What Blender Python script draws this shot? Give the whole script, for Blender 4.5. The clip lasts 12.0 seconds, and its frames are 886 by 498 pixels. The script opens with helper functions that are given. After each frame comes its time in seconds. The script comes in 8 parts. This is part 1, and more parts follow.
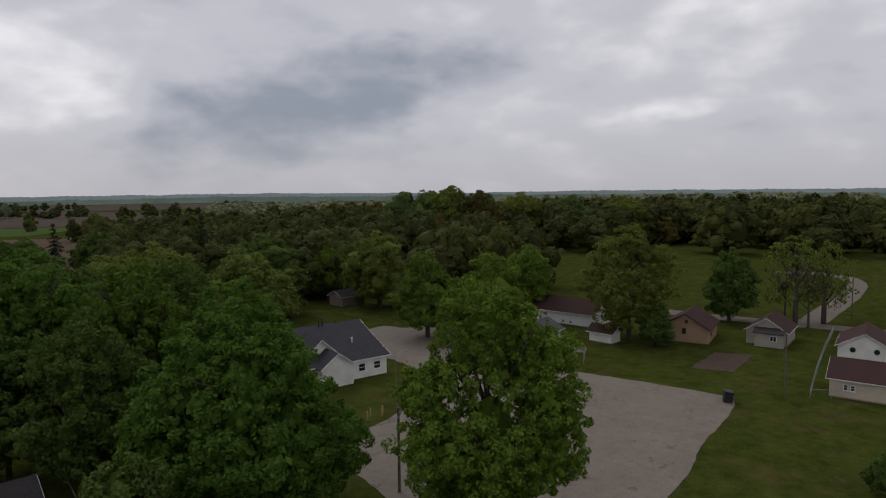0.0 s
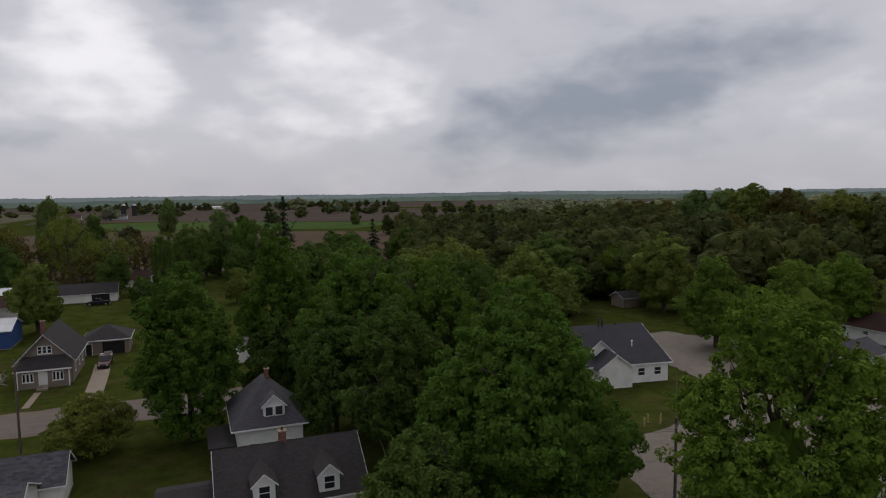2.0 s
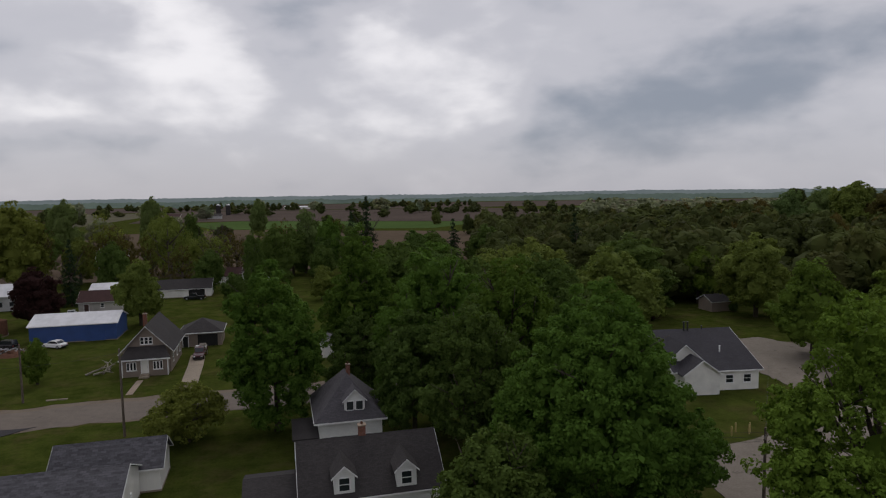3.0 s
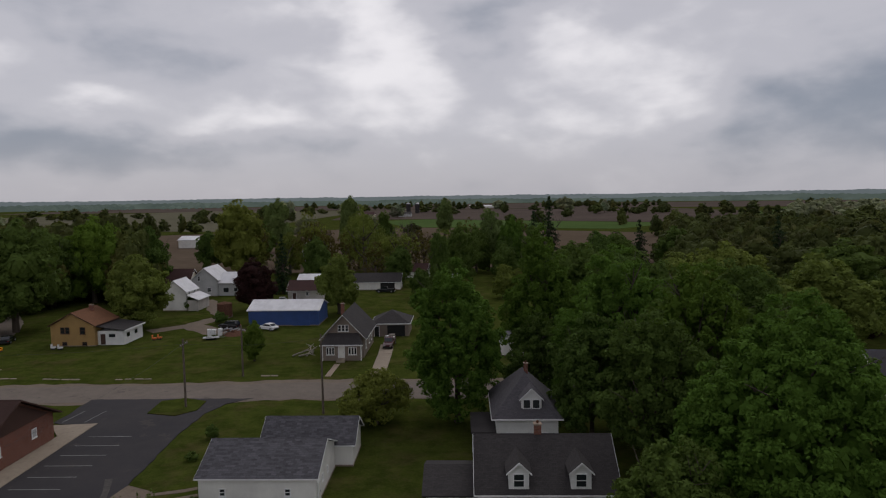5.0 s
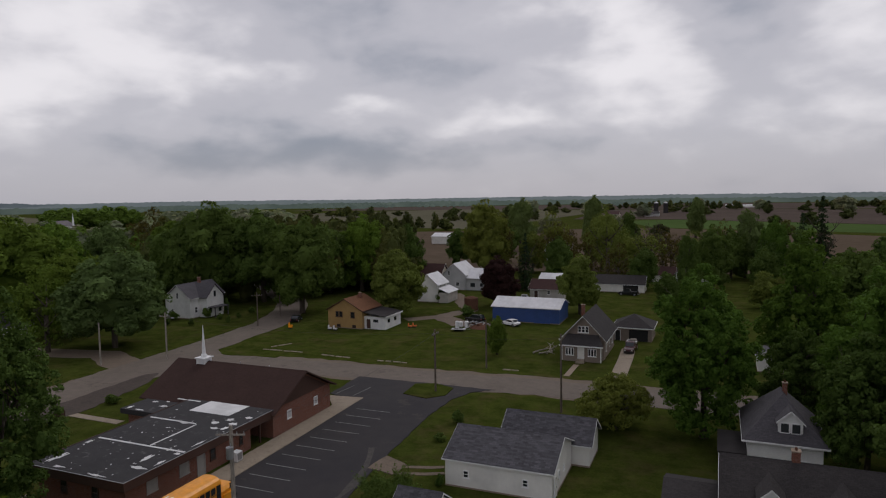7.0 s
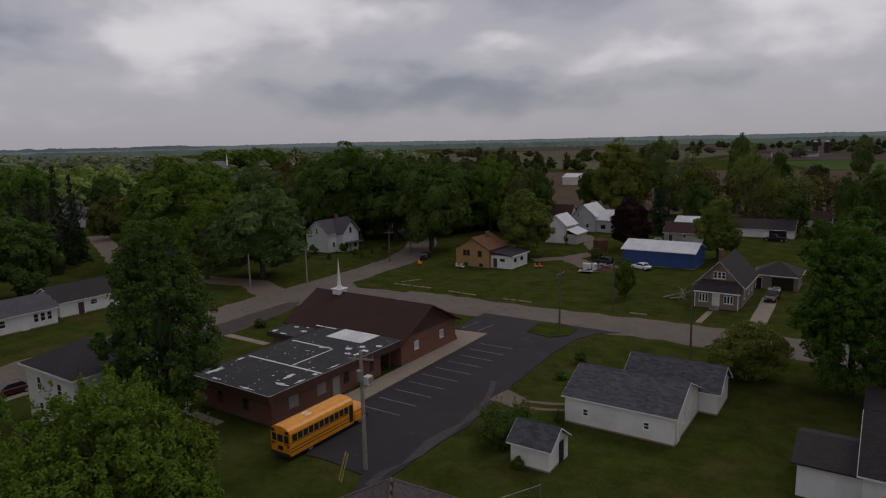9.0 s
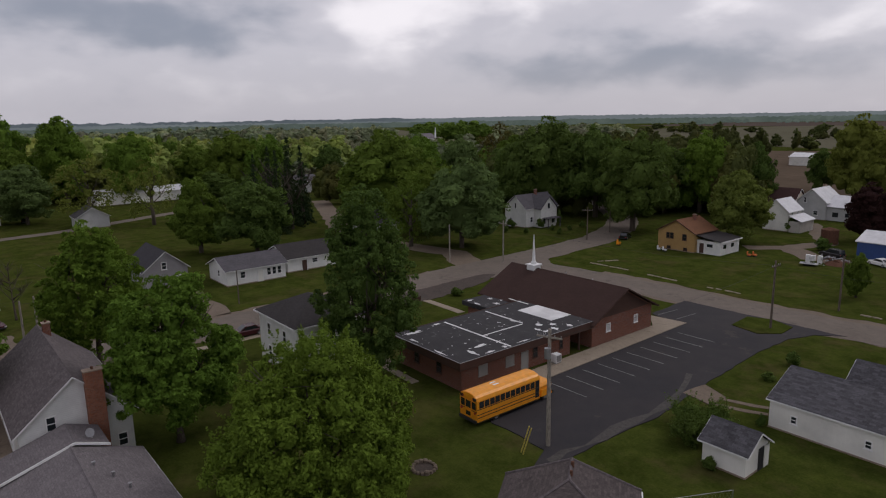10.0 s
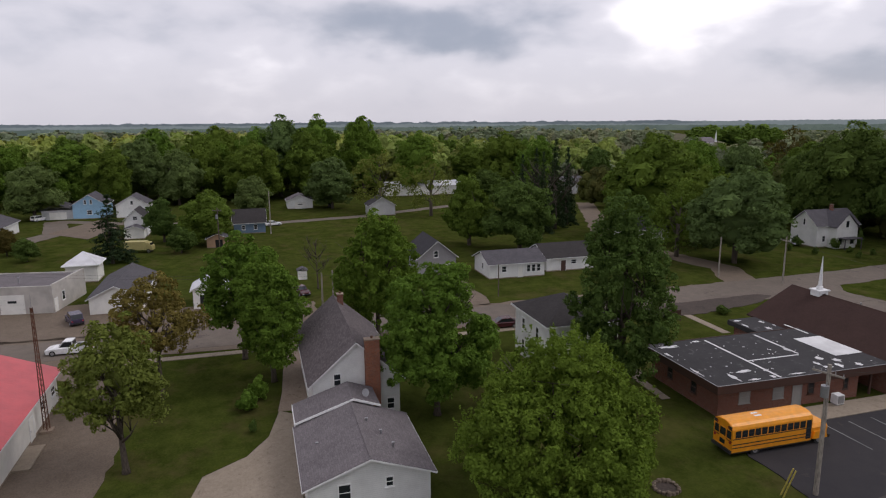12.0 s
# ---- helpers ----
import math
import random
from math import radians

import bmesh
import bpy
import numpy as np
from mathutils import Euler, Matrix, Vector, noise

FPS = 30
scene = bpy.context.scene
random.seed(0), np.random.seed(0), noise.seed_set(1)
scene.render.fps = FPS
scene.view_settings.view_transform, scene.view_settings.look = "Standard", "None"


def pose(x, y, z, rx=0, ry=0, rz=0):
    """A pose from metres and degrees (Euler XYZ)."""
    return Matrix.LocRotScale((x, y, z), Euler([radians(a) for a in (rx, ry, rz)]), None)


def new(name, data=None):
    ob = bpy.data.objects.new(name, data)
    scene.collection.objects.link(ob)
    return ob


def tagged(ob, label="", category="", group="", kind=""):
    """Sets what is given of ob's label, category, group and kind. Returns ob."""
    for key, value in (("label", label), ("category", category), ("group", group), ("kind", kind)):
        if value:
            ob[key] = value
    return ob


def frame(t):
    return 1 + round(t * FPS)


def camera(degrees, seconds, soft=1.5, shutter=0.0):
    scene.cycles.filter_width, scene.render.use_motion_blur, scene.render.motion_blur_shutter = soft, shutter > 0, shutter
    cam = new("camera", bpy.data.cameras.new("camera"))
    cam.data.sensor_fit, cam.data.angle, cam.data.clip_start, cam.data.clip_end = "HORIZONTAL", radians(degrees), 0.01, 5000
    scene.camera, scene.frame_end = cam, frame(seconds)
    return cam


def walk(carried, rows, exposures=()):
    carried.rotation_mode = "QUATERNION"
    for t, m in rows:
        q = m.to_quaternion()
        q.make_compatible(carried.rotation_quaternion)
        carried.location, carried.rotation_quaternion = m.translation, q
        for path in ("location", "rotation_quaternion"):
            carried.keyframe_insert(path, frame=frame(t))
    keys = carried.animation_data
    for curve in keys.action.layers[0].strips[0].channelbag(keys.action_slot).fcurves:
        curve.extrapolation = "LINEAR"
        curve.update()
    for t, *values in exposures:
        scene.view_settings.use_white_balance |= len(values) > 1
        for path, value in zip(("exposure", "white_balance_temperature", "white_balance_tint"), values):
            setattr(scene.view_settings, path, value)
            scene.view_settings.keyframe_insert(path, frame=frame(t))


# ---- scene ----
cam = camera(68.0, 12.0, soft=1.15)
PATH = [
    (0, pose(0.25, 3.88, 26.85, 84.93, 0.57, -45.52)),
    (0.5, pose(-0.01, 3.50, 27.05, 84.91, 0.72, -38.84)),
    (1, pose(-0.51, 3.05, 27.19, 84.93, 0.69, -32.25)),
    (1.5, pose(-0.59, 2.60, 27.31, 84.95, 0.73, -25.96)),
    (2, pose(-0.45, 2.28, 27.40, 84.99, 0.73, -20.99)),
    (2.5, pose(-0.35, 2.07, 27.45, 85.03, 0.83, -17.69)),
    (3, pose(-0.27, 1.95, 27.45, 85.06, 0.92, -13.94)),
    (4.8, pose(-0.22, 1.22, 27.66, 85.22, 0.83, -0.00)),
    (5, pose(-0.20, 1.10, 27.68, 85.23, 0.82, 1.92)),
    (5.5, pose(-0.08, 0.75, 27.80, 85.26, 0.91, 7.22)),
    (6, pose(-0.05, 0.41, 27.88, 85.28, 0.89, 12.46)),
    (6.5, pose(-0.00, 0.00, 28.00, 85.34, 0.83, 17.79)),
    (7, pose(0.03, -0.24, 28.16, 85.42, 0.88, 22.87)),
    (7.2, pose(0.06, -0.28, 28.20, 85.50, 0.90, 24.68)),
    (8.8, pose(0.70, -0.18, 27.84, 82.63, 1.25, 32.08)),
    (9, pose(0.73, -0.23, 27.86, 80.51, 1.25, 34.22)),
    (9.5, pose(0.81, -0.34, 28.13, 78.44, 1.14, 42.21)),
    (10, pose(1.13, -0.34, 28.27, 78.59, 1.00, 51.64)),
    (10.5, pose(1.28, -0.40, 28.34, 78.66, 0.91, 54.64)),
    (11, pose(1.55, -0.61, 28.40, 78.83, 0.74, 60.12)),
    (11.5, pose(1.92, -0.66, 28.51, 78.92, 0.49, 67.35)),
    (12, pose(2.19, -0.72, 28.59, 78.96, 0.39, 74.63)),
]
walk(cam, PATH, [(0, 0.0, 6500, 11), (2.5, 0.0, 6500, 11), (5, -0.1, 6500, 12), (7.2, -0.14, 6500, 13), (8.8, -0.5, 6500, 14), (9, -0.45, 6500, 14), (9.5, -0.25, 6500, 14.5),
                 (10, 0.03, 6500, 15), (10.5, 0.27, 6500, 15), (11, 0.38, 6500, 15), (12, 0.46, 6500, 15)])

# ---- sky and daylight ----
world = bpy.data.worlds.new("overcast_sky")
scene.world = world
world.use_nodes = True
wn, wl = world.node_tree.nodes, world.node_tree.links
wn.clear()


w_out = wn.new("ShaderNodeOutputWorld")
w_bg = wn.new("ShaderNodeBackground")
sky = wn.new("ShaderNodeTexSky")
sky.sky_type = 'NISHITA'
sky.sun_disc = False
sky.sun_elevation = radians(48)
sky.sun_rotation = radians(-15)
w_tc = wn.new("ShaderNodeTexCoord")
w_sep = wn.new("ShaderNodeSeparateXYZ")
wl.new(w_tc.outputs["Generated"], w_sep.inputs[0])


def wmath(op, a, b=None, clamp=False):
    n = wn.new("ShaderNodeMath")
    n.operation, n.use_clamp = op, clamp
    for i, s in enumerate((a, b)):
        if s is None:
            continue
        if isinstance(s, (int, float)):
            n.inputs[i].default_value = s
        else:
            wl.new(s, n.inputs[i])
    return n.outputs[0]


w_up = wmath("MAXIMUM", w_sep.outputs[2], 0.0)


def wnoise(scale, detail, rough, off, distort, vec):
    m = wn.new("ShaderNodeMapping")
    m.inputs["Location"].default_value = off
    wl.new(vec, m.inputs[0])
    n = wn.new("ShaderNodeTexNoise")
    n.inputs["Scale"].default_value = scale
    n.inputs["Detail"].default_value = detail
    n.inputs["Roughness"].default_value = rough
    n.inputs["Distortion"].default_value = distort
    wl.new(m.outputs[0], n.inputs["Vector"])
    return n.outputs[0]


w_x, w_y = w_sep.outputs[0], w_sep.outputs[1]
# bearing to the left of +y and height over the horizon, in degrees, each pushed about by noise so that no cloud has a clean edge
w_bear = wmath("MULTIPLY", wmath("ARCTAN2", wmath("MULTIPLY", w_x, -1.0), w_y), 57.296)
w_high = wmath("MULTIPLY", wmath("ARCSINE", w_sep.outputs[2]), 57.296)
w_flat = wn.new("ShaderNodeCombineXYZ")
wl.new(wmath("MULTIPLY", w_bear, 0.1), w_flat.inputs[0])
wl.new(wmath("MULTIPLY", w_high, 0.2), w_flat.inputs[1])


def swirl(scale, off, reach, detail=4.0):
    return wmath("MULTIPLY", wmath("SUBTRACT", wnoise(scale, detail, 0.47, off, 0.15, w_flat.outputs[0]), 0.5), reach)


w_b2 = wmath("ADD", wmath("ADD", w_bear, swirl(0.8, (3.1, 7.4, 0.3), 16.0)), swirl(2.4, (5.1, 1.4, 2.3), 4.0))
w_h2 = wmath("ADD", wmath("ADD", w_high, swirl(0.9, (9.1, 2.4, 5.3), 5.0)), swirl(2.4, (2.7, 8.4, 1.3), 2.4))
cloud_sum = wmath("ADD", 0.505, wmath("ADD", swirl(1.5, (1.3, 2.2, 4.0), 0.22, 8.0), swirl(0.45, (6.3, 0.2, 2.0), 0.08)))


def cloud_mass(bearing, height, wide, tall, amount, tilt=0.0):
    """A thin (lighter) or thick (darker) part of the cloud cover round a direction, with soft torn edges."""
    u = wmath("SUBTRACT", w_b2, float(bearing))
    v = wmath("SUBTRACT", wmath("SUBTRACT", w_h2, float(height)), wmath("MULTIPLY", u, float(tilt)))
    q = wmath("ADD", wmath("POWER", wmath("DIVIDE", u, float(wide)), 2.0), wmath("POWER", wmath("DIVIDE", v, float(tall)), 2.0))
    return wmath("MULTIPLY", wmath("EXPONENT", wmath("MULTIPLY", q, -1.0)), float(amount))


BRIGHT = ((7, 11, 5, 5, 0.1), (8, 16, 4, 4, 0.06), (-8, 7, 6, 2, 0.06), (-11, 13, 5, 3, 0.06), (-16, 9, 6, 4, 0.05), (38, 11, 5, 1.3, 0.07), (29, 7.2, 5, 1.2, 0.07), (18, 5.8, 5, 1.4, 0.08),
          (50, 13, 8, 5, 0.12), (57, 8.5, 6, 3, 0.1), (45, 9.5, 5, 1.5, 0.05), (92, 4.3, 10, 1.4, 0.05), (66, 3.2, 8, 1.8, 0.04), (-60, 6.6, 12, 1.2, 0.05), (-72, 12, 12, 4, 0.03), (-50, 14, 10, 2, 0.02))
DARK = ((-34, 7.0, 13, 3.6, -0.1, -0.22), (-42, 11, 9, 4, -0.06, 0), (-26, 3.6, 8, 1.5, -0.04, 0), (-5, 15.5, 5, 2.5, -0.07, 0), (-1, 13, 3, 3, -0.05, 0), (14, 3, 7, 2.4, -0.05, 0), (30, 3.8, 13, 1.9, -0.11, 0),
        (45, 4, 8, 1.9, -0.07, 0), (27, 12, 9, 3, -0.06, 0), (-23, 5.5, 6, 3, -0.04, 0), (70, 7.6, 9, 2.4, -0.1, 0), (81, 7.4, 9, 2.3, -0.1, 0), (104, 8, 9, 3.5, -0.06, 0), (33, 16.5, 9, 2.5, -0.05, 0), (-66, 5, 3, 0.7, -0.04, 0), (-77, 8, 2.5, 0.8, -0.04, 0))
for _c in BRIGHT + DARK:
    cloud_sum = wmath("ADD", cloud_sum, cloud_mass(*_c))
w_ramp = wn.new("ShaderNodeValToRGB")
wl.new(cloud_sum, w_ramp.inputs[0])
CR = w_ramp.color_ramp
CR.interpolation = 'EASE'
CR.elements[0].position, CR.elements[0].color = 0.36, (0.27, 0.30, 0.36, 1)
CR.elements[1].position, CR.elements[1].color = 0.63, (0.9, 0.885, 0.905, 1)
_e = CR.elements.new(0.5)
_e.color = (0.54, 0.54, 0.585, 1)
# towards the horizon the cloud layers merge into one pale grey
w_low = wn.new("ShaderNodeMapRange")
w_low.inputs["From Min"].default_value = 0.0
w_low.inputs["From Max"].default_value = 0.1
w_low.inputs["To Min"].default_value = 0.6
w_low.inputs["To Max"].default_value = 0.0
wl.new(w_up, w_low.inputs[0])
w_mixh = wn.new("ShaderNodeMixRGB")
w_mixh.inputs[2].default_value = (0.41, 0.41, 0.45, 1)
wl.new(w_low.outputs[0], w_mixh.inputs[0])
wl.new(w_ramp.outputs[0], w_mixh.inputs[1])
# a faint share of the clear sky above the clouds
w_skys = wn.new("ShaderNodeMixRGB")
w_skys.blend_type = 'MULTIPLY'
w_skys.inputs[0].default_value = 1.0
w_skys.inputs[2].default_value = (0.08, 0.08, 0.08, 1)
wl.new(sky.outputs[0], w_skys.inputs[1])
w_mix2 = wn.new("ShaderNodeMixRGB")
w_mix2.inputs[0].default_value = 0.94
wl.new(w_skys.outputs[0], w_mix2.inputs[1])
wl.new(w_mixh.outputs[0], w_mix2.inputs[2])
wl.new(w_mix2.outputs[0], w_bg.inputs[0])
w_bg.inputs[1].default_value = 1.0
wl.new(w_bg.outputs[0], w_out.inputs[0])

sun = new("sun", bpy.data.lights.new("sun", 'SUN'))
sun.data.energy = 0.7
sun.data.angle = radians(25)
sun.data.color = (1.0, 0.97, 0.93)
sun.rotation_euler = (radians(42), 0, radians(165))


# ---- materials ----
class Mat:
    """A node material under construction."""

    def __init__(self, name, rough=0.8, metal=0.0, spec=0.35):
        self.m = bpy.data.materials.new(name)
        self.m.use_nodes = True
        self.nt = self.m.node_tree
        self.n, self.l = self.nt.nodes, self.nt.links
        self.p = self.n["Principled BSDF"]
        self.p.inputs["Roughness"].default_value = rough
        self.p.inputs["Metallic"].default_value = metal
        self.p.inputs["Specular IOR Level"].default_value = spec
        self.tc = self.n.new("ShaderNodeTexCoord").outputs["Object"]
        self.geo = self.n.new("ShaderNodeNewGeometry")
        self.pos = self.geo.outputs["Position"]

    def noise(self, scale, detail=4, rough=0.6, vec=None, stretch=None):
        v = vec or self.tc
        if stretch:
            mp = self.n.new("ShaderNodeMapping")
            mp.inputs["Scale"].default_value = stretch
            self.l.new(v, mp.inputs[0])
            v = mp.outputs[0]
        t = self.n.new("ShaderNodeTexNoise")
        t.inputs["Scale"].default_value = scale
        t.inputs["Detail"].default_value = detail
        t.inputs["Roughness"].default_value = rough
        self.l.new(v, t.inputs["Vector"])
        return t.outputs[0]

    def ramp(self, fac, stops):
        r = self.n.new("ShaderNodeValToRGB")
        e = r.color_ramp.elements
        while len(e) < len(stops):
            e.new(0.5)
        for el, (pos, col) in zip(e, stops):
            el.position, el.color = pos, (*col, 1)
        self.l.new(fac, r.inputs[0])
        return r.outputs[0]

    def mix(self, fac, a, b, blend='MIX'):
        x = self.n.new("ShaderNodeMixRGB")
        x.blend_type = blend
        for i, s in enumerate((fac, a, b)):
            if isinstance(s, tuple):
                x.inputs[i].default_value = (*s, 1)
            elif isinstance(s, (int, float)):
                x.inputs[i].default_value = s
            else:
                self.l.new(s, x.inputs[i])
        return x.outputs[0]

    def math(self, op, a, b=0.5, clamp=False):
        x = self.n.new("ShaderNodeMath")
        x.operation, x.use_clamp = op, clamp
        for i, s in enumerate((a, b)):
            if isinstance(s, (int, float)):
                x.inputs[i].default_value = s
            else:
                self.l.new(s, x.inputs[i])
        return x.outputs[0]

    def axis(self, i, vec=None):
        s = self.n.new("ShaderNodeSeparateXYZ")
        self.l.new(vec or self.tc, s.inputs[0])
        return s.outputs[i]

    def rand(self):
        return self.n.new("ShaderNodeObjectInfo").outputs["Random"]

    def color(self, c):
        if isinstance(c, tuple):
            self.p.inputs["Base Color"].default_value = (*c, 1)
        else:
            self.l.new(c, self.p.inputs["Base Color"])
        return self

    def bump(self, h, strength=0.3, dist=0.02):
        b = self.n.new("ShaderNodeBump")
        b.inputs["Strength"].default_value = strength
        b.inputs["Distance"].default_value = dist
        self.l.new(h, b.inputs["Height"])
        self.l.new(b.outputs[0], self.p.inputs["Normal"])
        return self


def shade(c, k):
    return tuple(min(1.0, v * k) for v in c)


def m_paint(name, c, rough=0.6, worn=0.25):
    """Painted surface with grain, dirt streaks and faded places."""
    a = Mat(name, rough)
    big = a.noise(0.35, 4)
    fine = a.noise(6.0, 5)
    streak = a.noise(3.0, 3, stretch=(3.0, 3.0, 0.25))
    col = a.ramp(big, [(0.3, shade(c, 1 - worn)), (0.6, c), (0.8, shade(c, 1.06))])
    col = a.mix(a.math("MULTIPLY", streak, 0.35), col, shade(c, 0.72), 'MIX')
    a.color(col).bump(fine, 0.12, 0.01)
    return a.m


def m_siding(name, c, lap=0.16, worn=0.18):
    """Horizontal lap siding: a saw-tooth relief every lap, dirt and fading."""
    a = Mat(name, 0.6)
    z = a.axis(2)
    saw = a.math("FRACT", a.math("DIVIDE", z, lap))
    big = a.noise(0.5, 4)
    streak = a.noise(2.2, 4, stretch=(2.0, 2.0, 0.2))
    col = a.ramp(big, [(0.3, shade(c, 1 - worn)), (0.6, c), (0.85, shade(c, 1.05))])
    col = a.mix(a.math("MULTIPLY", streak, 0.3), col, shade(c, 0.7))
    groove = a.math("LESS_THAN", saw, 0.12)
    col = a.mix(a.math("MULTIPLY", groove, 0.3), col, shade(c, 0.5))
    a.color(col).bump(saw, 0.5, 0.02)
    return a.m


def m_shingle(name, c, tab=0.35, var=0.45):
    """Asphalt shingles: staggered tabs of uneven tone, with stains."""
    a = Mat(name, 0.9, spec=0.2)
    br = a.n.new("ShaderNodeTexBrick")
    br.inputs["Scale"].default_value = 1.0
    br.inputs["Brick Width"].default_value = tab
    br.inputs["Row Height"].default_value = tab * 0.5
    br.inputs["Mortar Size"].default_value = 0.012
    br.inputs["Color1"].default_value = (*shade(c, 1 - var), 1)
    br.inputs["Color2"].default_value = (*shade(c, 1 + var), 1)
    br.inputs["Mortar"].default_value = (*shade(c, 0.45), 1)
    mp = a.n.new("ShaderNodeCombineXYZ")
    tilt = a.n.new("ShaderNodeTexCoord").outputs["Normal"]
    nx, ny = a.axis(0, tilt), a.axis(1, tilt)
    steep = a.math("MAXIMUM", a.math("SQRT", a.math("ADD", a.math("MULTIPLY", nx, nx), a.math("MULTIPLY", ny, ny))), 0.05)
    xy = a.math("DIVIDE", a.math("SUBTRACT", a.math("MULTIPLY", a.axis(1), nx), a.math("MULTIPLY", a.axis(0), ny)), steep)
    up = a.math("DIVIDE", a.axis(2), steep)
    a.l.new(xy, mp.inputs[0])
    a.l.new(up, mp.inputs[1])
    a.l.new(mp.outputs[0], br.inputs["Vector"])
    stain = a.noise(0.45, 5, 0.65)
    grit = a.noise(9.0, 4)
    col = a.mix(0.6, br.outputs[0], a.ramp(stain, [(0.3, shade(c, 0.7)), (0.55, c), (0.8, shade(c, 1.35))]))
    col = a.mix(0.25, col, a.ramp(grit, [(0.35, shade(c, 0.4)), (0.65, shade(c, 1.7))]))
    a.color(col).bump(grit, 0.4, 0.015)
    return a.m


def m_metalroof(name, c, rib=0.45, rough=0.45):
    a = Mat(name, rough, 0.0, 0.5)
    saw = a.math("FRACT", a.math("DIVIDE", a.axis(0), rib))
    ridge = a.math("LESS_THAN", saw, 0.14)
    st = a.noise(0.6, 5)
    streak = a.noise(1.5, 4, stretch=(2.5, 0.3, 0.3))
    col = a.ramp(st, [(0.3, shade(c, 0.78)), (0.6, c)])
    col = a.mix(a.math("MULTIPLY", streak, 0.35), col, shade(c, 0.6))
    a.color(col).bump(ridge, 0.6, 0.03)
    return a.m


def m_brick(name, c):
    a = Mat(name, 0.9, spec=0.2)
    br = a.n.new("ShaderNodeTexBrick")
    br.inputs["Scale"].default_value = 1.0
    br.inputs["Brick Width"].default_value = 0.22
    br.inputs["Row Height"].default_value = 0.075
    br.inputs["Mortar Size"].default_value = 0.008
    br.inputs["Color1"].default_value = (*shade(c, 0.6), 1)
    br.inputs["Color2"].default_value = (*shade(c, 1.25), 1)
    br.inputs["Mortar"].default_value = (0.22, 0.2, 0.18, 1)
    mp = a.n.new("ShaderNodeCombineXYZ")
    a.l.new(a.math("ADD", a.axis(0), a.axis(1)), mp.inputs[0])
    a.l.new(a.axis(2), mp.inputs[1])
    a.l.new(mp.outputs[0], br.inputs["Vector"])
    st = a.noise(0.8, 5)
    col = a.mix(a.math("MULTIPLY", st, 0.5), br.outputs[0], shade(c, 0.45))
    blot = a.noise(3.0, 3)
    col = a.mix(a.math("MULTIPLY", blot, 0.35), col, shade(c, 1.5))
    a.color(col).bump(br.outputs[1], -0.3, 0.01)
    return a.m


def m_grass(name, k=1.0):
    a = Mat(name, 1.0, spec=0.0)
    huge = a.noise(0.012, 4, vec=a.pos)
    big = a.noise(0.07, 6, 0.62, vec=a.pos)
    mid = a.noise(0.55, 6, 0.72, vec=a.pos)
    fine = a.noise(5.0, 5, 0.75, vec=a.pos)
    col = a.ramp(big, [(0.28, (0.0316, 0.0430, 0.0090)), (0.5, (0.0497, 0.0660, 0.0126)), (0.72, (0.0746, 0.0900, 0.0216))])
    col = a.mix(0.5, col, a.ramp(mid, [(0.32, (0.0237, 0.0370, 0.0081)), (0.5, (0.0508, 0.0660, 0.0144)), (0.68, (0.0881, 0.0920, 0.0279))]))
    col = a.mix(0.35, col, a.ramp(fine, [(0.32, (0.0169, 0.0260, 0.0063)), (0.68, (0.0972, 0.1100, 0.0306))]))
    bare = a.math("MULTIPLY", a.ramp(a.noise(0.18, 7, 0.72, vec=a.pos), [(0.5, (0, 0, 0)), (0.64, (1, 1, 1))]), 0.7)
    col = a.mix(bare, col, (0.0904, 0.0740, 0.0333))
    col = a.mix(a.ramp(huge, [(0.4, (0, 0, 0)), (0.7, (0.5650, 0.5000, 0.4500))]), col, (0.0588, 0.0680, 0.0171))
    tuft = a.ramp(a.noise(0.3, 6, 0.75, vec=a.pos), [(0.36, (0.62, 0.66, 0.6)), (0.5, (1, 1, 1)), (0.66, (1.35, 1.3, 1.2))])
    col = a.mix(0.8, col, a.mix(1.0, col, tuft, 'MULTIPLY'))
    a.color(a.mix(1.0, col, (k * 0.86, k * 0.88, k * 0.78), 'MULTIPLY')).bump(fine, 0.6, 0.06)
    return a.m


def m_ground(name, c1, c2, scale=0.4, rough=0.9, grit=12.0, spot=None):
    """Asphalt, gravel, soil and concrete: two tones in patches, grit, stains."""
    a = Mat(name, rough, spec=0.25)
    big = a.noise(scale, 6, 0.65, vec=a.pos)
    fine = a.noise(grit, 4, 0.7, vec=a.pos)
    lite = a.noise(scale * 5, 5, 0.6, vec=a.pos)
    col = a.ramp(big, [(0.3, c1), (0.7, c2)])
    col = a.mix(0.35, col, a.ramp(lite, [(0.3, shade(c1, 0.8)), (0.7, shade(c2, 1.12))]))
    col = a.mix(0.3, col, a.ramp(fine, [(0.3, shade(c1, 0.6)), (0.7, shade(c2, 1.3))]))
    if spot:
        dots = a.math("GREATER_THAN", a.noise(scale * 2.2, 6, 0.7, vec=a.pos), 0.62)
        col = a.mix(a.math("MULTIPLY", dots, 0.6), col, spot)
    a.color(col).bump(fine, 0.4, 0.02)
    return a.m


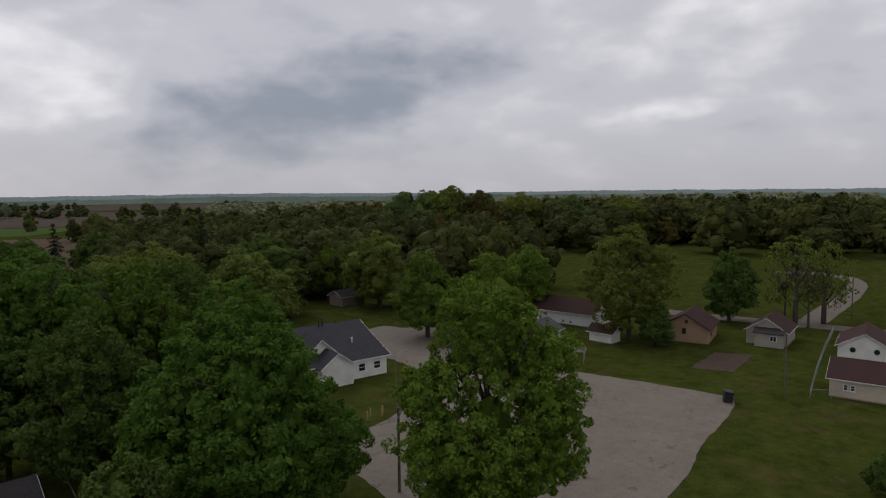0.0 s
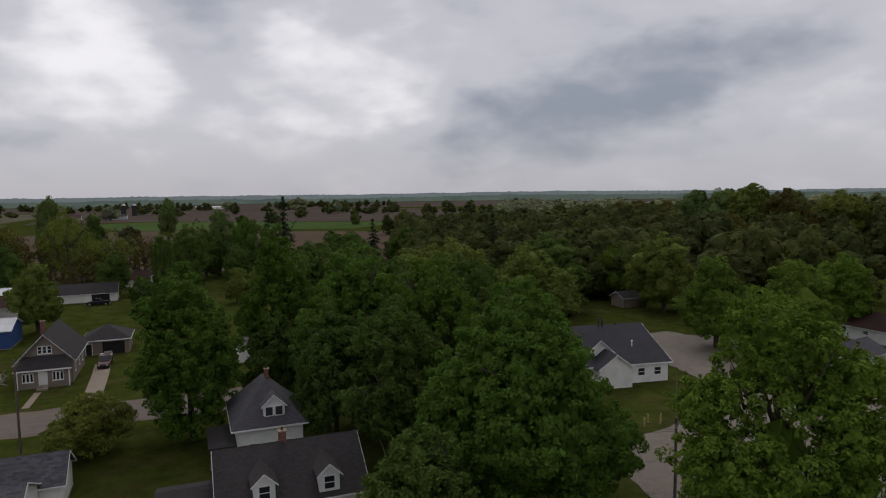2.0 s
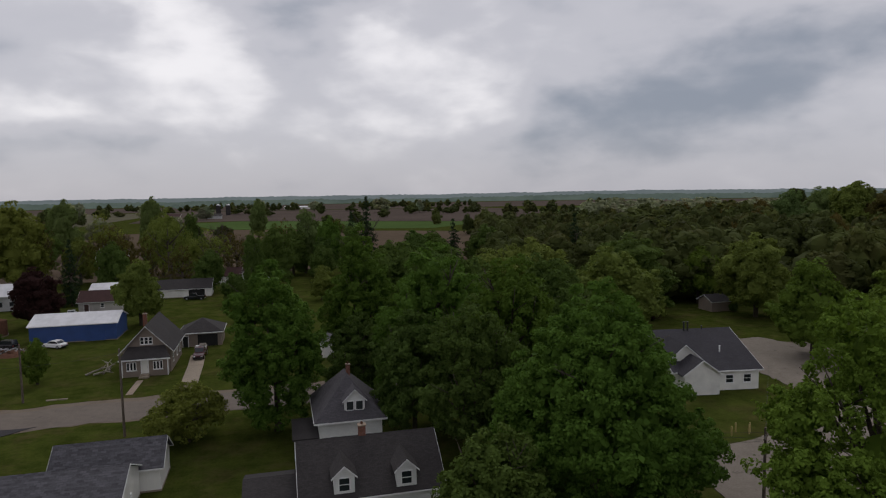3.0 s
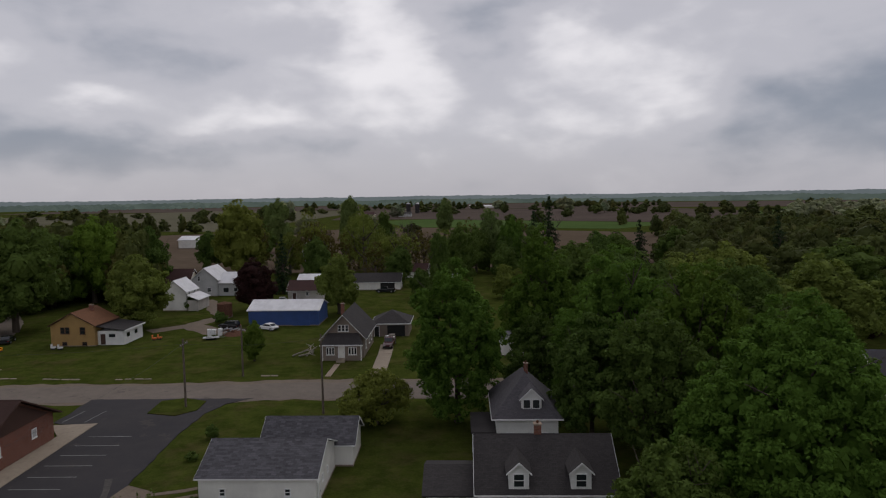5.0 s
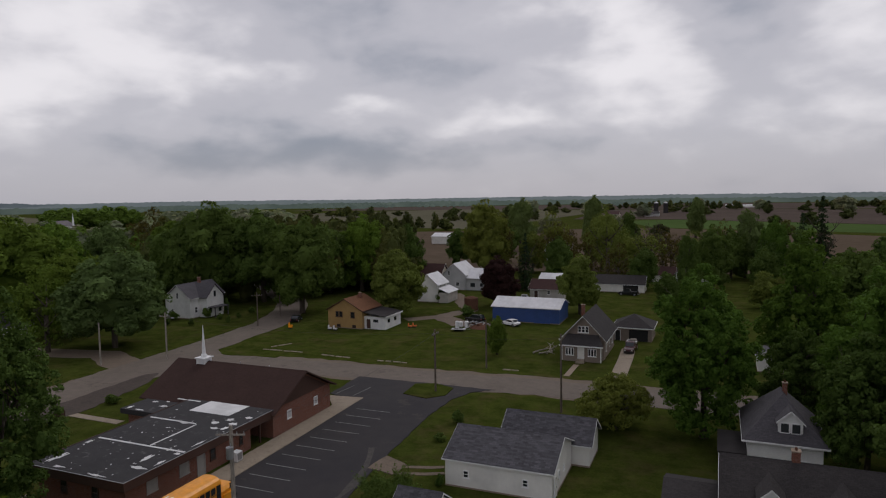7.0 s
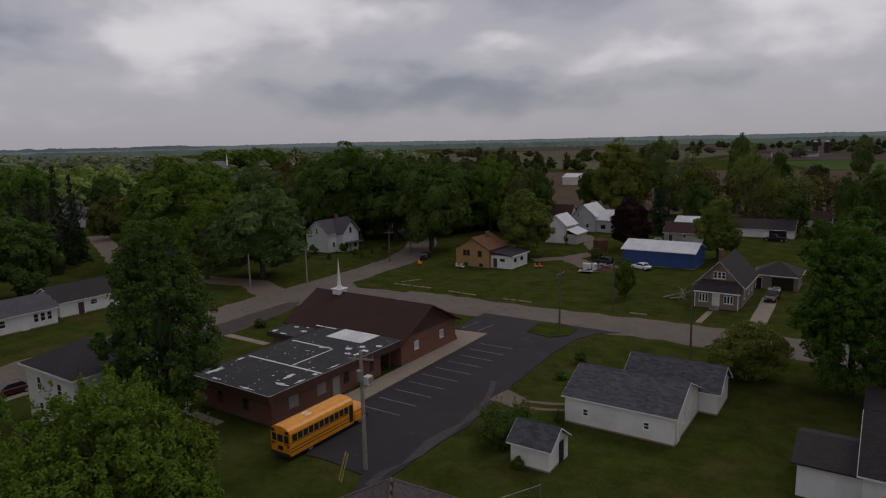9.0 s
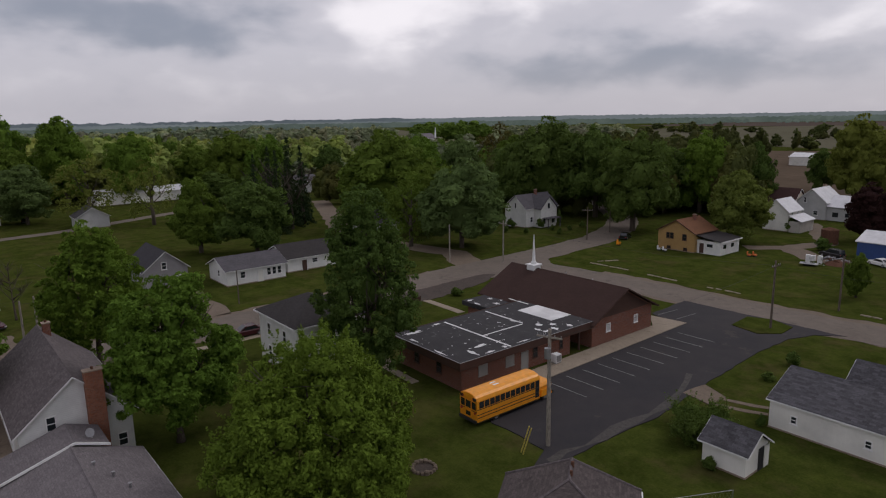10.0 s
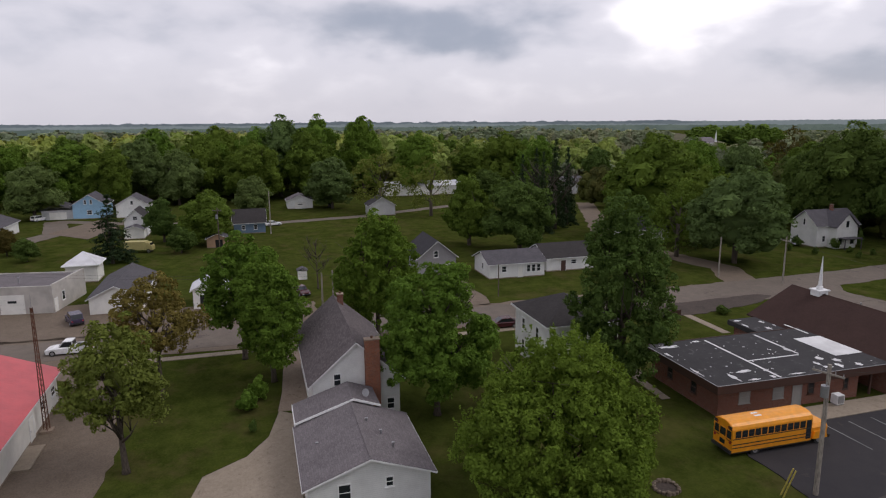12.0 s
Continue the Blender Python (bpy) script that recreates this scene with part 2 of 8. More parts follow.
def m_rows(name, c1, c2, pitch=0.8):
    """Tilled field soil with faint rows and damp patches."""
    a = Mat(name, 1.0, spec=0.0)
    rows = a.math("SINE", a.math("MULTIPLY", a.axis(0, a.pos), 6.283 / pitch))
    big = a.noise(0.012, 5, vec=a.pos)
    mid = a.noise(0.15, 5, 0.7, vec=a.pos)
    col = a.ramp(big, [(0.3, c1), (0.7, c2)])
    col = a.mix(0.4, col, a.ramp(mid, [(0.3, shade(c1, 0.8)), (0.7, shade(c2, 1.15))]))
    a.color(col).bump(rows, 0.4, 0.1)
    return a.m


def m_leaf(name, dark, mid, light, patch=0.35, hue=0.5, mixed=False):
    """Foliage: each leaf its own tone, lighter young shoots in patches, and a tone of each tree."""
    a = Mat(name, 0.75, spec=0.03)
    isl = a.geo.outputs["Random Per Island"]
    col = a.ramp(isl, [(0.0, dark), (0.55, mid), (1.0, light)])
    pat = a.noise(patch, 3, vec=a.pos)
    col = a.mix(a.math("MULTIPLY", a.ramp(pat, [(0.35, (0, 0, 0)), (0.7, (1, 1, 1))]), 0.5), col, light)
    tree = a.noise(0.07, 2, vec=a.pos)
    col = a.mix(a.math("MULTIPLY", tree, hue), col, shade(mid, 0.55))
    if mixed:
        t1 = a.ramp(a.noise(0.05, 2, 0.6, vec=a.pos), [(0.5, (0, 0, 0)), (0.58, (1, 1, 1))])
        col = a.mix(a.math("MULTIPLY", t1, 0.4), col, (mid[0] * 1.15, mid[1] * 0.72, mid[2] * 0.95))
        t2 = a.ramp(a.noise(0.061, 2, 0.6, vec=a.pos), [(0.54, (0, 0, 0)), (0.62, (1, 1, 1))])
        col = a.mix(a.math("MULTIPLY", t2, 0.45), col, shade(light, 1.05))
        # one tone for each crown
        vo = a.n.new("ShaderNodeTexVoronoi")
        vo.voronoi_dimensions = '2D'
        vo.inputs["Scale"].default_value = 0.075
        a.l.new(a.pos, vo.inputs["Vector"])
        cell = a.axis(0, vo.outputs["Color"])
        col = a.mix(1.0, col, a.ramp(cell, [(0.0, (0.5, 0.55, 0.5)), (0.5, (0.95, 0.95, 0.95)), (0.85, (1.25, 1.25, 1.1)), (1.0, (1.5, 1.3, 1.0))]), 'MULTIPLY')
    oi = a.rand()
    col = a.mix(a.math("MULTIPLY", oi, 0.4), col, (mid[0] * 1.25, mid[1] * 0.95, mid[2] * 0.8))
    a.color(col)
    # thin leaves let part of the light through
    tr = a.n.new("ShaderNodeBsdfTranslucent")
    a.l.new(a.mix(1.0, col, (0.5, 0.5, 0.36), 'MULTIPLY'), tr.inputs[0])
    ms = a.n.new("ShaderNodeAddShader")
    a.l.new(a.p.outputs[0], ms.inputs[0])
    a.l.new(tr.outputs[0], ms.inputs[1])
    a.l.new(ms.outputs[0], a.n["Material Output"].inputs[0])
    return a.m


def m_bark(name, c):
    a = Mat(name, 0.95, spec=0.1)
    f = a.noise(4.0, 5, stretch=(3, 3, 0.5))
    a.color(a.ramp(f, [(0.3, shade(c, 0.5)), (0.7, shade(c, 1.4))])).bump(f, 0.6, 0.04)
    return a.m


def m_plain(name, c, rough=0.5, metal=0.0, spec=0.5):
    a = Mat(name, rough, metal, spec)
    f = a.noise(2.0, 4)
    a.color(a.ramp(f, [(0.3, shade(c, 0.86)), (0.7, shade(c, 1.08))]))
    return a.m


def m_glass(name, c=(0.02, 0.024, 0.028)):
    a = Mat(name, 0.08, 0.0, 0.5)
    a.color(c)
    return a.m


GRASS = m_grass("grass", 0.93)
LAWN = m_grass("darker_lawn", 0.88)
ROAD = m_ground("worn_road", (0.102, 0.084, 0.068), (0.172, 0.142, 0.118), 0.16, spot=(0.075, 0.062, 0.053))
ASPHALT = m_ground("dark_asphalt", (0.020, 0.020, 0.025), (0.042, 0.037, 0.037), 0.1, spot=(0.058, 0.048, 0.043))
GRAVEL = m_ground("gravel", (0.132, 0.112, 0.09), (0.21, 0.18, 0.148), 0.18, grit=5.0, spot=(0.092, 0.077, 0.062))
DIRT = m_ground("dirt", (0.105, 0.078, 0.056), (0.178, 0.14, 0.107), 0.3, grit=6.0)
CONCRETE = m_ground("concrete", (0.2, 0.162, 0.12), (0.31, 0.258, 0.2), 0.5, spot=(0.15, 0.12, 0.09))
OLDCONC = m_ground("old_concrete", (0.2, 0.152, 0.112), (0.32, 0.252, 0.195), 0.4, spot=(0.12, 0.09, 0.066))
WORN = m_ground("worn_asphalt", (0.032, 0.029, 0.029), (0.085, 0.077, 0.07), 1.4, grit=4.0)
DAMP = m_ground("damp_dirt", (0.036, 0.028, 0.024), (0.085, 0.066, 0.055), 0.35, grit=5.0)
SOIL = m_ground("garden_soil", (0.048, 0.03, 0.021), (0.08, 0.051, 0.036), 0.6, grit=4.0)
FIELD = m_rows("tilled_field", (0.085, 0.064, 0.046), (0.12, 0.092, 0.068), 1.5)
FIELD2 = m_rows("dark_field", (0.07, 0.055, 0.048), (0.11, 0.088, 0.075), 1.5)
CROP = m_rows("young_crop", (0.055, 0.088, 0.028), (0.075, 0.115, 0.038), 1.5)
PALE = m_rows("dry_field", (0.095, 0.09, 0.062), (0.13, 0.122, 0.085), 1.5)

WHITE = m_siding("white_siding", (0.78, 0.78, 0.76))
WHITEP = m_paint("white_paint", (0.8, 0.785, 0.735))
LGREYP = m_paint("dull_grey_paint", (0.34, 0.33, 0.31), worn=0.3)
TRIM = m_paint("white_trim", (0.8, 0.8, 0.79), worn=0.1)
GREYS = m_siding("taupe_siding", (0.25, 0.2, 0.165))
LGREY = m_siding("pale_grey_siding", (0.5, 0.5, 0.5))
CREAM = m_siding("cream_siding", (0.6, 0.52, 0.4))
TAN = m_siding("tan_siding", (0.42, 0.27, 0.17))
GREYH = m_siding("grey_siding", (0.42, 0.38, 0.33))
YELLOW = m_siding("yellow_siding", (0.4, 0.25, 0.095))
LAVG = m_siding("lavender_grey_siding", (0.3, 0.29, 0.3))
LBLUE = m_siding("light_blue_siding", (0.3, 0.5, 0.68))
SLATEB = m_siding("slate_blue_siding", (0.14, 0.21, 0.3))
BLUEM = m_metalroof("blue_metal", (0.03, 0.075, 0.24))
BRICK = m_brick("red_brick", (0.19, 0.072, 0.046))
BRICK2 = m_brick("orange_brick", (0.27, 0.1, 0.055))
BLOCK = m_paint("weathered_block", (0.5, 0.47, 0.43), worn=0.4)
ROOFG = m_shingle("grey_shingle", (0.085, 0.08, 0.088))
ROOFD = m_shingle("dark_shingle", (0.04, 0.036, 0.036))
ROOFB = m_shingle("brown_shingle", (0.045, 0.024, 0.02), var=0.25)
ROOFR = m_shingle("maroon_shingle", (0.055, 0.028, 0.026), var=0.25)
ROOFS = m_shingle("slate_shingle", (0.042, 0.04, 0.046), var=0.3)
ROOFO = m_shingle("rust_shingle", (0.15, 0.07, 0.037), var=0.3)
ROOFA = m_shingle("ash_shingle", (0.15, 0.134, 0.14), var=0.4)
ROOFL = m_shingle("blotched_shingle", (0.115, 0.098, 0.1), tab=0.4, var=0.75)
ROOFH = m_shingle("weathered_brown_shingle", (0.078, 0.064, 0.062), tab=0.4, var=0.75)
ROOFM = m_shingle("mottled_shingle", (0.072, 0.07, 0.078), tab=0.5, var=0.95)
ROOFW = m_metalroof("white_metal_roof", (0.66, 0.66, 0.68))
ROOFRED = m_metalroof("red_metal_roof", (0.56, 0.085, 0.095))
TAR = m_ground("tar_roof", (0.028, 0.027, 0.029), (0.05, 0.048, 0.05), 0.5, spot=(0.11, 0.108, 0.108))
COATING = m_paint("roof_coating", (0.72, 0.72, 0.72), 0.7, 0.3)
BROWNT = m_paint("brown_trim", (0.075, 0.038, 0.028))
GLASS = m_glass("window_glass")
# near-black colour in place of the shade inside open bays
DARKIN = m_plain("dark_opening", (0.012, 0.012, 0.012), 0.9)
WOOD = m_bark("weathered_pole", (0.13, 0.105, 0.085))
PALEWOOD = m_bark("pale_pole", (0.28, 0.25, 0.215))
BARK = m_bark("bark", (0.085, 0.07, 0.056))
STEEL = m_plain("grey_steel", (0.35, 0.35, 0.36), 0.45, 0.7)
RUST = m_bark("rusty_steel", (0.12, 0.06, 0.04))
BLACK = m_plain("black_rubber", (0.018, 0.018, 0.018), 0.7)
FADEDY = m_plain("faded_yellow", (0.42, 0.33, 0.13), 0.6)
GUARD = m_plain("pale_yellow_plastic", (0.5, 0.4, 0.09), 0.5)
BUSY = m_plain("bus_yellow", (0.78, 0.3, 0.012), 0.4)
STRIPE = m_paint("worn_white_line", (0.25, 0.25, 0.245), 0.8, 0.5)
PLASTICW = m_plain("white_plastic", (0.75, 0.75, 0.75), 0.4)
REDP = m_plain("red_paint", (0.3, 0.015, 0.02), 0.3)
ORANGE = m_plain("orange_plastic", (0.6, 0.16, 0.04), 0.5)

LEAF = m_leaf("maple_leaves", (0.0428, 0.0808, 0.0108), (0.0728, 0.1317, 0.0185), (0.1113, 0.1870, 0.0293))
LEAFD = m_leaf("dark_leaves", (0.0356, 0.0606, 0.0154), (0.0535, 0.0897, 0.0206), (0.0822, 0.1279, 0.0293))
LEAFY = m_leaf("spring_leaves", (0.0473, 0.0781, 0.0124), (0.0712, 0.1167, 0.0182), (0.0978, 0.1526, 0.0259))
LEAFL = m_leaf("light_spring_leaves", (0.0591, 0.0954, 0.0133), (0.0891, 0.1426, 0.0196), (0.1223, 0.1864, 0.0278))
LEAFO = m_leaf("olive_leaves", (0.0644, 0.0862, 0.0194), (0.0987, 0.1271, 0.0267), (0.1334, 0.1681, 0.0377))
LEAFB = m_leaf("budding_leaves", (0.0449, 0.0388, 0.0119), (0.0628, 0.0547, 0.0158), (0.0766, 0.0755, 0.0215))
# dark leaves again, lightened to mid-green with haze painted into the colour
LEAFH = m_leaf("hazed_green_leaves", (0.0552, 0.0840, 0.0288), (0.0792, 0.1200, 0.0384), (0.1104, 0.1632, 0.0528))
# maple leaves copied darker: backlit shade of the eastern trees put into the colour
LEAFE = m_leaf("shaded_maple_leaves", (0.0313, 0.0628, 0.0095), (0.0536, 0.1014, 0.0157), (0.0833, 0.1442, 0.0242))
LEAFM = m_leaf("full_maple_leaves", (0.0329, 0.0713, 0.0116), (0.0562, 0.1151, 0.0192), (0.0875, 0.1636, 0.0294))
LEAFR = m_leaf("bronze_leaves", (0.0810, 0.0702, 0.0204), (0.1215, 0.1040, 0.0300), (0.1553, 0.1456, 0.0408))
LEAFP = m_leaf("purple_leaves", (0.014, 0.008, 0.008), (0.026, 0.013, 0.013), (0.045, 0.022, 0.02))
NEEDLE = m_leaf("needles", (0.012, 0.022, 0.01), (0.02, 0.036, 0.016), (0.032, 0.052, 0.024))
# western wood: spring green, with haze painted in as a lighter tone
WOODSW = m_leaf("hazed_spring_wood_leaves", (0.1349, 0.1853, 0.0547), (0.1549, 0.2129, 0.0624), (0.1787, 0.2369, 0.0714), patch=0.05, hue=0.45, mixed=True)
# far wood: haze of distance painted in as a paler, bluer leaf colour
WOODSF = m_leaf("hazed_far_wood_leaves", (0.1404, 0.1742, 0.1118), (0.1534, 0.1898, 0.1222), (0.1664, 0.2028, 0.1326), patch=0.03, hue=0.25, mixed=True)
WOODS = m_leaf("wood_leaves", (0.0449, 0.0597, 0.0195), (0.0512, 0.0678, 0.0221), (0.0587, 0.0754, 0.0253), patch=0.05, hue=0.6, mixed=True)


# ---- mesh helpers ----
class B:
    """Collects vertices and faces of one mesh."""

    def __init__(self):
        self.v, self.f = [], []

    def add(self, pts, faces):
        k = len(self.v)
        self.v += [tuple(p) for p in pts]
        self.f += [tuple(i + k for i in q) for q in faces]
        return self

    def box(self, x0, x1, y0, y1, z0, z1):
        p = [(x, y, z) for z in (z0, z1) for y in (y0, y1) for x in (x0, x1)]
        return self.add(p, [(0, 2, 3, 1), (4, 5, 7, 6), (0, 1, 5, 4), (2, 6, 7, 3), (0, 4, 6, 2), (1, 3, 7, 5)])

    def prism(self, poly, off):
        """A polygon (3D points) pushed along the vector off."""
        n = len(poly)
        o = Vector(off)
        p = [Vector(q) for q in poly] + [Vector(q) + o for q in poly]
        f = [tuple(range(n))[::-1], tuple(range(n, 2 * n))]
        f += [(i, (i + 1) % n, n + (i + 1) % n, n + i) for i in range(n)]
        return self.add(p, f)

    def tube(self, pts, radii, n=8):
        """A tapered tube through points."""
        pts = [Vector(p) for p in pts]
        rings = []
        for i, p in enumerate(pts):
            d = (pts[min(i + 1, len(pts) - 1)] - pts[max(i - 1, 0)]).normalized()
            a = d.orthogonal().normalized()
            b = d.cross(a)
            rings.append([p + (a * math.cos(2 * math.pi * k / n) + b * math.sin(2 * math.pi * k / n)) * radii[i] for k in range(n)])
        v = [q for r in rings for q in r]
        f = [(i * n + k, i * n + (k + 1) % n, (i + 1) * n + (k + 1) % n, (i + 1) * n + k) for i in range(len(pts) - 1) for k in range(n)]
        f += [tuple(range(n))[::-1], tuple(range((len(pts) - 1) * n, len(pts) * n))]
        return self.add(v, f)

    def disc(self, c, axis, r, w, n=14):
        a = Vector(axis).normalized()
        return self.tube([Vector(c) - a * w / 2, Vector(c) + a * w / 2], [r, r], n)

    def mesh(self, name, mat, smooth=False):
        me = bpy.data.meshes.new(name)
        me.from_pydata(self.v, [], self.f)
        bm = bmesh.new()
        bm.from_mesh(me)
        bmesh.ops.recalc_face_normals(bm, faces=bm.faces)
        bm.to_mesh(me)
        bm.free()
        me.materials.append(mat)
        if smooth:
            me.shade_smooth()
        return me


# bearing to the left of +y in degrees, then the shift, scale and turn of the first sketch plan there
PLAN = [(-80.0, 0.47, 3.38, 0.9514, -0.67),
        (-72.0, 0.42, 3.26, 0.9532, -0.57),
        (-64.0, 0.11, 3.18, 0.9604, -0.57),
        (-56.0, -0.08, 2.89, 0.9666, -0.49),
        (-48.0, -0.14, 2.61, 0.9703, -0.4),
        (-40.0, -0.16, 2.32, 0.9737, -0.3),
        (-30.0, -0.04, 1.94, 0.9769, -0.1),
        (-20.0, 0.05, 1.68, 0.9795, 0.03),
        (-10.0, 0.08, 1.44, 0.9832, 0.08),
        (0.0, 0.18, 1.09, 0.9889, 0.19),
        (10.0, 0.37, 0.78, 0.9945, 0.3),
        (20.0, 0.5, 0.43, 0.9998, 0.36),
        (30.0, 0.78, -0.21, 1.0059, 0.39),
        (40.0, 0.93, -0.41, 1.0063, 0.4),
        (50.0, 1.06, -0.37, 1.0052, 0.51),
        (60.0, 1.29, -0.46, 1.0068, 0.6),
        (70.0, 1.68, -0.64, 1.0107, 0.65),
        (80.0, 1.68, -0.61, 1.0112, 0.7),
        (90.0, 1.4, -0.31, 1.0098, 0.91),
        (108.0, 1.57, -0.46, 1.0133, 0.95)]


def plan(x, y):
    """A place on the sketch plan carried to the ground: x, y, the scale and the turn in degrees there."""
    d = math.hypot(x, y)
    b = math.degrees(math.atan2(-x, y))
    if abs(b) > 120:
        return x, y, 1.0, 0.0
    px, py, k, a = (float(np.interp(b, [r[0] for r in PLAN], [r[i] for r in PLAN])) for i in (1, 2, 3, 4))
    c, s = math.cos(radians(a)) * k, math.sin(radians(a)) * k
    return px + c * x - s * y, py + s * x + c * y, k, a


def on_plan(line):
    return [plan(*p)[:2] for p in line]


def part(name, b, mat, parent, label="", smooth=False):
    ob = new(name, b.mesh(name, mat, smooth))
    ob.parent = parent
    if label:
        tagged(ob, label)
    return ob


def thing(name, label, category, x, y, rot=0.0, group="", z=0.0):
    ob = new(name)
    x, y, k, turn = plan(x, y)
    ob.matrix_world = pose(x, y, z, 0, 0, rot + turn) @ Matrix.Diagonal((k, k, k, 1))
    return tagged(ob, label, category, group)


def structure(name, b, mat, label, smooth=False):
    return tagged(new(name, b.mesh(name, mat, smooth)), label, name.split("_")[0], kind="structure")


def ragged(poly, step, amount, closed=True):
    """A polygon's outline cut into short steps, each pushed in or out a little."""
    rng = random.Random(len(poly) * 7 + int(abs(poly[0][0]) * 3))
    out = []
    n = len(poly)
    for i in range(n if closed else n - 1):
        (x0, y0), (x1, y1) = poly[i], poly[(i + 1) % n]
        ln = math.hypot(x1 - x0, y1 - y0)
        m = max(1, int(ln / step))
        for k in range(m):
            f = k / m
            o = rng.uniform(-amount, amount) if k else 0.0
            out.append((x0 + (x1 - x0) * f - (y1 - y0) / ln * o, y0 + (y1 - y0) * f + (x1 - x0) / ln * o))
    if not closed:
        out.append(poly[-1])
    return out


def sheet(name, poly, z, mat, label, thick=0.12, rough=0.0):
    """A flat area of the setting as a thin slab with its top at z; rough: how uneven its edge is."""
    poly = on_plan(poly)
    if rough:
        poly = ragged(poly, 1.2, rough)
    return structure(name, B().prism([(x, y, z - thick) for x, y in poly], (0, 0, thick)), mat, label)


def strip(name, line, width, z, mat, label, rough=0.0):
    """A road or path along a line, of one width, as a thin slab; rough: how uneven its edges are."""
    p = [Vector((x, y, 0)) for x, y in on_plan(line)]
    if rough:
        q = [p[0]]
        for a_, c_ in zip(p, p[1:]):
            m = max(1, int((c_ - a_).length / 2.0))
            q += [a_.lerp(c_, (k + 1) / m) for k in range(m)]
        p = q
    rng = random.Random(len(p))
    left, right = [], []
    for i, q in enumerate(p):
        d = (p[min(i + 1, len(p) - 1)] - p[max(i - 1, 0)]).normalized()
        s = Vector((-d.y, d.x, 0))
        left.append(q + s * (width / 2 + rng.uniform(-rough, rough)))
        right.append(q - s * (width / 2 + rng.uniform(-rough, rough)))
    n = len(p)
    b = B()
    b.v = [(a_.x, a_.y, z) for a_ in left] + [(a_.x, a_.y, z) for a_ in right] + [(a_.x, a_.y, z - 0.12) for a_ in left] + [(a_.x, a_.y, z - 0.12) for a_ in right]
    for i in range(n - 1):
        b.f += [(i, i + 1, n + i + 1, n + i), (i, 2 * n + i, 2 * n + i + 1, i + 1), (n + i, n + i + 1, 3 * n + i + 1, 3 * n + i), (2 * n + i, 3 * n + i, 3 * n + i + 1, 2 * n + i + 1)]
    b.f += [(0, n, 3 * n, 2 * n), (n - 1, 3 * n - 1, 4 * n - 1, 2 * n - 1)]
    return structure(name, b, mat, label)


# ---- the setting: ground, fields, roads ----
def ground_sheet():
    b = B()
    rings = [0, 60, 150, 400, 1000, 2500, 4700]
    n = 48
    b.v.append((0, 0, 0))
    for r in rings[1:]:
        b.v += [(r * math.cos(2 * math.pi * k / n), r * math.sin(2 * math.pi * k / n), 0) for k in range(n)]
    b.f += [(0, 1 + k, 1 + (k + 1) % n) for k in range(n)]
    for i in range(len(rings) - 2):
        o, q = 1 + i * n, 1 + (i + 1) * n
        b.f += [(o + k, q + k, q + (k + 1) % n, o + (k + 1) % n) for k in range(n)]
    return structure("ground", b, GRASS, "green lawn and meadow grass with worn patches")


ground_sheet()
sheet("field_1", [(-175, 236), (-60, 236), (95, 262), (150, 440), (-45, 560), (-240, 470)], 0.10, FIELD, "tilled brown farm field")
sheet("field_2", [(-50, 566), (117, 504), (190, 590), (-40, 735), (-90, 700)], 0.14, CROP, "green field of young crop")
sheet("field_3", [(-150, 745), (-40, 742), (192, 596), (420, 760), (330, 1150), (-180, 1200)], 0.18, FIELD2, "dark tilled farm field")
sheet("field_4", [(-330, 560), (-185, 520), (-170, 1150), (-500, 1300), (-800, 900)], 0.18, PALE, "pale dry farm field")
sheet("field_5", [(-1500, 300), (-900, 330), (-760, 620), (-1300, 900)], 0.2, PALE, "pale dry farm field")
sheet("field_6", [(230, 640), (330, 560), (640, 860), (520, 1080)], 0.2, CROP, "green field of young crop")

sheet("field_7", [(-900, 1250), (-200, 1230), (330, 1180), (900, 1000), (1300, 1300), (900, 1640), (0, 1860), (-900, 1640)], 0.16, FIELD2, "far brown farm fields")
strip("shoulder_main", [(-72, 90.8), (-62, 91.0), (-40, 91.4), (-24, 92.6), (0, 93.0), (60, 94), (90, 94.4)], 9.8, 0.012, DIRT, "bare dirt and gravel shoulders of the main road", rough=0.5)
strip("shoulder_cross", [(-92, -60), (-89, -30), (-88.5, 0), (-88, 30), (-88.5, 60), (-88.6, 72)], 11.0, 0.03, DIRT, "bare dirt shoulders of the village street", rough=0.5)
strip("road_main", [(-84, 88.6), (-74, 90.2), (-62, 90.8), (-40, 91), (-24, 91.9), (0, 92.6), (60, 94), (92, 94.4)], 7.9, 0.03, ROAD, "worn grey main road with cracked edges", rough=0.28)
strip("road_cross", [(-99, -160), (-92, -60), (-89, -30), (-88.5, 0), (-88, 30), (-88.7, 60), (-90.2, 84), (-90.9, 100), (-93.0, 120), (-99, 136), (-107, 148), (-130, 170), (-190, 210)], 8.2, 0.045, ROAD, "worn grey village street", rough=0.28)
sheet("road_corner", [(-94, 72), (-84.4, 72), (-82, 80), (-79, 85.4), (-77, 86.4), (-77, 93.2), (-82.3, 92.8), (-86.4, 95.6), (-87, 103), (-94.6, 104)], 0.06, ROAD, "worn paving where two streets meet", rough=0.3)
strip("road_branch", [(-90, 80), (-104, 86), (-125, 82), (-150, 86), (-205, 110)], 6.0, 0.02, DIRT, "rough side lane", rough=0.4)
sheet("parking_strip", [(-84.4, 52), (-79.2, 52), (-78.8, 63), (-81.2, 74), (-84.2, 79.5), (-85.6, 78)], 0.066, DAMP, "dark bare dirt parking strip by the street", rough=0.3)
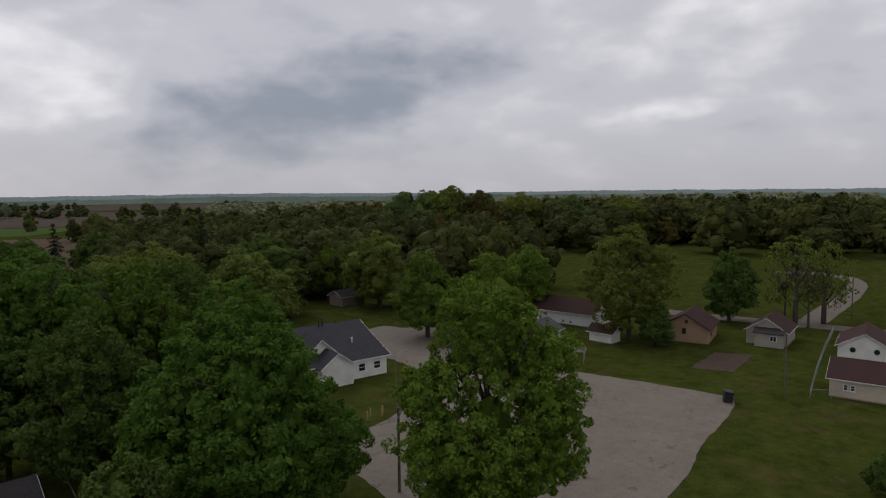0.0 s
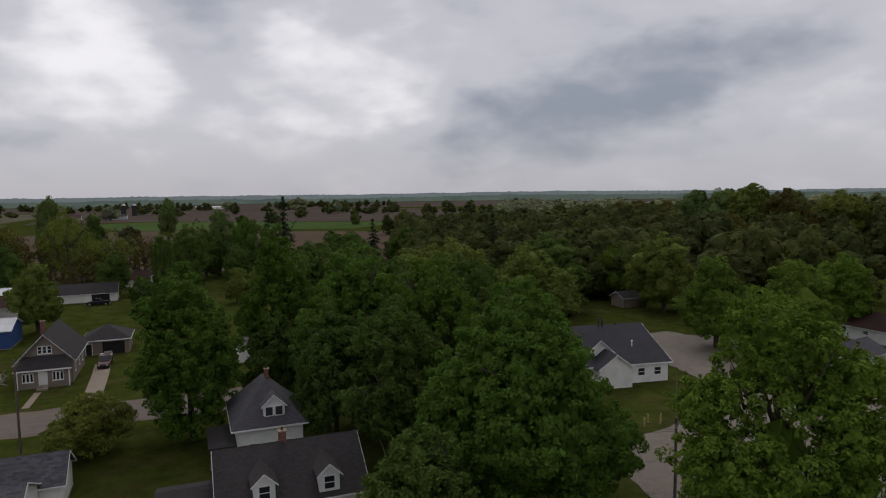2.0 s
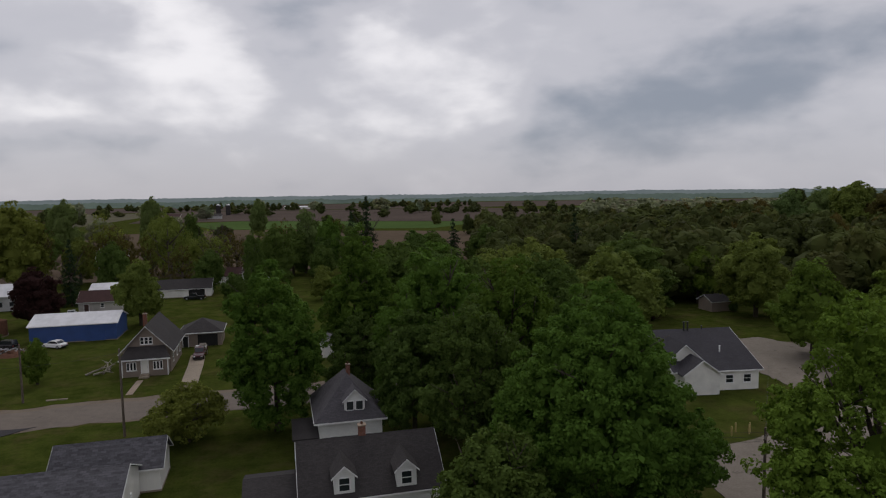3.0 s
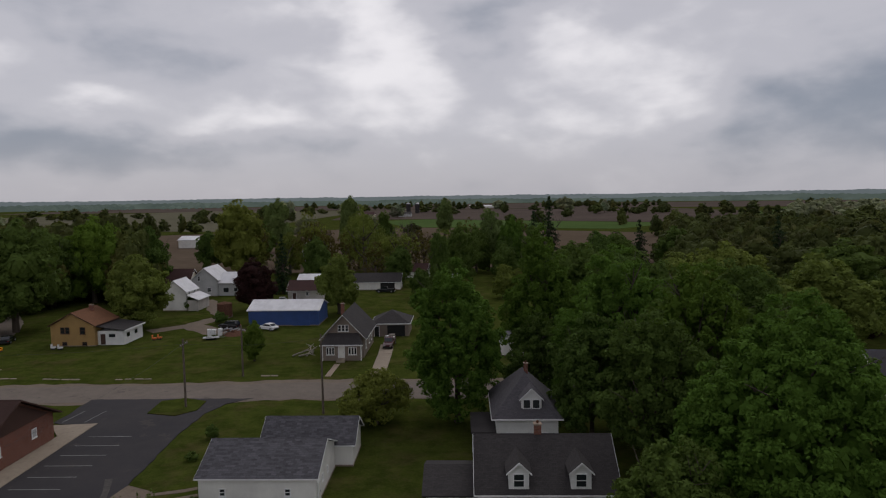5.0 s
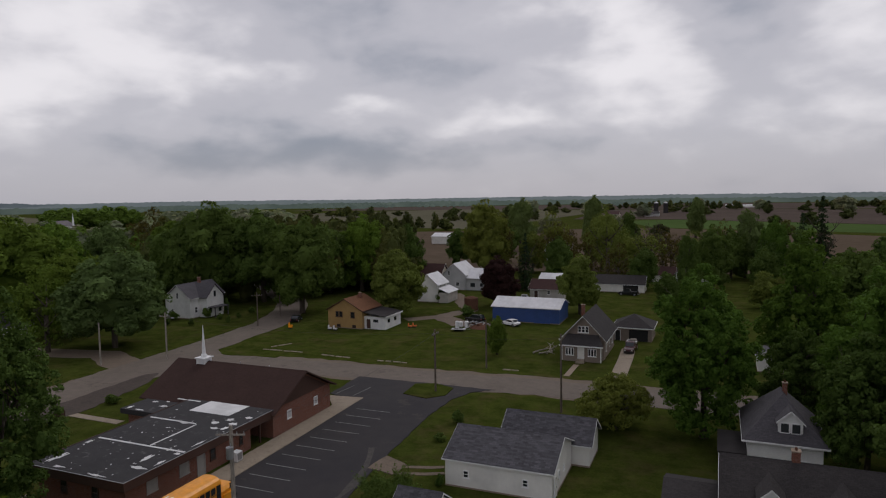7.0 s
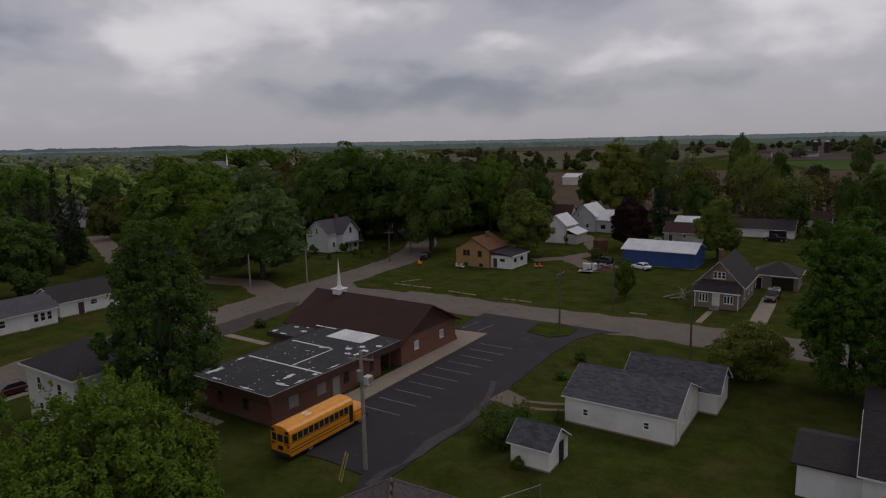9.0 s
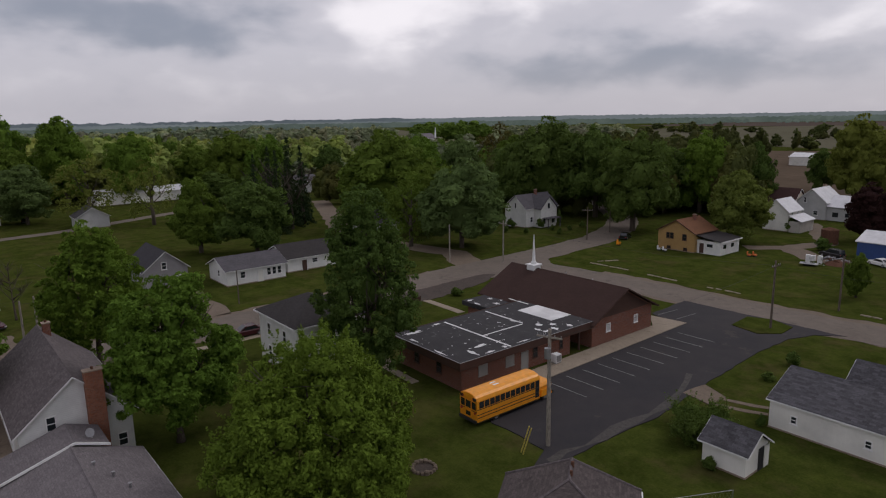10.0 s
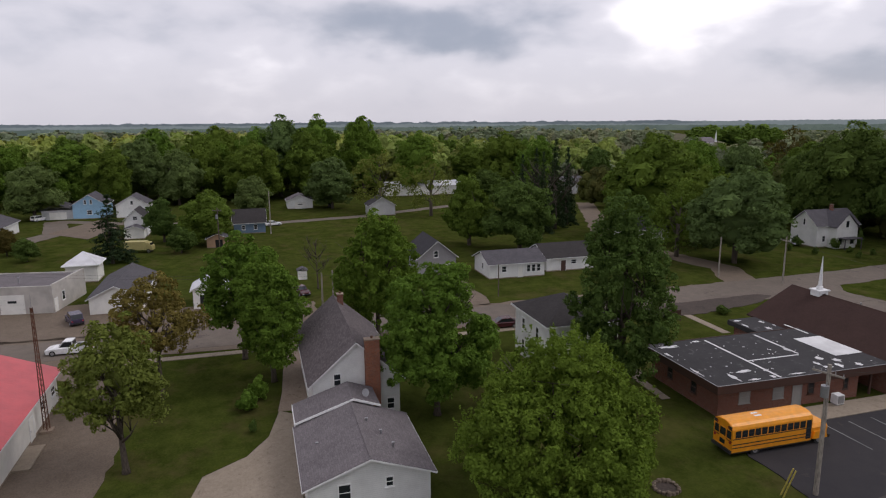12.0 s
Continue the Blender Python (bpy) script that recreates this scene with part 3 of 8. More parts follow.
sheet("gravel_apron", [(-112, -60), (-93, -60), (-93.2, 8), (-103, 8), (-106, -16), (-112, -16)], 0.03, DIRT, "bare dirt and gravel apron along the street", rough=0.3)
strip("street_east", [(140.4, 70), (141, 62), (146, 42), (150, 20), (160, -60)], 5.5, 0.03, ROAD, "grey village street", rough=0.28)
strip("road_east", [(146, 42), (165, 43.5), (190, 45.5), (212, 48.5), (223, 51.5), (230, 55), (234.5, 59.5), (236.5, 65), (235.5, 70.5), (231, 75)], 5.2, 0.045, ROAD, "pale curving lane", rough=0.12)
strip("path_far_west", [(-128, -90), (-150, -72), (-172, -56), (-190, -50), (-214, -56)], 6.0, 0.03, ROAD, "worn grey lane", rough=0.28)
strip("street_far_west", [(-214, -56), (-205, -40), (-190, 0), (-196, 30), (-215, 70), (-250, 100)], 4.5, 0.02, ROAD, "narrow grey lane", rough=0.28)
sheet("parking_lot", [(-38.1, 39), (-34.9, 38.7), (-33.6, 36), (-32.4, 36), (-32.5, 43.9), (-32.1, 51.3), (-32.9, 58), (-33.5, 64), (-33.9, 70), (-34.2, 76), (-34, 82), (-32.6, 86), (-29.6, 88.4), (-52, 88.2), (-51.4, 79), (-47.4, 78), (-46, 50), (-45.6, 40.6), (-41.6, 38.8)], 0.07, ASPHALT, "dark patched asphalt parking lot", rough=0.16)
strip("worn_edge", [(-33.3, 37.6), (-33.3, 44), (-33.1, 51.3), (-34.2, 57.6), (-35.4, 63)], 0.9, 0.078, WORN, "pale crumbling edge of a parking lot", rough=0.6)
sheet("concrete_pad", [(-33.6, 57.8), (-30.4, 57.2), (-30.2, 60), (-33.2, 61.4)], 0.085, DIRT, "old concrete pad at a lot's edge", rough=0.15)
sheet("gravel_lot", [(42, 28), (54, 27), (62, 28.2), (69, 30.2), (79, 31.6), (85.5, 33), (88.2, 34.8), (86.6, 45), (84.4, 55), (83, 63), (82, 66), (86, 74), (86, 90), (80, 90), (68, 72), (58, 64), (50, 61), (40, 60), (37, 45)], 0.05, GRAVEL, "pale gravel lot with dark tyre stains", rough=0.15)
sheet("gravel_yard", [(68, 73), (76, 70), (86, 76), (90, 92), (86, 104), (78, 104), (72, 97)], 0.07, GRAVEL, "pale gravel yard beside a white house", rough=0.3)
sheet("garden_bed", [(98.5, 44.7), (110.5, 46.4), (113.2, 40.7), (100.5, 38.9)], 0.05, SOIL, "dug reddish brown garden plot", rough=0.3)
strip("driveway_dirt", [(-60, 140), (-52, 133), (-44, 132)], 5.0, 0.03, DIRT, "bare dirt drive", rough=0.4)
strip("alley_dirt", [(-66, 134), (-60, 140), (-56, 150), (-70, 175)], 4.0, 0.02, DIRT, "bare dirt lane", rough=0.4)
sheet("yard_dirt", [(-72, -36), (-50.5, -36), (-47, -13.2), (-60, -13), (-64, -14.2), (-74, -15.5), (-84, -17), (-84.5, -30), (-76, -20)], 0.02, DIRT, "bare dirt yard beside a red-roofed shop", rough=0.3)
strip("driveway_west", [(-115.9, 33.8), (-104.2, 33.1), (-93.0, 32.6)], 4.0, 0.03, DIRT, "bare dirt drive beside a grey house", rough=0.4)
for _o in (-0.85, 0.85):
    strip("tracks_dirt", [(-30.6, 58.6 + _o), (-27.5, 59.4 + _o), (-24.7, 60.4 + _o)], 0.7, 0.03, DIRT, "worn dirt wheel track in the grass", rough=0.35)
sheet("verge_island", [(-41.4, 82.2), (-41.8, 87.2), (-39, 88.4), (-35.6, 87), (-35.4, 83.4), (-37.4, 81.2)], 0.16, GRASS, "small grass island in the parking lot", 0.16)
sheet("lawn_1", [(-31.6, 37), (-29, 46), (-28.6, 52), (-29, 56.4), (-25.2, 56.2), (-25, 57.2), (-13, 58), (-11.6, 66), (-12, 73), (-16, 82), (-6, 86), (1.5, 86), (1.5, 62), (0.5, 45), (-2, 20), (-20, 12), (-28, 20)], 0.015, LAWN, "darker green lawn round a garage and shed", rough=0.5)
sheet("gravel_drive", [(-190, -52), (-178, -40), (-196, -36), (-214, -44)], 0.05, DIRT, "gravel drive before a house")


def slabs(name, label, line, width, size, mat, z=0.05):
    """A concrete path of separate slabs with open joints: a bed and its pieces."""
    p = [Vector((x, y, 0)) for x, y in on_plan(line)]
    bed = strip(name, line, width - 0.06, z - 0.03, DIRT, label)
    unit = B().box(-0.5, 0.5, -0.5, 0.5, -0.1, 0.0)
    me = unit.mesh("slab", mat)
    for a, c in zip(p, p[1:]):
        d = c - a
        n = max(1, round(d.length / size))
        for i in range(n):
            q = a + d * ((i + 0.5) / n)
            s = new("slab", me)
            s.parent = bed
            s.matrix_world = pose(q.x, q.y, z + random.uniform(-0.008, 0.008), 0, 0, math.degrees(math.atan2(d.y, d.x))) @ Matrix.Diagonal((d.length / n - 0.03, width, 1, 1))
    return bed


slabs("driveway_1", "long concrete driveway of worn slabs beside a house", [(-85, 3.6), (-79, 3.4), (-73, 3.1), (-67, 2.7), (-62.4, 2.1)], 2.7, 3.0, OLDCONC)
slabs("driveway_2", "pale concrete drive to a small garage", [(-14.0, 99.2), (-14.4, 113.6), (-14.8, 121)], 2.4, 3.0, CONCRETE)
slabs("sidewalk_1", "concrete sidewalk along the village street", [(-81.6, -18), (-81.7, 0)], 1.3, 1.6, CONCRETE)
slabs("sidewalk_2", "concrete sidewalk along the village street", [(-81.2, 8), (-80.4, 30), (-81.0, 56)], 1.2, 1.6, CONCRETE)
slabs("footpath_1", "concrete footpath to a brick church", [(-81.2, 59.8), (-70.2, 59.6)], 1.2, 1.5, CONCRETE)
slabs("footpath_2", "concrete path from a house porch to the road", [(-21.6, 99.2), (-21.5, 106.6)], 0.9, 1.2, OLDCONC)
sheet("walk_church", [(-48.0, 48), (-45.2, 48), (-45.8, 78.6), (-51.2, 78), (-48.2, 74.4)], 0.14, CONCRETE, "concrete walk along a brick church", 0.14)
sheet("driveway_apron", [(-62.6, 0.9), (-60.6, 3.4), (-52.4, 2.6), (-42.4, 1.6), (-40, -7), (-47, -6.6), (-51.6, -5.6), (-54, -2.2), (-57.2, -0.3)], 0.055, CONCRETE, "broad pale concrete drive before a house")
slabs("footpath_3", "narrow concrete step path behind a church", [(-62, 41), (-60, 39.4), (-54, 39.2)], 1.0, 1.2, CONCRETE)
for _i in range(13):
    _y = 49.8 + _i * 2.72
    if _y < 76:
        structure("marking_line", B().prism([(*_p, 0.05) for _p in on_plan([(-44.4, _y - 0.05), (-39.4, _y - 0.05), (-39.4, _y + 0.05), (-44.4, _y + 0.05)])], (0, 0, 0.024)), STRIPE, "worn white parking stripe")
for _x in (-50.6, -47.8):
    structure("marking_line", B().prism([(*_p, 0.05) for _p in on_plan([(_x, 79.2), (_x + 0.1, 79.2), (_x + 0.5, 83.4), (_x + 0.4, 83.4)])], (0, 0, 0.024)), STRIPE, "worn white parking stripe")


# ---- trees ----
ICO = {}


def ico_soup(level):
    """The corners of a ball's triangles, three by three."""
    if level not in ICO:
        bm = bmesh.new()
        bmesh.ops.create_icosphere(bm, subdivisions=level, radius=1.0)
        ICO[level] = np.array([v.co[:] for f in bm.faces for v in f.verts])
        bm.free()
    return ICO[level]


def hearts(rng, cen, rad, level, size):
    """Closed leafy hearts of the lobes: lumpy balls of separate three-cornered sprays."""
    ball = ico_soup(level)
    lump = 1 + 0.22 * np.sin(ball @ rng.normal(size=(3, 3)) * 4.0).sum(1) / 3
    out = [c + ball * (r * size * np.roll(lump, 3 * int(rng.integers(7))))[:, None] for c, r in zip(cen, rad)]
    return np.concatenate(out)


def unit_dirs(rng, n, low=-0.7):
    d = rng.normal(size=(n * 3, 3))
    d /= np.linalg.norm(d, axis=1)[:, None]
    return d[d[:, 2] > low][:n]


def leaf_cards(rng, pos, way, size, wide=0.62, spread=0.65, lift=0.3, tri=False):
    """One rhombic (or three-cornered) leaf spray at each position."""
    n = len(pos)
    nor = way * 0.8 + rng.normal(size=(n, 3)) * spread + np.array([0, 0, lift])
    nor /= np.linalg.norm(nor, axis=1)[:, None]
    t = np.cross(nor, rng.normal(size=(n, 3)))
    t /= np.linalg.norm(t, axis=1)[:, None] + 1e-9
    s = np.cross(nor, t)
    ln = (size * rng.uniform(0.6, 1.35, n))[:, None]
    mid = nor * ln * 0.12
    if tri:
        return np.stack([pos - t * ln / 2 - s * ln * wide / 2, pos + s * ln * wide * 0.6 + mid, pos + t * ln / 2 - s * ln * wide * 0.3], 1).reshape(-1, 3)
    v = np.stack([pos - t * ln / 2, pos + s * ln * wide / 2 + mid, pos + t * ln / 2, pos - s * ln * wide / 2 + mid], 1)
    return v.reshape(-1, 3)


def fast_mesh(name, v, faces, mat):
    me = bpy.data.meshes.new(name)
    loops = np.concatenate([np.asarray(f, int).ravel() for f in faces])
    sizes = np.concatenate([np.full(len(f), len(f[0]), int) for f in faces])
    me.vertices.add(len(v))
    me.vertices.foreach_set("co", np.asarray(v, np.float32).ravel())
    me.loops.add(len(loops))
    me.loops.foreach_set("vertex_index", loops.astype(np.int32))
    me.polygons.add(len(sizes))
    me.polygons.foreach_set("loop_start", np.concatenate([[0], np.cumsum(sizes)[:-1]]).astype(np.int32))
    me.update(calc_edges=True)
    me.materials.append(mat)
    return me


def crown_arrays(seed, rx, rz, lobes=18, clumps=160, leaves=30, leaf=0.5, clump=0.8, core=0.85, taper=0.2, low=-0.75, inner=40, fill=0.12, spread=0.5, tri=False, heart=2, full=0.9, lump=1.0, shoots=0):
    """Leaves of a broad crown about the origin, rx wide and rz high each way: clumps over many uneven lobes round a dark heart."""
    rng = np.random.default_rng(seed)
    ax = np.array([1, 1, rz / rx])
    d = unit_dirs(rng, lobes, -0.92)
    while len(d) < lobes:
        d = np.concatenate([d, unit_dirs(rng, lobes, -0.92)])[:lobes]
    out = rng.uniform(0.56, 0.8, lobes)
    rad = rng.uniform(0.17, 0.36, lobes) * (1.25 - 0.45 * out) * lump
    cen = d * out[:, None]
    cen[0], rad[0] = (0, 0, -0.05), 0.62
    cen[1] = (rng.uniform(-.12, .12), rng.uniform(-.12, .12), 0.68)
    rad[1] = max(rad[1], 0.3)
    cen[2], rad[2] = (rng.uniform(-.1, .1), rng.uniform(-.1, .1), 0.36), 0.42
    cen[:, :2] *= (1 - taper * np.clip(cen[:, 2], -0.4, 1))[:, None]
    pick = rng.choice(lobes, clumps * 3, p=rad ** 2 / (rad ** 2).sum())
    way = unit_dirs(rng, clumps * 3, low)
    pick = pick[:len(way)]
    pos = cen[pick] + way * (rad[pick] * rng.uniform(0.82, 1.1, len(pick)))[:, None]
    gap = np.linalg.norm(pos[:, None] - cen[None], axis=2) / rad[None]
    gap[np.arange(len(pos)), pick] = 9
    ok = gap.min(1) > 0.86
    pos, way = pos[ok][:clumps], way[ok][:clumps]
    pos = pos * rx * ax
    k = np.repeat(np.arange(len(pos)), leaves)
    size = clump * rng.uniform(0.6, 1.4, len(pos))[k][:, None]
    # every clump is a tuft: leaves over its outer shell, turned outwards
    o = rng.normal(size=(len(k), 3)) + way[k] * 0.9 + np.array([0, 0, 0.35])
    o /= np.linalg.norm(o, axis=1)[:, None]
    p = pos[k] + o * size * rng.uniform(0.35, 1.0, len(k))[:, None] ** 0.6 * np.array([1.0, 1.0, 0.72])
    v = leaf_cards(rng, p, o, leaf, spread=spread, tri=tri, wide=0.8 if tri else 0.62)
    if core:
        # shaded inner sprays, larger, that close the heart of the crown
        n_in = lobes * inner
        w_in = unit_dirs(rng, n_in, -0.95)
        k_in = rng.integers(0, lobes, len(w_in))
        p_in = (cen[k_in] + w_in * (rad[k_in] * core * rng.uniform(0.55, 1.0, len(w_in)))[:, None]) * rx * ax
        v = np.concatenate([v, leaf_cards(rng, p_in, w_in, rx * fill, wide=0.8, spread=0.35, lift=0.1, tri=tri)])
    if shoots:
        # upright young shoots that stand out of the crown
        b0 = rng.choice(len(pos), shoots)
        up = way[b0] * 0.55 + np.array([0, 0, 0.9]) + rng.normal(size=(shoots, 3)) * 0.18
        up /= np.linalg.norm(up, axis=1)[:, None]
        k = np.repeat(np.arange(shoots), 30)
        far = rng.uniform(0, 1, len(k))
        reach = rng.uniform(0.7, 1.9, shoots)[k]
        p = pos[b0][k] + up[k] * (far * reach)[:, None] + rng.normal(size=(len(k), 3)) * (0.2 * (1.1 - far))[:, None]
        v = np.concatenate([v, leaf_cards(rng, p, up[k], leaf, spread=0.9, lift=0.5)])
    h_in = hearts(rng, cen, rad, heart, full) * rx * ax
    if tri:
        v = np.concatenate([v, h_in])
        return v, [np.arange(len(v)).reshape(-1, 3)]
    n = len(v)
    return np.concatenate([v, h_in]), [np.arange(n).reshape(-1, 4), np.arange(n, n + len(h_in)).reshape(-1, 3)]


def conifer_arrays(seed, r, h, tiers=14, leaf=0.55):
    rng = np.random.default_rng(seed)
    pos, way = [], []
    for i in range(tiers):
        f = i / (tiers - 1)
        z, rr = h * (0.08 + 0.9 * f), r * (1 - f) ** 0.8 * rng.uniform(0.85, 1.1) + 0.15
        for a in rng.uniform(0, 6.283, max(4, int(9 * (1 - f)) + 4)):
            reach = rr * rng.uniform(0.75, 1.1)
            for s in np.linspace(0.15, 1, max(3, int(reach / 0.35))):
                for _ in range(6):
                    pos.append((math.cos(a) * reach * s, math.sin(a) * reach * s, z - 0.32 * reach * s ** 1.5 + rng.normal() * 0.08))
                    way.append((math.cos(a) * 0.5, math.sin(a) * 0.5, 0.5))
    pos, way = np.array(pos) + rng.normal(size=(len(pos), 3)) * 0.2, np.array(way)
    v = leaf_cards(rng, pos, way, leaf, wide=0.45)
    return v, [np.arange(len(v)).reshape(-1, 4)]


def trunk_builder(seed, h, r, spread, base, limbs=6, twigs=2, reach=0.85):
    """A tapered trunk that forks into limbs and twigs inside the crown."""
    rng = np.random.default_rng(seed)
    b = B()
    lean = rng.normal(size=2) * 0.02 * h
    top = Vector((lean[0], lean[1], h * 0.8))
    fork = Vector((lean[0] * 0.3, lean[1] * 0.3, h * base))
    b.tube([(0, 0, -0.2), (0, 0, 0.5), fork, top], [r * 1.5, r * 1.05, r * 0.8, r * 0.12], 9)
    for i in range(limbs):
        a = 6.283 * i / limbs + rng.uniform(-0.4, 0.4)
        z0 = h * (base + (0.5 - base * 0.4) * rng.uniform(0, 1) ** 1.2)
        p0 = fork.lerp(top, max(0.0, (z0 - fork.z) / (top.z - fork.z)))
        out = spread * reach * rng.uniform(0.65, 1)
        p2 = p0 + Vector((math.cos(a) * out, math.sin(a) * out, h * rng.uniform(0.16, 0.34)))
        p1 = p0.lerp(p2, 0.5) + Vector((0, 0, -0.02 * h))
        b.tube([p0, p1, p2], [r * 0.5, r * 0.3, r * 0.07], 6)
        for _ in range(twigs):
            q0 = p0.lerp(p2, rng.uniform(0.45, 0.8))
            q1 = q0 + Vector((rng.normal() * 0.3 * spread, rng.normal() * 0.3 * spread, h * rng.uniform(0.06, 0.16)))
            b.tube([q0, q1], [r * 0.18, r * 0.04], 5)
    return b


CROWNS = {}


def shared_crown(kind, variant, mat):
    """Crowns for the trees in the middle distance: a few unit shapes, shared."""
    key = (kind, variant)
    if key not in CROWNS:
        if kind == "conifer":
            v, f = conifer_arrays(500 + variant, 4.0, 16.0)
            v = v / np.array([4.0, 4.0, 16.0])
        elif kind == "sparse":
            v, f = crown_arrays(600 + variant, 6.0, 6.0, lobes=20, clumps=130, leaves=20, leaf=0.4, clump=0.9, core=0, full=0.2)
            v = v / 6.0
        elif kind == "bush":
            v, f = crown_arrays(800 + variant, 1.5, 1.2, lobes=9, clumps=44, leaves=22, leaf=0.26, clump=0.32)
            v = v / np.array([1.5, 1.5, 1.2])
        else:
            v, f = crown_arrays(700 + variant, 6.5, 7.0, lobes=26, clumps=190, leaves=56, leaf=0.42, clump=0.95, inner=30, fill=0.12, tri=True, heart=3, full=0.82)
            v = v / np.array([6.5, 6.5, 7.0])
        CROWNS[key] = (v, f)
    key2 = (kind, variant, mat.name)
    if key2 not in CROWNS:
        CROWNS[key2] = fast_mesh("crown", *CROWNS[key], mat)
    return CROWNS[key2]


def shared_trunk(variant):
    if ("trunk", variant) not in CROWNS:
        CROWNS["trunk", variant] = trunk_builder(900 + variant, 1.0, 0.022, 0.3, 0.2, 7, 3).mesh("trunk", BARK, True)
    return CROWNS["trunk", variant]


def tree(x, y, h, w, mat, label, kind="broad", variant=0, base=0.03, turn=None, name="tree", category="tree"):
    """A tree of the middle distance: trunk with limbs, and a crown."""
    if label == G1:
        label = TREE_LABELS.get(mat.name, G1)
    t = thing(name, label, category, x, y, turn if turn is not None else (x * 37 + y * 53) % 360)
    tr = new("trunk", shared_trunk(variant % 3))
    tr.parent = t
    tr.scale = (h, h, h)
    cr = new("crown", shared_crown(kind, variant, mat))
    cr.parent = t
    if kind == "conifer":
        cr.scale = (w / 2, w / 2, h)
    else:
        cr.location = (0, 0, h * (1 + base) / 2)
        cr.scale = (w * 0.55, w * 0.55, h * (1 - base) / 2)
    return t


def near_tree(x, y, h, w, mat, label, seed, base=0.03, lobes=26, clumps=620, leaves=40, leaf=0.36, clump=0.6, taper=0.3, core=0.82, limbs=9, fill=0.07, full=0.4, shoots=0):
    """A tree close by, with a crown of its own."""
    t = thing("tree", label, "tree", x, y)
    part("trunk", trunk_builder(seed, h, max(0.2, h * 0.02), w * 0.42, 0.2, limbs, 4), BARK, t, smooth=True)
    v, f = crown_arrays(seed, w * 0.57, h * (1 - base) / 2, int(lobes * 2.2), int(clumps * 0.8), int(leaves * 2.1), leaf * 0.84, clump * 1.15, core * 0.9, taper, inner=70, fill=fill, heart=2, full=full, lump=0.76, shoots=shoots)
    v = v + np.array([0, 0, h * (1 + base) / 2])
    cr = new("crown", fast_mesh("crown", v, f, mat))
    cr.parent = t
    return t


def bush(x, y, h, w, mat=LEAFD, label="small dense green garden bush", variant=0):
    t = thing("bush", label, "bush", x, y, (x * 31 + y * 17) % 360)
    cr = new("foliage", shared_crown("bush", variant % 3, mat))
    cr.parent = t
    cr.location = (0, 0, h * 0.47)
    cr.scale = (w / 2, w / 2, h * 0.55)
    return t


bush(76.3, 124.0, 3.4, 3.6, LEAFP, "reddish purple garden bush on a lawn")
# the large trees close by
near_tree(23.2, 46.3, 20.8, 16.2, LEAFM, "large bright green maple with a full rounded crown", 11, clumps=1100, leaves=46, leaf=0.34, lobes=36, taper=0.62, base=-0.02)
near_tree(36.5, 32.4, 21.2, 14.0, LEAFL, "tall light green tree with a loose uneven crown", 12, clumps=900, leaves=44, leaf=0.34, taper=0.12, core=0.8, fill=0.07, full=0.3, shoots=240)
near_tree(-39.5, 19.9, 13.2, 13.4, LEAFL, "broad spreading green tree beside a lawn", 13, clumps=900, leaves=46, leaf=0.29, lobes=44, taper=0.6, base=-0.05, fill=0.045, full=0.3, shoots=520)
near_tree(-57.5, 15.8, 15.4, 11.0, LEAF, "bright green maple beside a white house", 14, clumps=560, leaves=40)
near_tree(-70.7, 0.7, 14.8, 7.4, LEAF, "bright green maple beside a driveway", 15, clumps=480, leaves=36, base=0.08)
near_tree(-79.0, -2.4, 15.6, 8.6, LEAF, "bright green maple by the street", 31, clumps=380, leaves=30, base=0.15, leaf=0.4)
near_tree(-82.0, 14.5, 17.2, 10.4, LEAF, "bright green maple by the street", 16, clumps=440, leaves=32, leaf=0.4)
near_tree(-69.3, -10.6, 13.1, 8.6, LEAFR, "brownish olive tree in early leaf on a lawn", 17, clumps=300, leaves=22, base=0.3, core=0.2, full=0.25, limbs=12)
near_tree(-54.2, -11.6, 13.4, 7.0, LEAFO, "green tree with a leaning trunk on a lawn", 18, clumps=330, leaves=24, base=0.26, core=0.3, taper=0.3, full=0.3, limbs=12)
near_tree(-56.3, 34.9, 21.6, 10.0, LEAFD, "tall dark green tree close to a brick church", 19, clumps=560, leaves=34, taper=0.45)
near_tree(-1.3, 79.0, 20.1, 11.6, LEAFE, "large green tree beside the road", 20, clumps=640, leaves=34, leaf=0.4, base=-0.06, taper=0.15)
near_tree(10.8, 94.8, 23.3, 10.0, LEAFE, "tall dark green maple with a dense crown", 21, clumps=520, leaves=32, leaf=0.45)
near_tree(17.3, 75.8, 22.0, 13.6, LEAFM, "large green tree behind a house", 22, clumps=560, leaves=32, leaf=0.42)
near_tree(24.2, 69.5, 21.5, 12.0, LEAFE, "large green tree behind a house", 23, clumps=520, leaves=32, leaf=0.42)
near_tree(32.0, 79.0, 19.5, 13.0, LEAFD, "large dark green tree behind a house", 24, clumps=460, leaves=30, leaf=0.45)
near_tree(-11.2, 78.0, 6.4, 8.6, LEAFO, "low olive green tree behind a garage", 25, clumps=340, leaves=26, leaf=0.32, core=0.4)
near_tree(17.5, 61.0, 17.5, 10.5, LEAFD, "dark green tree close beside a white house", 26, clumps=420, leaves=32, leaf=0.4)
near_tree(30.0, 58.0, 18.0, 11.0, LEAFD, "dark green tree among taller maples", 27, clumps=420, leaves=32, leaf=0.4)
near_tree(13.4, 70.4, 15.0, 9.0, LEAFD, "dark green tree close to a white house", 32, clumps=360, leaves=30, leaf=0.4)
near_tree(17.0, 92.0, 14.0, 8.0, LEAFD, "dark green tree beside the road", 33, clumps=320, leaves=28, leaf=0.42)
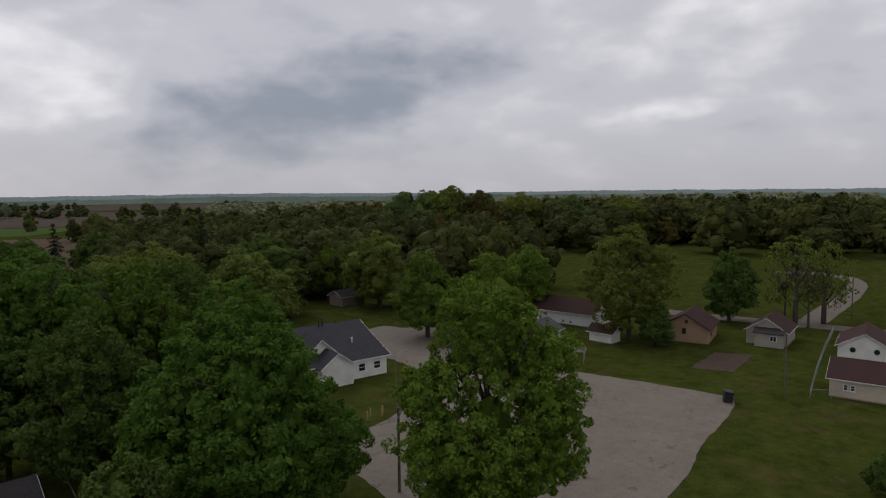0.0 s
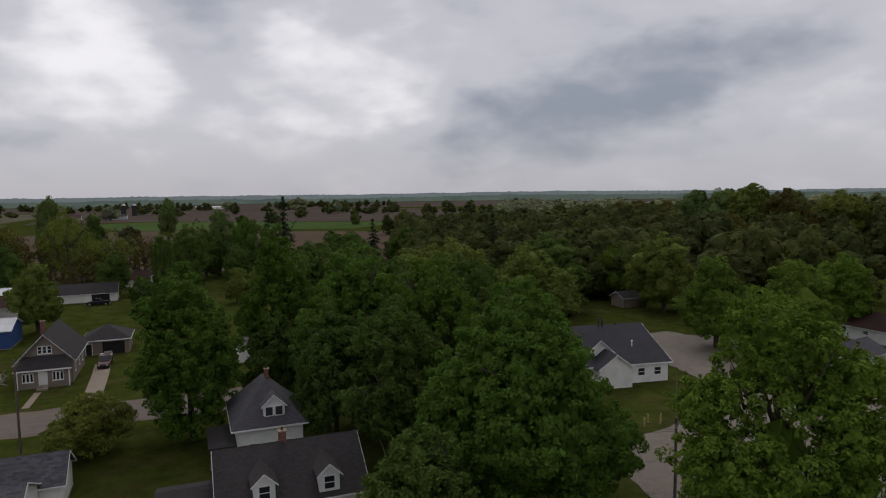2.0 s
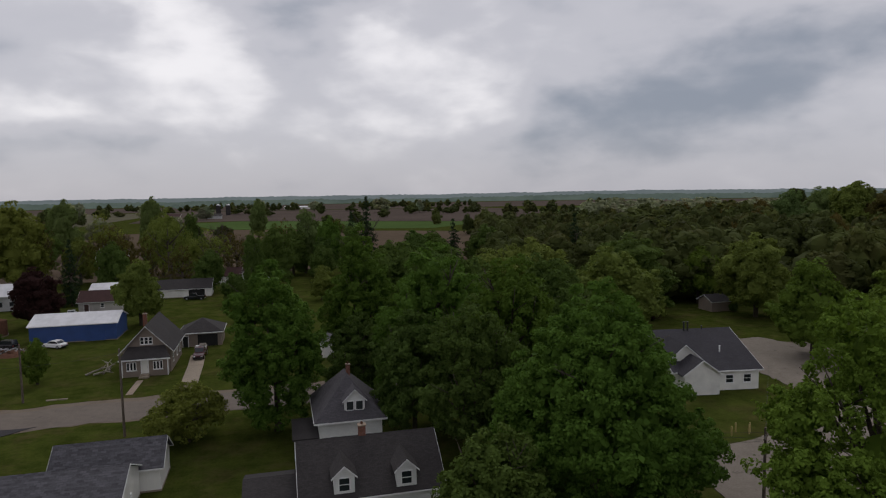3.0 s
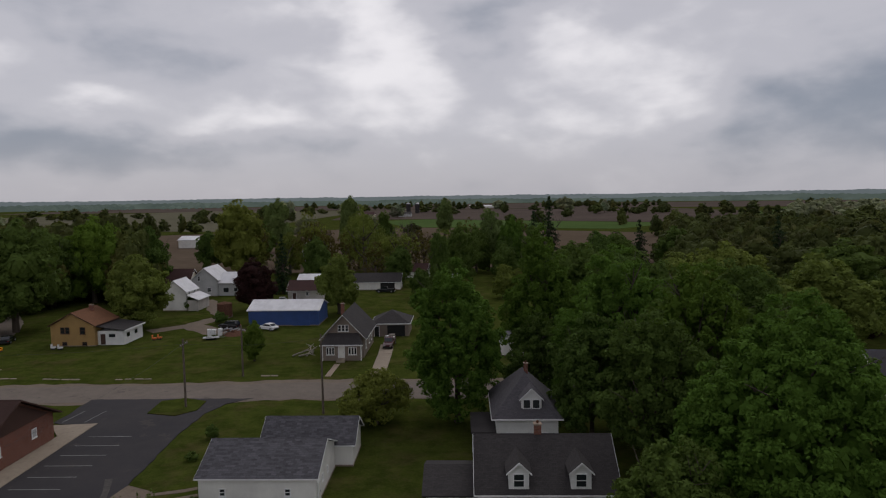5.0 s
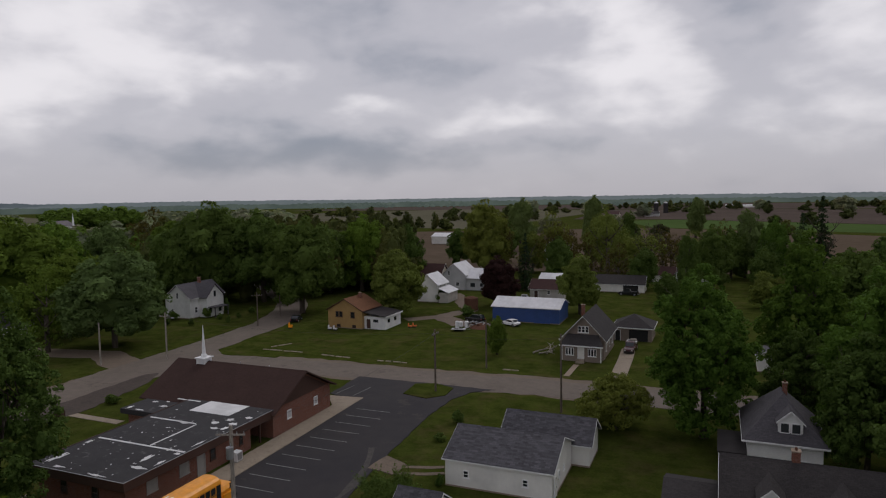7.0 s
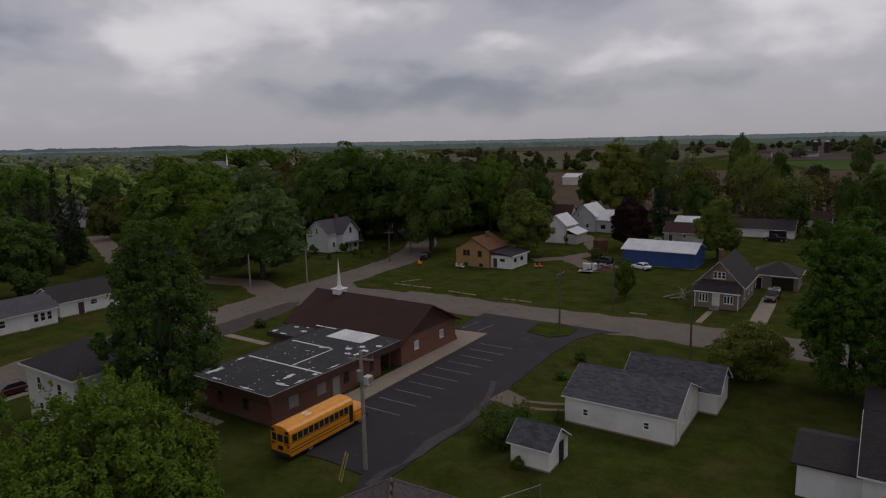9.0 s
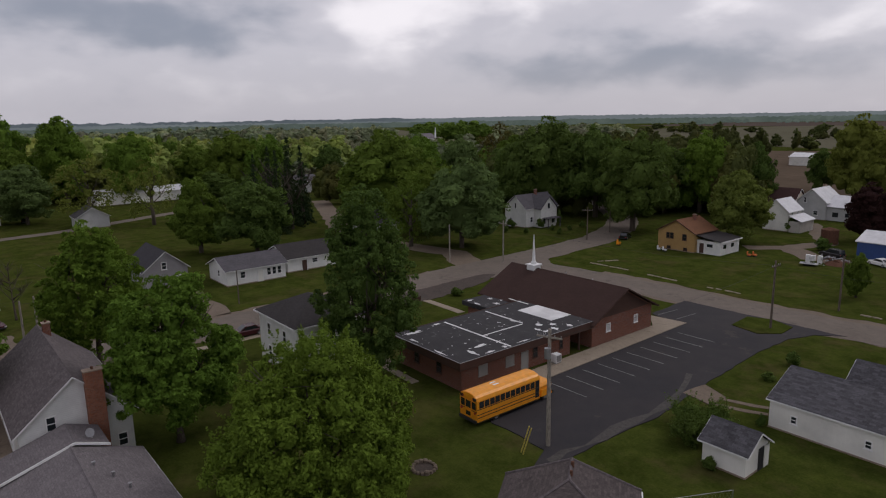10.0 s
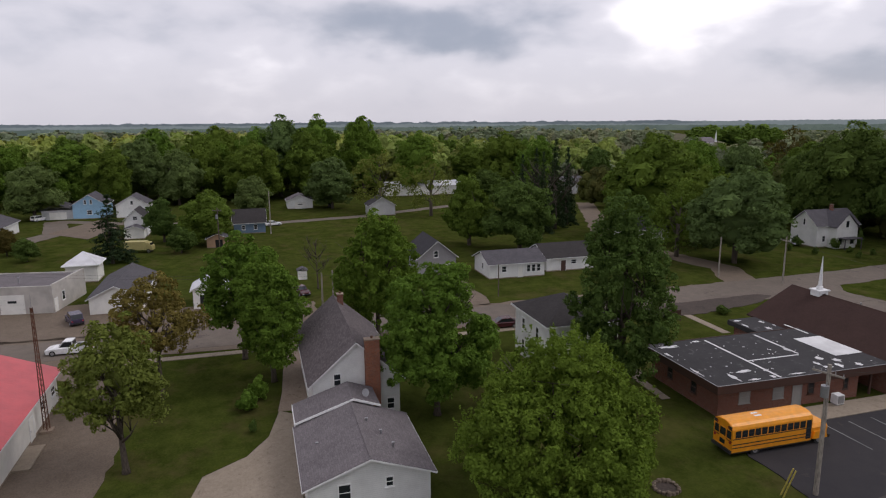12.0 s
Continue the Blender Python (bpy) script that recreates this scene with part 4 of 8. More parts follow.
near_tree(9.5, 88.0, 12.0, 8.5, LEAFD, "dark green tree beside the road", 29, clumps=360, leaves=30, leaf=0.42)
near_tree(13.0, 41.5, 12.0, 8.0, LEAFD, "dark green tree beside a white house", 28, clumps=360, leaves=30, leaf=0.36)
near_tree(110.0, 62.0, 21.0, 17.0, LEAFO, "broad olive green willow-like tree behind a shed", 30, clumps=760, leaves=34, leaf=0.34, clump=0.7, lobes=34, taper=0.15, core=0.6, base=0.05, full=0.2)

TREE_LABELS = {"hazed_green_leaves": "full mid-green tree at the village edge", "dark_leaves": "full dark green tree among village houses", "maple_leaves": "bright green maple among village houses", "spring_leaves": "light spring green tree among village houses",
               "olive_leaves": "olive green tree in young leaf among houses", "budding_leaves": "brownish budding tree with sparse young leaves", "purple_leaves": "rounded tree with dark purple leaves near a blue shed"}
G1 = "full green tree among village houses"
# round the gravel lot and the houses east of it
for _x, _y, _h, _w, _m, _k in ((139, 55, 15, 11, LEAFD, "broad"), (145, 44, 18.5, 13, LEAFO, "sparse"), (149.5, 40, 17.2, 10.5, LEAFO, "sparse"),
                               (115, 90, 15, 11.5, LEAF, "broad"), (93, 82, 15.6, 14, LEAFY, "broad"), (85, 90, 16, 13, LEAFY, "broad"), (99, 121, 17.7, 16, LEAFO, "broad"),
                               (98, 140, 14, 10.4, LEAFY, "broad"), (75, 131, 17.8, 20, LEAFD, "broad")):
    tree(_x, _y, _h, _w, _m, G1, _k, int(_x) % 4)
for _x, _y, _h, _w, _m, _k in ((60, 112, 17, 17, LEAFO, "broad"), (45, 104, 16, 15, LEAFD, "broad"), (38, 118, 17, 15, LEAFO, "broad"), (52, 130, 18, 16, LEAFO, "broad"),
                               (28, 110, 18, 14, LEAFD, "broad"), (24, 130, 18, 15, LEAFD, "broad"), (125, 108, 12, 9, LEAFD, "broad"), (158, 20, 16, 11, LEAFO, "broad"),
                               (170, 12, 17, 12, LEAFD, "broad"), (108, 56, 7.5, 7, LEAFD, "broad")):
    tree(_x, _y, _h, _w, _m, G1, _k, int(_y) % 4)
# across the main road
for _x, _y, _h, _w, _m, _k in ((-127.7, 139.4, 26.5, 20, LEAFD, "broad"), (-114.3, 145.4, 24.9, 18, LEAFD, "broad"), (-94.2, 134.3, 23.4, 18, LEAFD, "broad"), (-134.9, 135.3, 22, 16, LEAFD, "broad"),
                               (-98.9, 172.3, 22.8, 14, LEAF, "broad"), (-68.8, 136.2, 15.6, 13.5, LEAFO, "broad"), (-88.5, 183.7, 19.3, 10, LEAFD, "broad"), (-106, 166, 20, 14, LEAFD, "broad"),
                               (-75.6, 221.8, 25.8, 17, LEAFO, "broad"), (-51.0, 158, 12.5, 10.5, LEAFP, "broad"), (-29.8, 153, 14.0, 10, LEAFO, "broad"), (-23, 222, 17, 15, LEAFO, "sparse"),
                               (-39.6, 247, 21, 13.6, LEAFO, "broad"), (-36, 109, 6.8, 3.8, LEAFY, "broad"), (-51.3, 226, 18.8, 14, LEAFB, "sparse")):
    tree(_x, _y, _h, _w, _m, G1, _k, int(abs(_x)) % 4)
for _x, _y, _h, _w, _m, _k in ((-146, 150, 20, 15, LEAFD, "broad"), (-156, 164, 20, 16, LEAFO, "broad"), (-20, 200, 12, 9, LEAFD, "broad"), (-14, 226, 15, 10, LEAFB, "sparse"), (-201, 192, 25, 17, LEAFB, "sparse")):
    tree(_x, _y, _h, _w, _m, G1, _k, int(abs(_y)) % 4)
for _x, _y, _h, _w, _m, _k in ((-5, 212, 15, 10, LEAFB, "sparse"), (4, 232, 16, 12, LEAFD, "broad"), (14, 225, 14, 10, LEAFD, "broad"), (22, 215, 17, 9, LEAFD, "broad"),
                               (-58, 262, 17, 13, LEAFB, "sparse"), (-50, 235, 16, 10, LEAFB, "sparse"), (-82, 262, 18, 13, LEAFD, "broad"), (-96, 246, 15, 10, LEAFD, "broad"),
                               (40, 200, 16, 12, LEAFD, "broad"), (10, 175, 9, 7, LEAFO, "broad"), (-12, 176, 8, 7, LEAFD, "broad")):
    tree(_x, _y, _h, _w, _m, G1, _k, int(abs(_x + _y)) % 4)
for _x, _y, _h, _w in ((32, 252, 26.5, 10.5), (26, 250, 21, 10), (62, 236, 18, 9), (-52, 186, 17, 7), (96, 205, 20, 10)):
    tree(_x, _y, _h, _w, NEEDLE, "tall dark spruce with drooping branches", "conifer", int(_x) % 2, name="spruce")
# west of the church and beyond the village street
for _x, _y, _h, _w, _m, _k in ((-130.4, 54.7, 16.4, 15, LEAFD, "broad"), (-141.7, 46.9, 16, 12, LEAFY, "broad"), (-139, 93, 23.9, 22, LEAFY, "broad"), (-107, 91, 18.7, 18, LEAFH, "broad"),
                               (-126, 96, 18, 16, LEAFY, "broad"), (-116, 84, 16, 12, LEAFY, "sparse"), (-174.6, 148, 21.7, 13, LEAFH, "broad"), (-198, 132, 20, 19, LEAFY, "broad"), (-166, 118, 17, 14, LEAFH, "broad"),
                               (-252, 140, 16.8, 15, LEAFD, "broad"), (-152, 110, 16, 13, LEAF, "broad")):
    tree(_x, _y, _h, _w, _m, G1, _k, int(abs(_x)) % 4)
for _x, _y, _h, _w in ((-171.3, 76.5, 20.7, 6.3), (-165.7, 79.4, 19.3, 6.2), (-182, 76.8, 18.2, 5.6), (-169.4, 85.3, 16.2, 5.6), (-144.8, -28.5, 14.1, 9.7)):
    tree(_x, _y, _h, _w, NEEDLE, "tall dark pine with a ragged crown", "conifer", int(abs(_x)) % 2, name="pine")
for _x, _y, _h, _w, _m, _k in ((-162, -11, 12.3, 12.5, LEAFY, "broad"), (-168, -21.3, 10.5, 7.7, LEAFD, "broad"), (-202, 0, 12.6, 12, LEAFH, "broad"), (-217.6, 24.6, 16.6, 18, LEAFH, "broad"),
                               (-201.7, 37.7, 18.5, 18, LEAFO, "sparse"), (-190.6, 50.9, 17.9, 14, LEAFO, "sparse"), (-219.8, -62.7, 17, 16, LEAFH, "broad"), (-223, 80, 11, 15, LEAFD, "broad"), (-152, -16, 6, 6, LEAFD, "broad"),
                               (-200, 2, 5, 3, LEAFD, "broad"), (-152, -46, 5, 5, LEAFD, "broad"), (-160, -52, 6, 5, LEAFB, "broad")):
    tree(_x, _y, _h, _w, _m, G1, _k, int(abs(_y)) % 4)
for _x, _y, _h, _w, _m in ((-261.4, 10.2, 29.8, 20, LEAFH), (-270, 26.8, 30, 17, LEAF), (-263, 42.4, 29.6, 19, LEAF), (-251, 61, 24.3, 18, LEAF), (-255.8, -36.8, 22.7, 20, LEAFH), (-259.5, -59, 22.2, 21, LEAF), (-266, -16.7, 23.1, 20, LEAF),
                           (-259.4, -78.3, 20.9, 17, LEAF), (-251.7, -3.6, 19.2, 15, LEAFY), (-242, -45.5, 20.2, 16, LEAFY), (-245, -24.9, 19, 16, LEAFH), (-281, 93, 18, 20, LEAFY), (-275, 110, 16.3, 19, LEAFY), (-240, -96, 19, 16, LEAFH)):
    tree(_x, _y, _h, _w, _m, "large full green tree at the village edge", "broad", int(abs(_x + _y)) % 4)

for _x, _y, _h, _w, _m, _k in ((-28, 205, 13, 10, LEAFB, "sparse"), (-8, 238, 15, 12, LEAFO, "sparse"), (12, 205, 12, 9, LEAFD, "broad"), (-18, 244, 16, 12, LEAFB, "sparse"),
                               (-40, 222, 15, 10, LEAFB, "sparse"), (-30, 240, 14, 10, LEAFO, "broad"), (50, 218, 15, 13, LEAFD, "broad"), (72, 226, 16, 14, LEAFD, "broad"),
                               (-46, 204, 15, 9, LEAFD, "broad"), (30, 190, 14, 11, LEAFD, "broad"), (-62, 232, 15, 10, LEAFO, "broad"), (34, 150, 15, 13, LEAFD, "broad")):
    tree(_x, _y, _h, _w, _m, G1, _k, int(abs(_x)) % 4)


for _x, _y, _h, _w, _m in ((-252, 20, 25.5, 20, LEAFY), (-262, 4, 26.4, 21, LEAF), (-258, -18, 24.6, 19, LEAFY), (-270, -34, 25.5, 20, LEAF), (-262, -62, 22.9, 19, LEAFY), (-250, -84, 23.8, 20, LEAF), (-276, -12, 26.4, 20, LEAFY),
                           (-246, 96, 23.8, 18, LEAFY), (-232, 104, 22.0, 16, LEAF), (-226, 150, 22.9, 18, LEAFY), (-200, 150, 22.0, 17, LEAF), 
                           (-240, 2, 22.0, 18, LEAFY), (-176, 132, 21.1, 16, LEAF), (-160, 160, 21.1, 17, LEAFY)):
    tree(_x, _y, _h, _w, _m, "large full green tree at the village edge", "broad", int(abs(_x + _y)) % 4)


def bare_tree(x, y, h, w, seed, label="bare brown tree with fine leafless twigs"):
    t = thing("tree", label, "tree", x, y)
    part("trunk", trunk_builder(seed, h, h * 0.016, w * 0.42, 0.22, 12, 9, 1.0), BARK, t, smooth=True)
    return t


for _x, _y, _h, _w, _s in ((-111, 9.5, 9.5, 7, 61), (-12, 252, 15, 10, 62), (-3, 246, 15, 9, 63), (-44, 250, 14, 9, 64), (-25, 262, 15, 10, 65), (148, 47, 15, 10, 66), (143, 41, 15.5, 11, 67)):
    bare_tree(_x, _y, _h, _w, _s)


# trees that rise behind the houses across the road
for _x, _y, _h, _w, _m, _k in ((-53.2, 225.9, 22, 12.5, LEAFO, "sparse"),
                               (-92.1, 322.2, 26.7, 14.6, LEAFH, "broad"),
                               (-66.7, 385.5, 27.6, 12.7, LEAFH, "broad"),
                               (-32.2, 211.9, 24.8, 12.1, LEAFO, "sparse"),
                               (-31.3, 261, 21, 9.8, LEAFD, "broad"),
                               (-7.4, 186.4, 17.4, 6.5, LEAFD, "broad"),
                               (-1.2, 204.9, 18.4, 11, LEAFD, "broad"),
                               (8.5, 237.4, 22.2, 11, LEAFH, "broad"),
                               (-12.6, 432.9, 25, 12.1, LEAFH, "broad"),
                               (2, 241.4, 19.4, 8.6, LEAFB, "sparse"),
                               (-70.8, 224.9, 20.7, 9.1, LEAFB, "sparse"),
                               (15.8, 227, 20.2, 9, LEAFE, "broad"),
                               (242.9, 237.7, 29.5, 26, LEAFO, "broad"),
                               (241.9, 255.7, 27.4, 23.6, LEAFH, "broad"),
                               (246.2, 222.5, 27.1, 20.2, LEAFB, "broad"),
                               (227.8, 257.2, 26.3, 18.6, LEAFH, "broad"),
                               (267.6, 210.7, 26.4, 21.9, LEAFO, "broad"),
                               (291.3, 196.7, 24.7, 24.7, LEAFH, "broad"),
                               (297.1, 169.6, 24.2, 23.2, LEAFO, "broad")):
    tree(_x, _y, _h, _w, _m, G1, _k, int(abs(_x + _y)) % 4)
for _x, _y, _h, _w in ((-51.2, 234.7, 20.8, 10.4), (-20.2, 236, 20.7, 9.5), (-22.7, 227.6, 18.7, 7.7), (-16.8, 244.4, 17.2, 7.4)):
    bare_tree(_x, _y, _h, _w, int(abs(_x * 3 + _y)))


for _x, _y, _h, _w in ((-156.6, 75.4, 23.3, 7.6), (-162.3, 81.7, 21, 6.7), (-152.5, 70, 20.4, 6.5)):
    tree(_x, _y, _h, _w, NEEDLE, "tall dark spruce among village trees", "conifer", int(abs(_x)) % 2, name="spruce")


def m_haze_backdrop(name, c1, c2, scale):
    """Woods kilometres off, a plain backdrop: haze painted as a pale colour that glows a little."""
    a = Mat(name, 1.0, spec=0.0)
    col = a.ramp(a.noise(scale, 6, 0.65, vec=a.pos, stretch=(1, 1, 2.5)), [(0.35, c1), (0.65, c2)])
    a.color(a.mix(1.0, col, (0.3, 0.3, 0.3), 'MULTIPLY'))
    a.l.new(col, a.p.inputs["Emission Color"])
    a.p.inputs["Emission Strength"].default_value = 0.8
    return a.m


FAR1 = m_haze_backdrop("far_wood", (0.066, 0.088, 0.078), (0.098, 0.125, 0.108), 0.012)
FAR2 = m_haze_backdrop("far_hills", (0.125, 0.15, 0.158), (0.15, 0.178, 0.185), 0.006)
FAR3 = m_haze_backdrop("hazy_hills", (0.082, 0.1, 0.115), (0.1, 0.122, 0.135), 0.006)


def woods(name, label, mat, rows, seed):
    """A far wood as one piece of growth: many crowns of leaf clumps on dark hearts, and trunks."""
    rng = np.random.default_rng(seed)
    temps = [crown_arrays(seed * 10 + k, 1.0, 1.0, lobes=13, clumps=46, leaves=10, leaf=0.2, clump=0.18, core=0.95, inner=10, fill=0.27, spread=0.16, tri=True, heart=1, full=0.98)[0] for k in range(6)]
    fine = [crown_arrays(seed * 10 + k, 1.0, 1.0, lobes=16, clumps=70, leaves=15, leaf=0.125, clump=0.15, core=0.95, inner=26, fill=0.15, spread=0.3, tri=True, heart=2, full=0.95)[0] for k in range(6)]
    coarse = [crown_arrays(seed * 10 + k, 1.0, 1.0, lobes=11, clumps=34, leaves=4, leaf=0.32, clump=0.14, core=0.95, inner=8, fill=0.34, spread=0.16, tri=True, heart=1, full=1.0)[0] for k in range(6)]
    vs = []
    for x, y, h, w in rows:
        v = (fine if x * x + y * y < 300 ** 2 else temps if x * x + y * y < 430 ** 2 else coarse)[rng.integers(6)]
        a = rng.uniform(0, 6.283)
        rot = np.array([[math.cos(a), -math.sin(a), 0], [math.sin(a), math.cos(a), 0], [0, 0, 1]])
        vs.append((v @ rot.T) * np.array([w * 0.54, w * 0.54, h * 0.54]) + np.array([x, y, h * 0.46]))
    v = np.concatenate(vs)
    ob = new(name, fast_mesh(name, v, [np.arange(len(v)).reshape(-1, 3)], mat))
    return tagged(ob, label, "woods", kind="stuff")


def fan(seed, a0, a1, d0, d1, n, h0, h1, w0, w1):
    """Places for trees in a fan round the origin, from d0 to d1 metres out, between two bearings in degrees to the left of +y."""
    rng = np.random.default_rng(seed)
    out = []
    for _ in range(n):
        a = radians(rng.uniform(a0, a1))
        d = math.sqrt(rng.uniform(d0 ** 2, d1 ** 2)) if rng.random() < 0.5 else rng.uniform(d0, d1)
        out.append((-math.sin(a) * d, math.cos(a) * d, rng.uniform(h0, h1), rng.uniform(w0, w1) * (1 + max(0, d - 400) / 900)))
    return out


def rows_of_trees(seed, n, a0, a1, d0, d1, h0, h1, w0, w1):
    """Hedgerows and copses: short lines of trees across the fields."""
    rng = np.random.default_rng(seed)
    out = []
    for _ in range(n):
        a, d, t = radians(rng.uniform(a0, a1)), rng.uniform(d0, d1), rng.uniform(-0.5, 0.5)
        x, y = -math.sin(a) * d, math.cos(a) * d
        m = rng.integers(4, 14)
        step = rng.uniform(0.9, 1.6) * w1 * 0.6
        for k in range(m):
            s = (k - m / 2) * step
            out.append((x + s * math.cos(a + t) + rng.normal() * 3, y + s * math.sin(a + t) + rng.normal() * 3, rng.uniform(h0, h1), rng.uniform(w0, w1)))
    return out


woods("woods", "dense mixed wood in early leaf", WOODS, fan(1, -90, -52, 285, 560, 260, 14, 22, 15, 23), 31)
woods("woods", "dense mixed wood in early leaf", WOODS, fan(2, -53, -30, 170, 520, 240, 12, 19, 13, 21) + fan(3, -31, -17, 180, 430, 150, 12, 17, 11, 16) + fan(12, -51, -41, 360, 480, 14, 21, 26, 16, 20), 32)
woods("woods", "brownish wood with budding trees", LEAFB, fan(4, -52, -32, 200, 600, 46, 13, 19, 9, 14) + fan(14, -84, -52, 310, 600, 50, 13, 18, 9, 13), 33)
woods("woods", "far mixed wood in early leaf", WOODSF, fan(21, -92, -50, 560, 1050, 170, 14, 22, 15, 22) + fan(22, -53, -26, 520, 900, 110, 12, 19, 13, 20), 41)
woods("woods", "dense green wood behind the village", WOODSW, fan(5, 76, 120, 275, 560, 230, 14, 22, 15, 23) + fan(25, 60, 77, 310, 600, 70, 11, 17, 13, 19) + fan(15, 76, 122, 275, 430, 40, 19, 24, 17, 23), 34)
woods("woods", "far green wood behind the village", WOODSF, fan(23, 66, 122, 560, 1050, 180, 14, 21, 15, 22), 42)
woods("woods", "dense trees behind a farmhouse and cottages", WOODS, fan(10, 26, 47, 188, 420, 150, 13, 20, 11, 16) + fan(11, 47, 62, 215, 260, 10, 10, 14, 9, 12), 39)
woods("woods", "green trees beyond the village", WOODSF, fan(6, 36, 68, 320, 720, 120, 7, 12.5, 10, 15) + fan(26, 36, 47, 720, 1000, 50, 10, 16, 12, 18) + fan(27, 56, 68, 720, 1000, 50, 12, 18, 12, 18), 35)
woods("woods", "hedgerow trees along farm fields", WOODS, fan(7, -30, 40, 420, 1300, 60, 7, 15, 8, 14) + rows_of_trees(17, 9, -26, 38, 520, 1000, 7, 12, 8, 13) + rows_of_trees(19, 9, -16, 30, 1150, 1400, 8, 15, 10, 16), 36)
woods("woods", "spring green trees beyond the village", LEAFY, fan(8, 66, 90, 290, 700, 40, 13, 18, 10, 14) + fan(28, 45, 66, 300, 560, 26, 8, 12.5, 10, 14) + fan(29, 48, 54, 800, 900, 30, 17, 23, 14, 20), 37)
# these belts take the same glowing haze colour as the far ridges
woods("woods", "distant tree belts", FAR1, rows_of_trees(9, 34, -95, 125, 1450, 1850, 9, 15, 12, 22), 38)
for _x, _y, _h, _w in ((-119, 695, 24, 22), (-230, 875, 22, 11.7), (-80, 804, 16, 20), (-22.6, 961, 21, 12), (146, 955, 22, 25), (58, 1114, 17, 20), (189, 897, 18, 13), (-211, 773, 21, 30), (-138, 792, 22, 22), (-98, 411, 15, 17), (-49, 330, 18, 20)):
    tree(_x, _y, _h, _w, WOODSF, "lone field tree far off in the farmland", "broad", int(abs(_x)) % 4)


def skyline(name, label, dist, height, seed, mat, first=-110, last=150):
    """Far wooded rises at the horizon."""
    rng = np.random.default_rng(seed)
    n = 2400
    b = B()
    hs = []
    for k in range(n + 1):
        a = radians(first + (last - first) * k / n)
        s = noise.noise(Vector((k * 0.006, seed, 0))) * 0.3 + noise.noise(Vector((k * 0.05, seed, 3))) * 0.2 + abs(noise.noise(Vector((k * 0.21, seed, 5)))) * 0.28 + rng.uniform(-0.04, 0.04)
        hs.append((a, height * (0.75 + s) * min(1.0, k / 160 + 0.3, (n - k) / 160 + 0.3)))
    for a, h in hs:
        x, y = -math.sin(a), math.cos(a)
        b.v += [(x * dist, y * dist, -2), (x * dist, y * dist, h), (x * (dist + 260), y * (dist + 260), h * 0.8)]
    for k in range(n):
        i = 3 * k
        b.f += [(i, i + 3, i + 4, i + 1), (i + 1, i + 4, i + 5, i + 2)]
    me = b.mesh(name, mat)
    return tagged(new(name, me), label, "backdrop", kind="structure")


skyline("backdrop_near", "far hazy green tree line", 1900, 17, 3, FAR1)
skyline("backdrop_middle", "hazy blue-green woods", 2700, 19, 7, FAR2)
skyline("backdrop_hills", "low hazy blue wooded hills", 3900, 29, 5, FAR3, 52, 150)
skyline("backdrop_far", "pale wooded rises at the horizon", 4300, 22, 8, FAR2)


# ---- buildings ----
def face_box(w, d, side, u0, u1, z0, z1, o0, o1):
    """Box limits on one side of a w by d plan: along the wall, up, and outwards from it. u runs to +x or +y."""
    if side == "S":
        return u0, u1, -d / 2 - o1, -d / 2 - o0, z0, z1
    if side == "N":
        return u0, u1, d / 2 + o0, d / 2 + o1, z0, z1
    if side == "E":
        return w / 2 + o0, w / 2 + o1, u0, u1, z0, z1
    return -w / 2 - o1, -w / 2 - o0, u0, u1, z0, z1


def add_window(t, w, d, side, u, z, ww, hh, trim=None, bars=True, off=0.0, pane=None):
    """A window on a wall: raised frame with meeting rail and sill, and a glass pane set back in it."""
    trim = trim or TRIM
    f = 0.09
    b = B()
    for u0, u1, z0, z1 in ((u - ww / 2, u - ww / 2 + f, z, z + hh), (u + ww / 2 - f, u + ww / 2, z, z + hh), (u - ww / 2 + f, u + ww / 2 - f, z, z + f), (u - ww / 2 + f, u + ww / 2 - f, z + hh - f, z + hh)):
        b.box(*face_box(w, d, side, u0, u1, z0, z1, off - 0.03, off + 0.06))
    if bars:
        b.box(*face_box(w, d, side, u - ww / 2 + f, u + ww / 2 - f, z + hh / 2 - 0.03, z + hh / 2 + 0.03, off - 0.03, off + 0.05))
    win = part("window", b, trim, t)
    part("pane", B().box(*face_box(w, d, side, u - ww / 2 + f * 0.6, u + ww / 2 - f * 0.6, z + f * 0.6, z + hh - f * 0.6, off - 0.02, off + 0.02)), pane or GLASS, win)
    part("sill", B().box(*face_box(w, d, side, u - ww / 2 - 0.06, u + ww / 2 + 0.06, z - 0.07, z - 0.002, off - 0.02, off + 0.11)), trim, win)
    return win


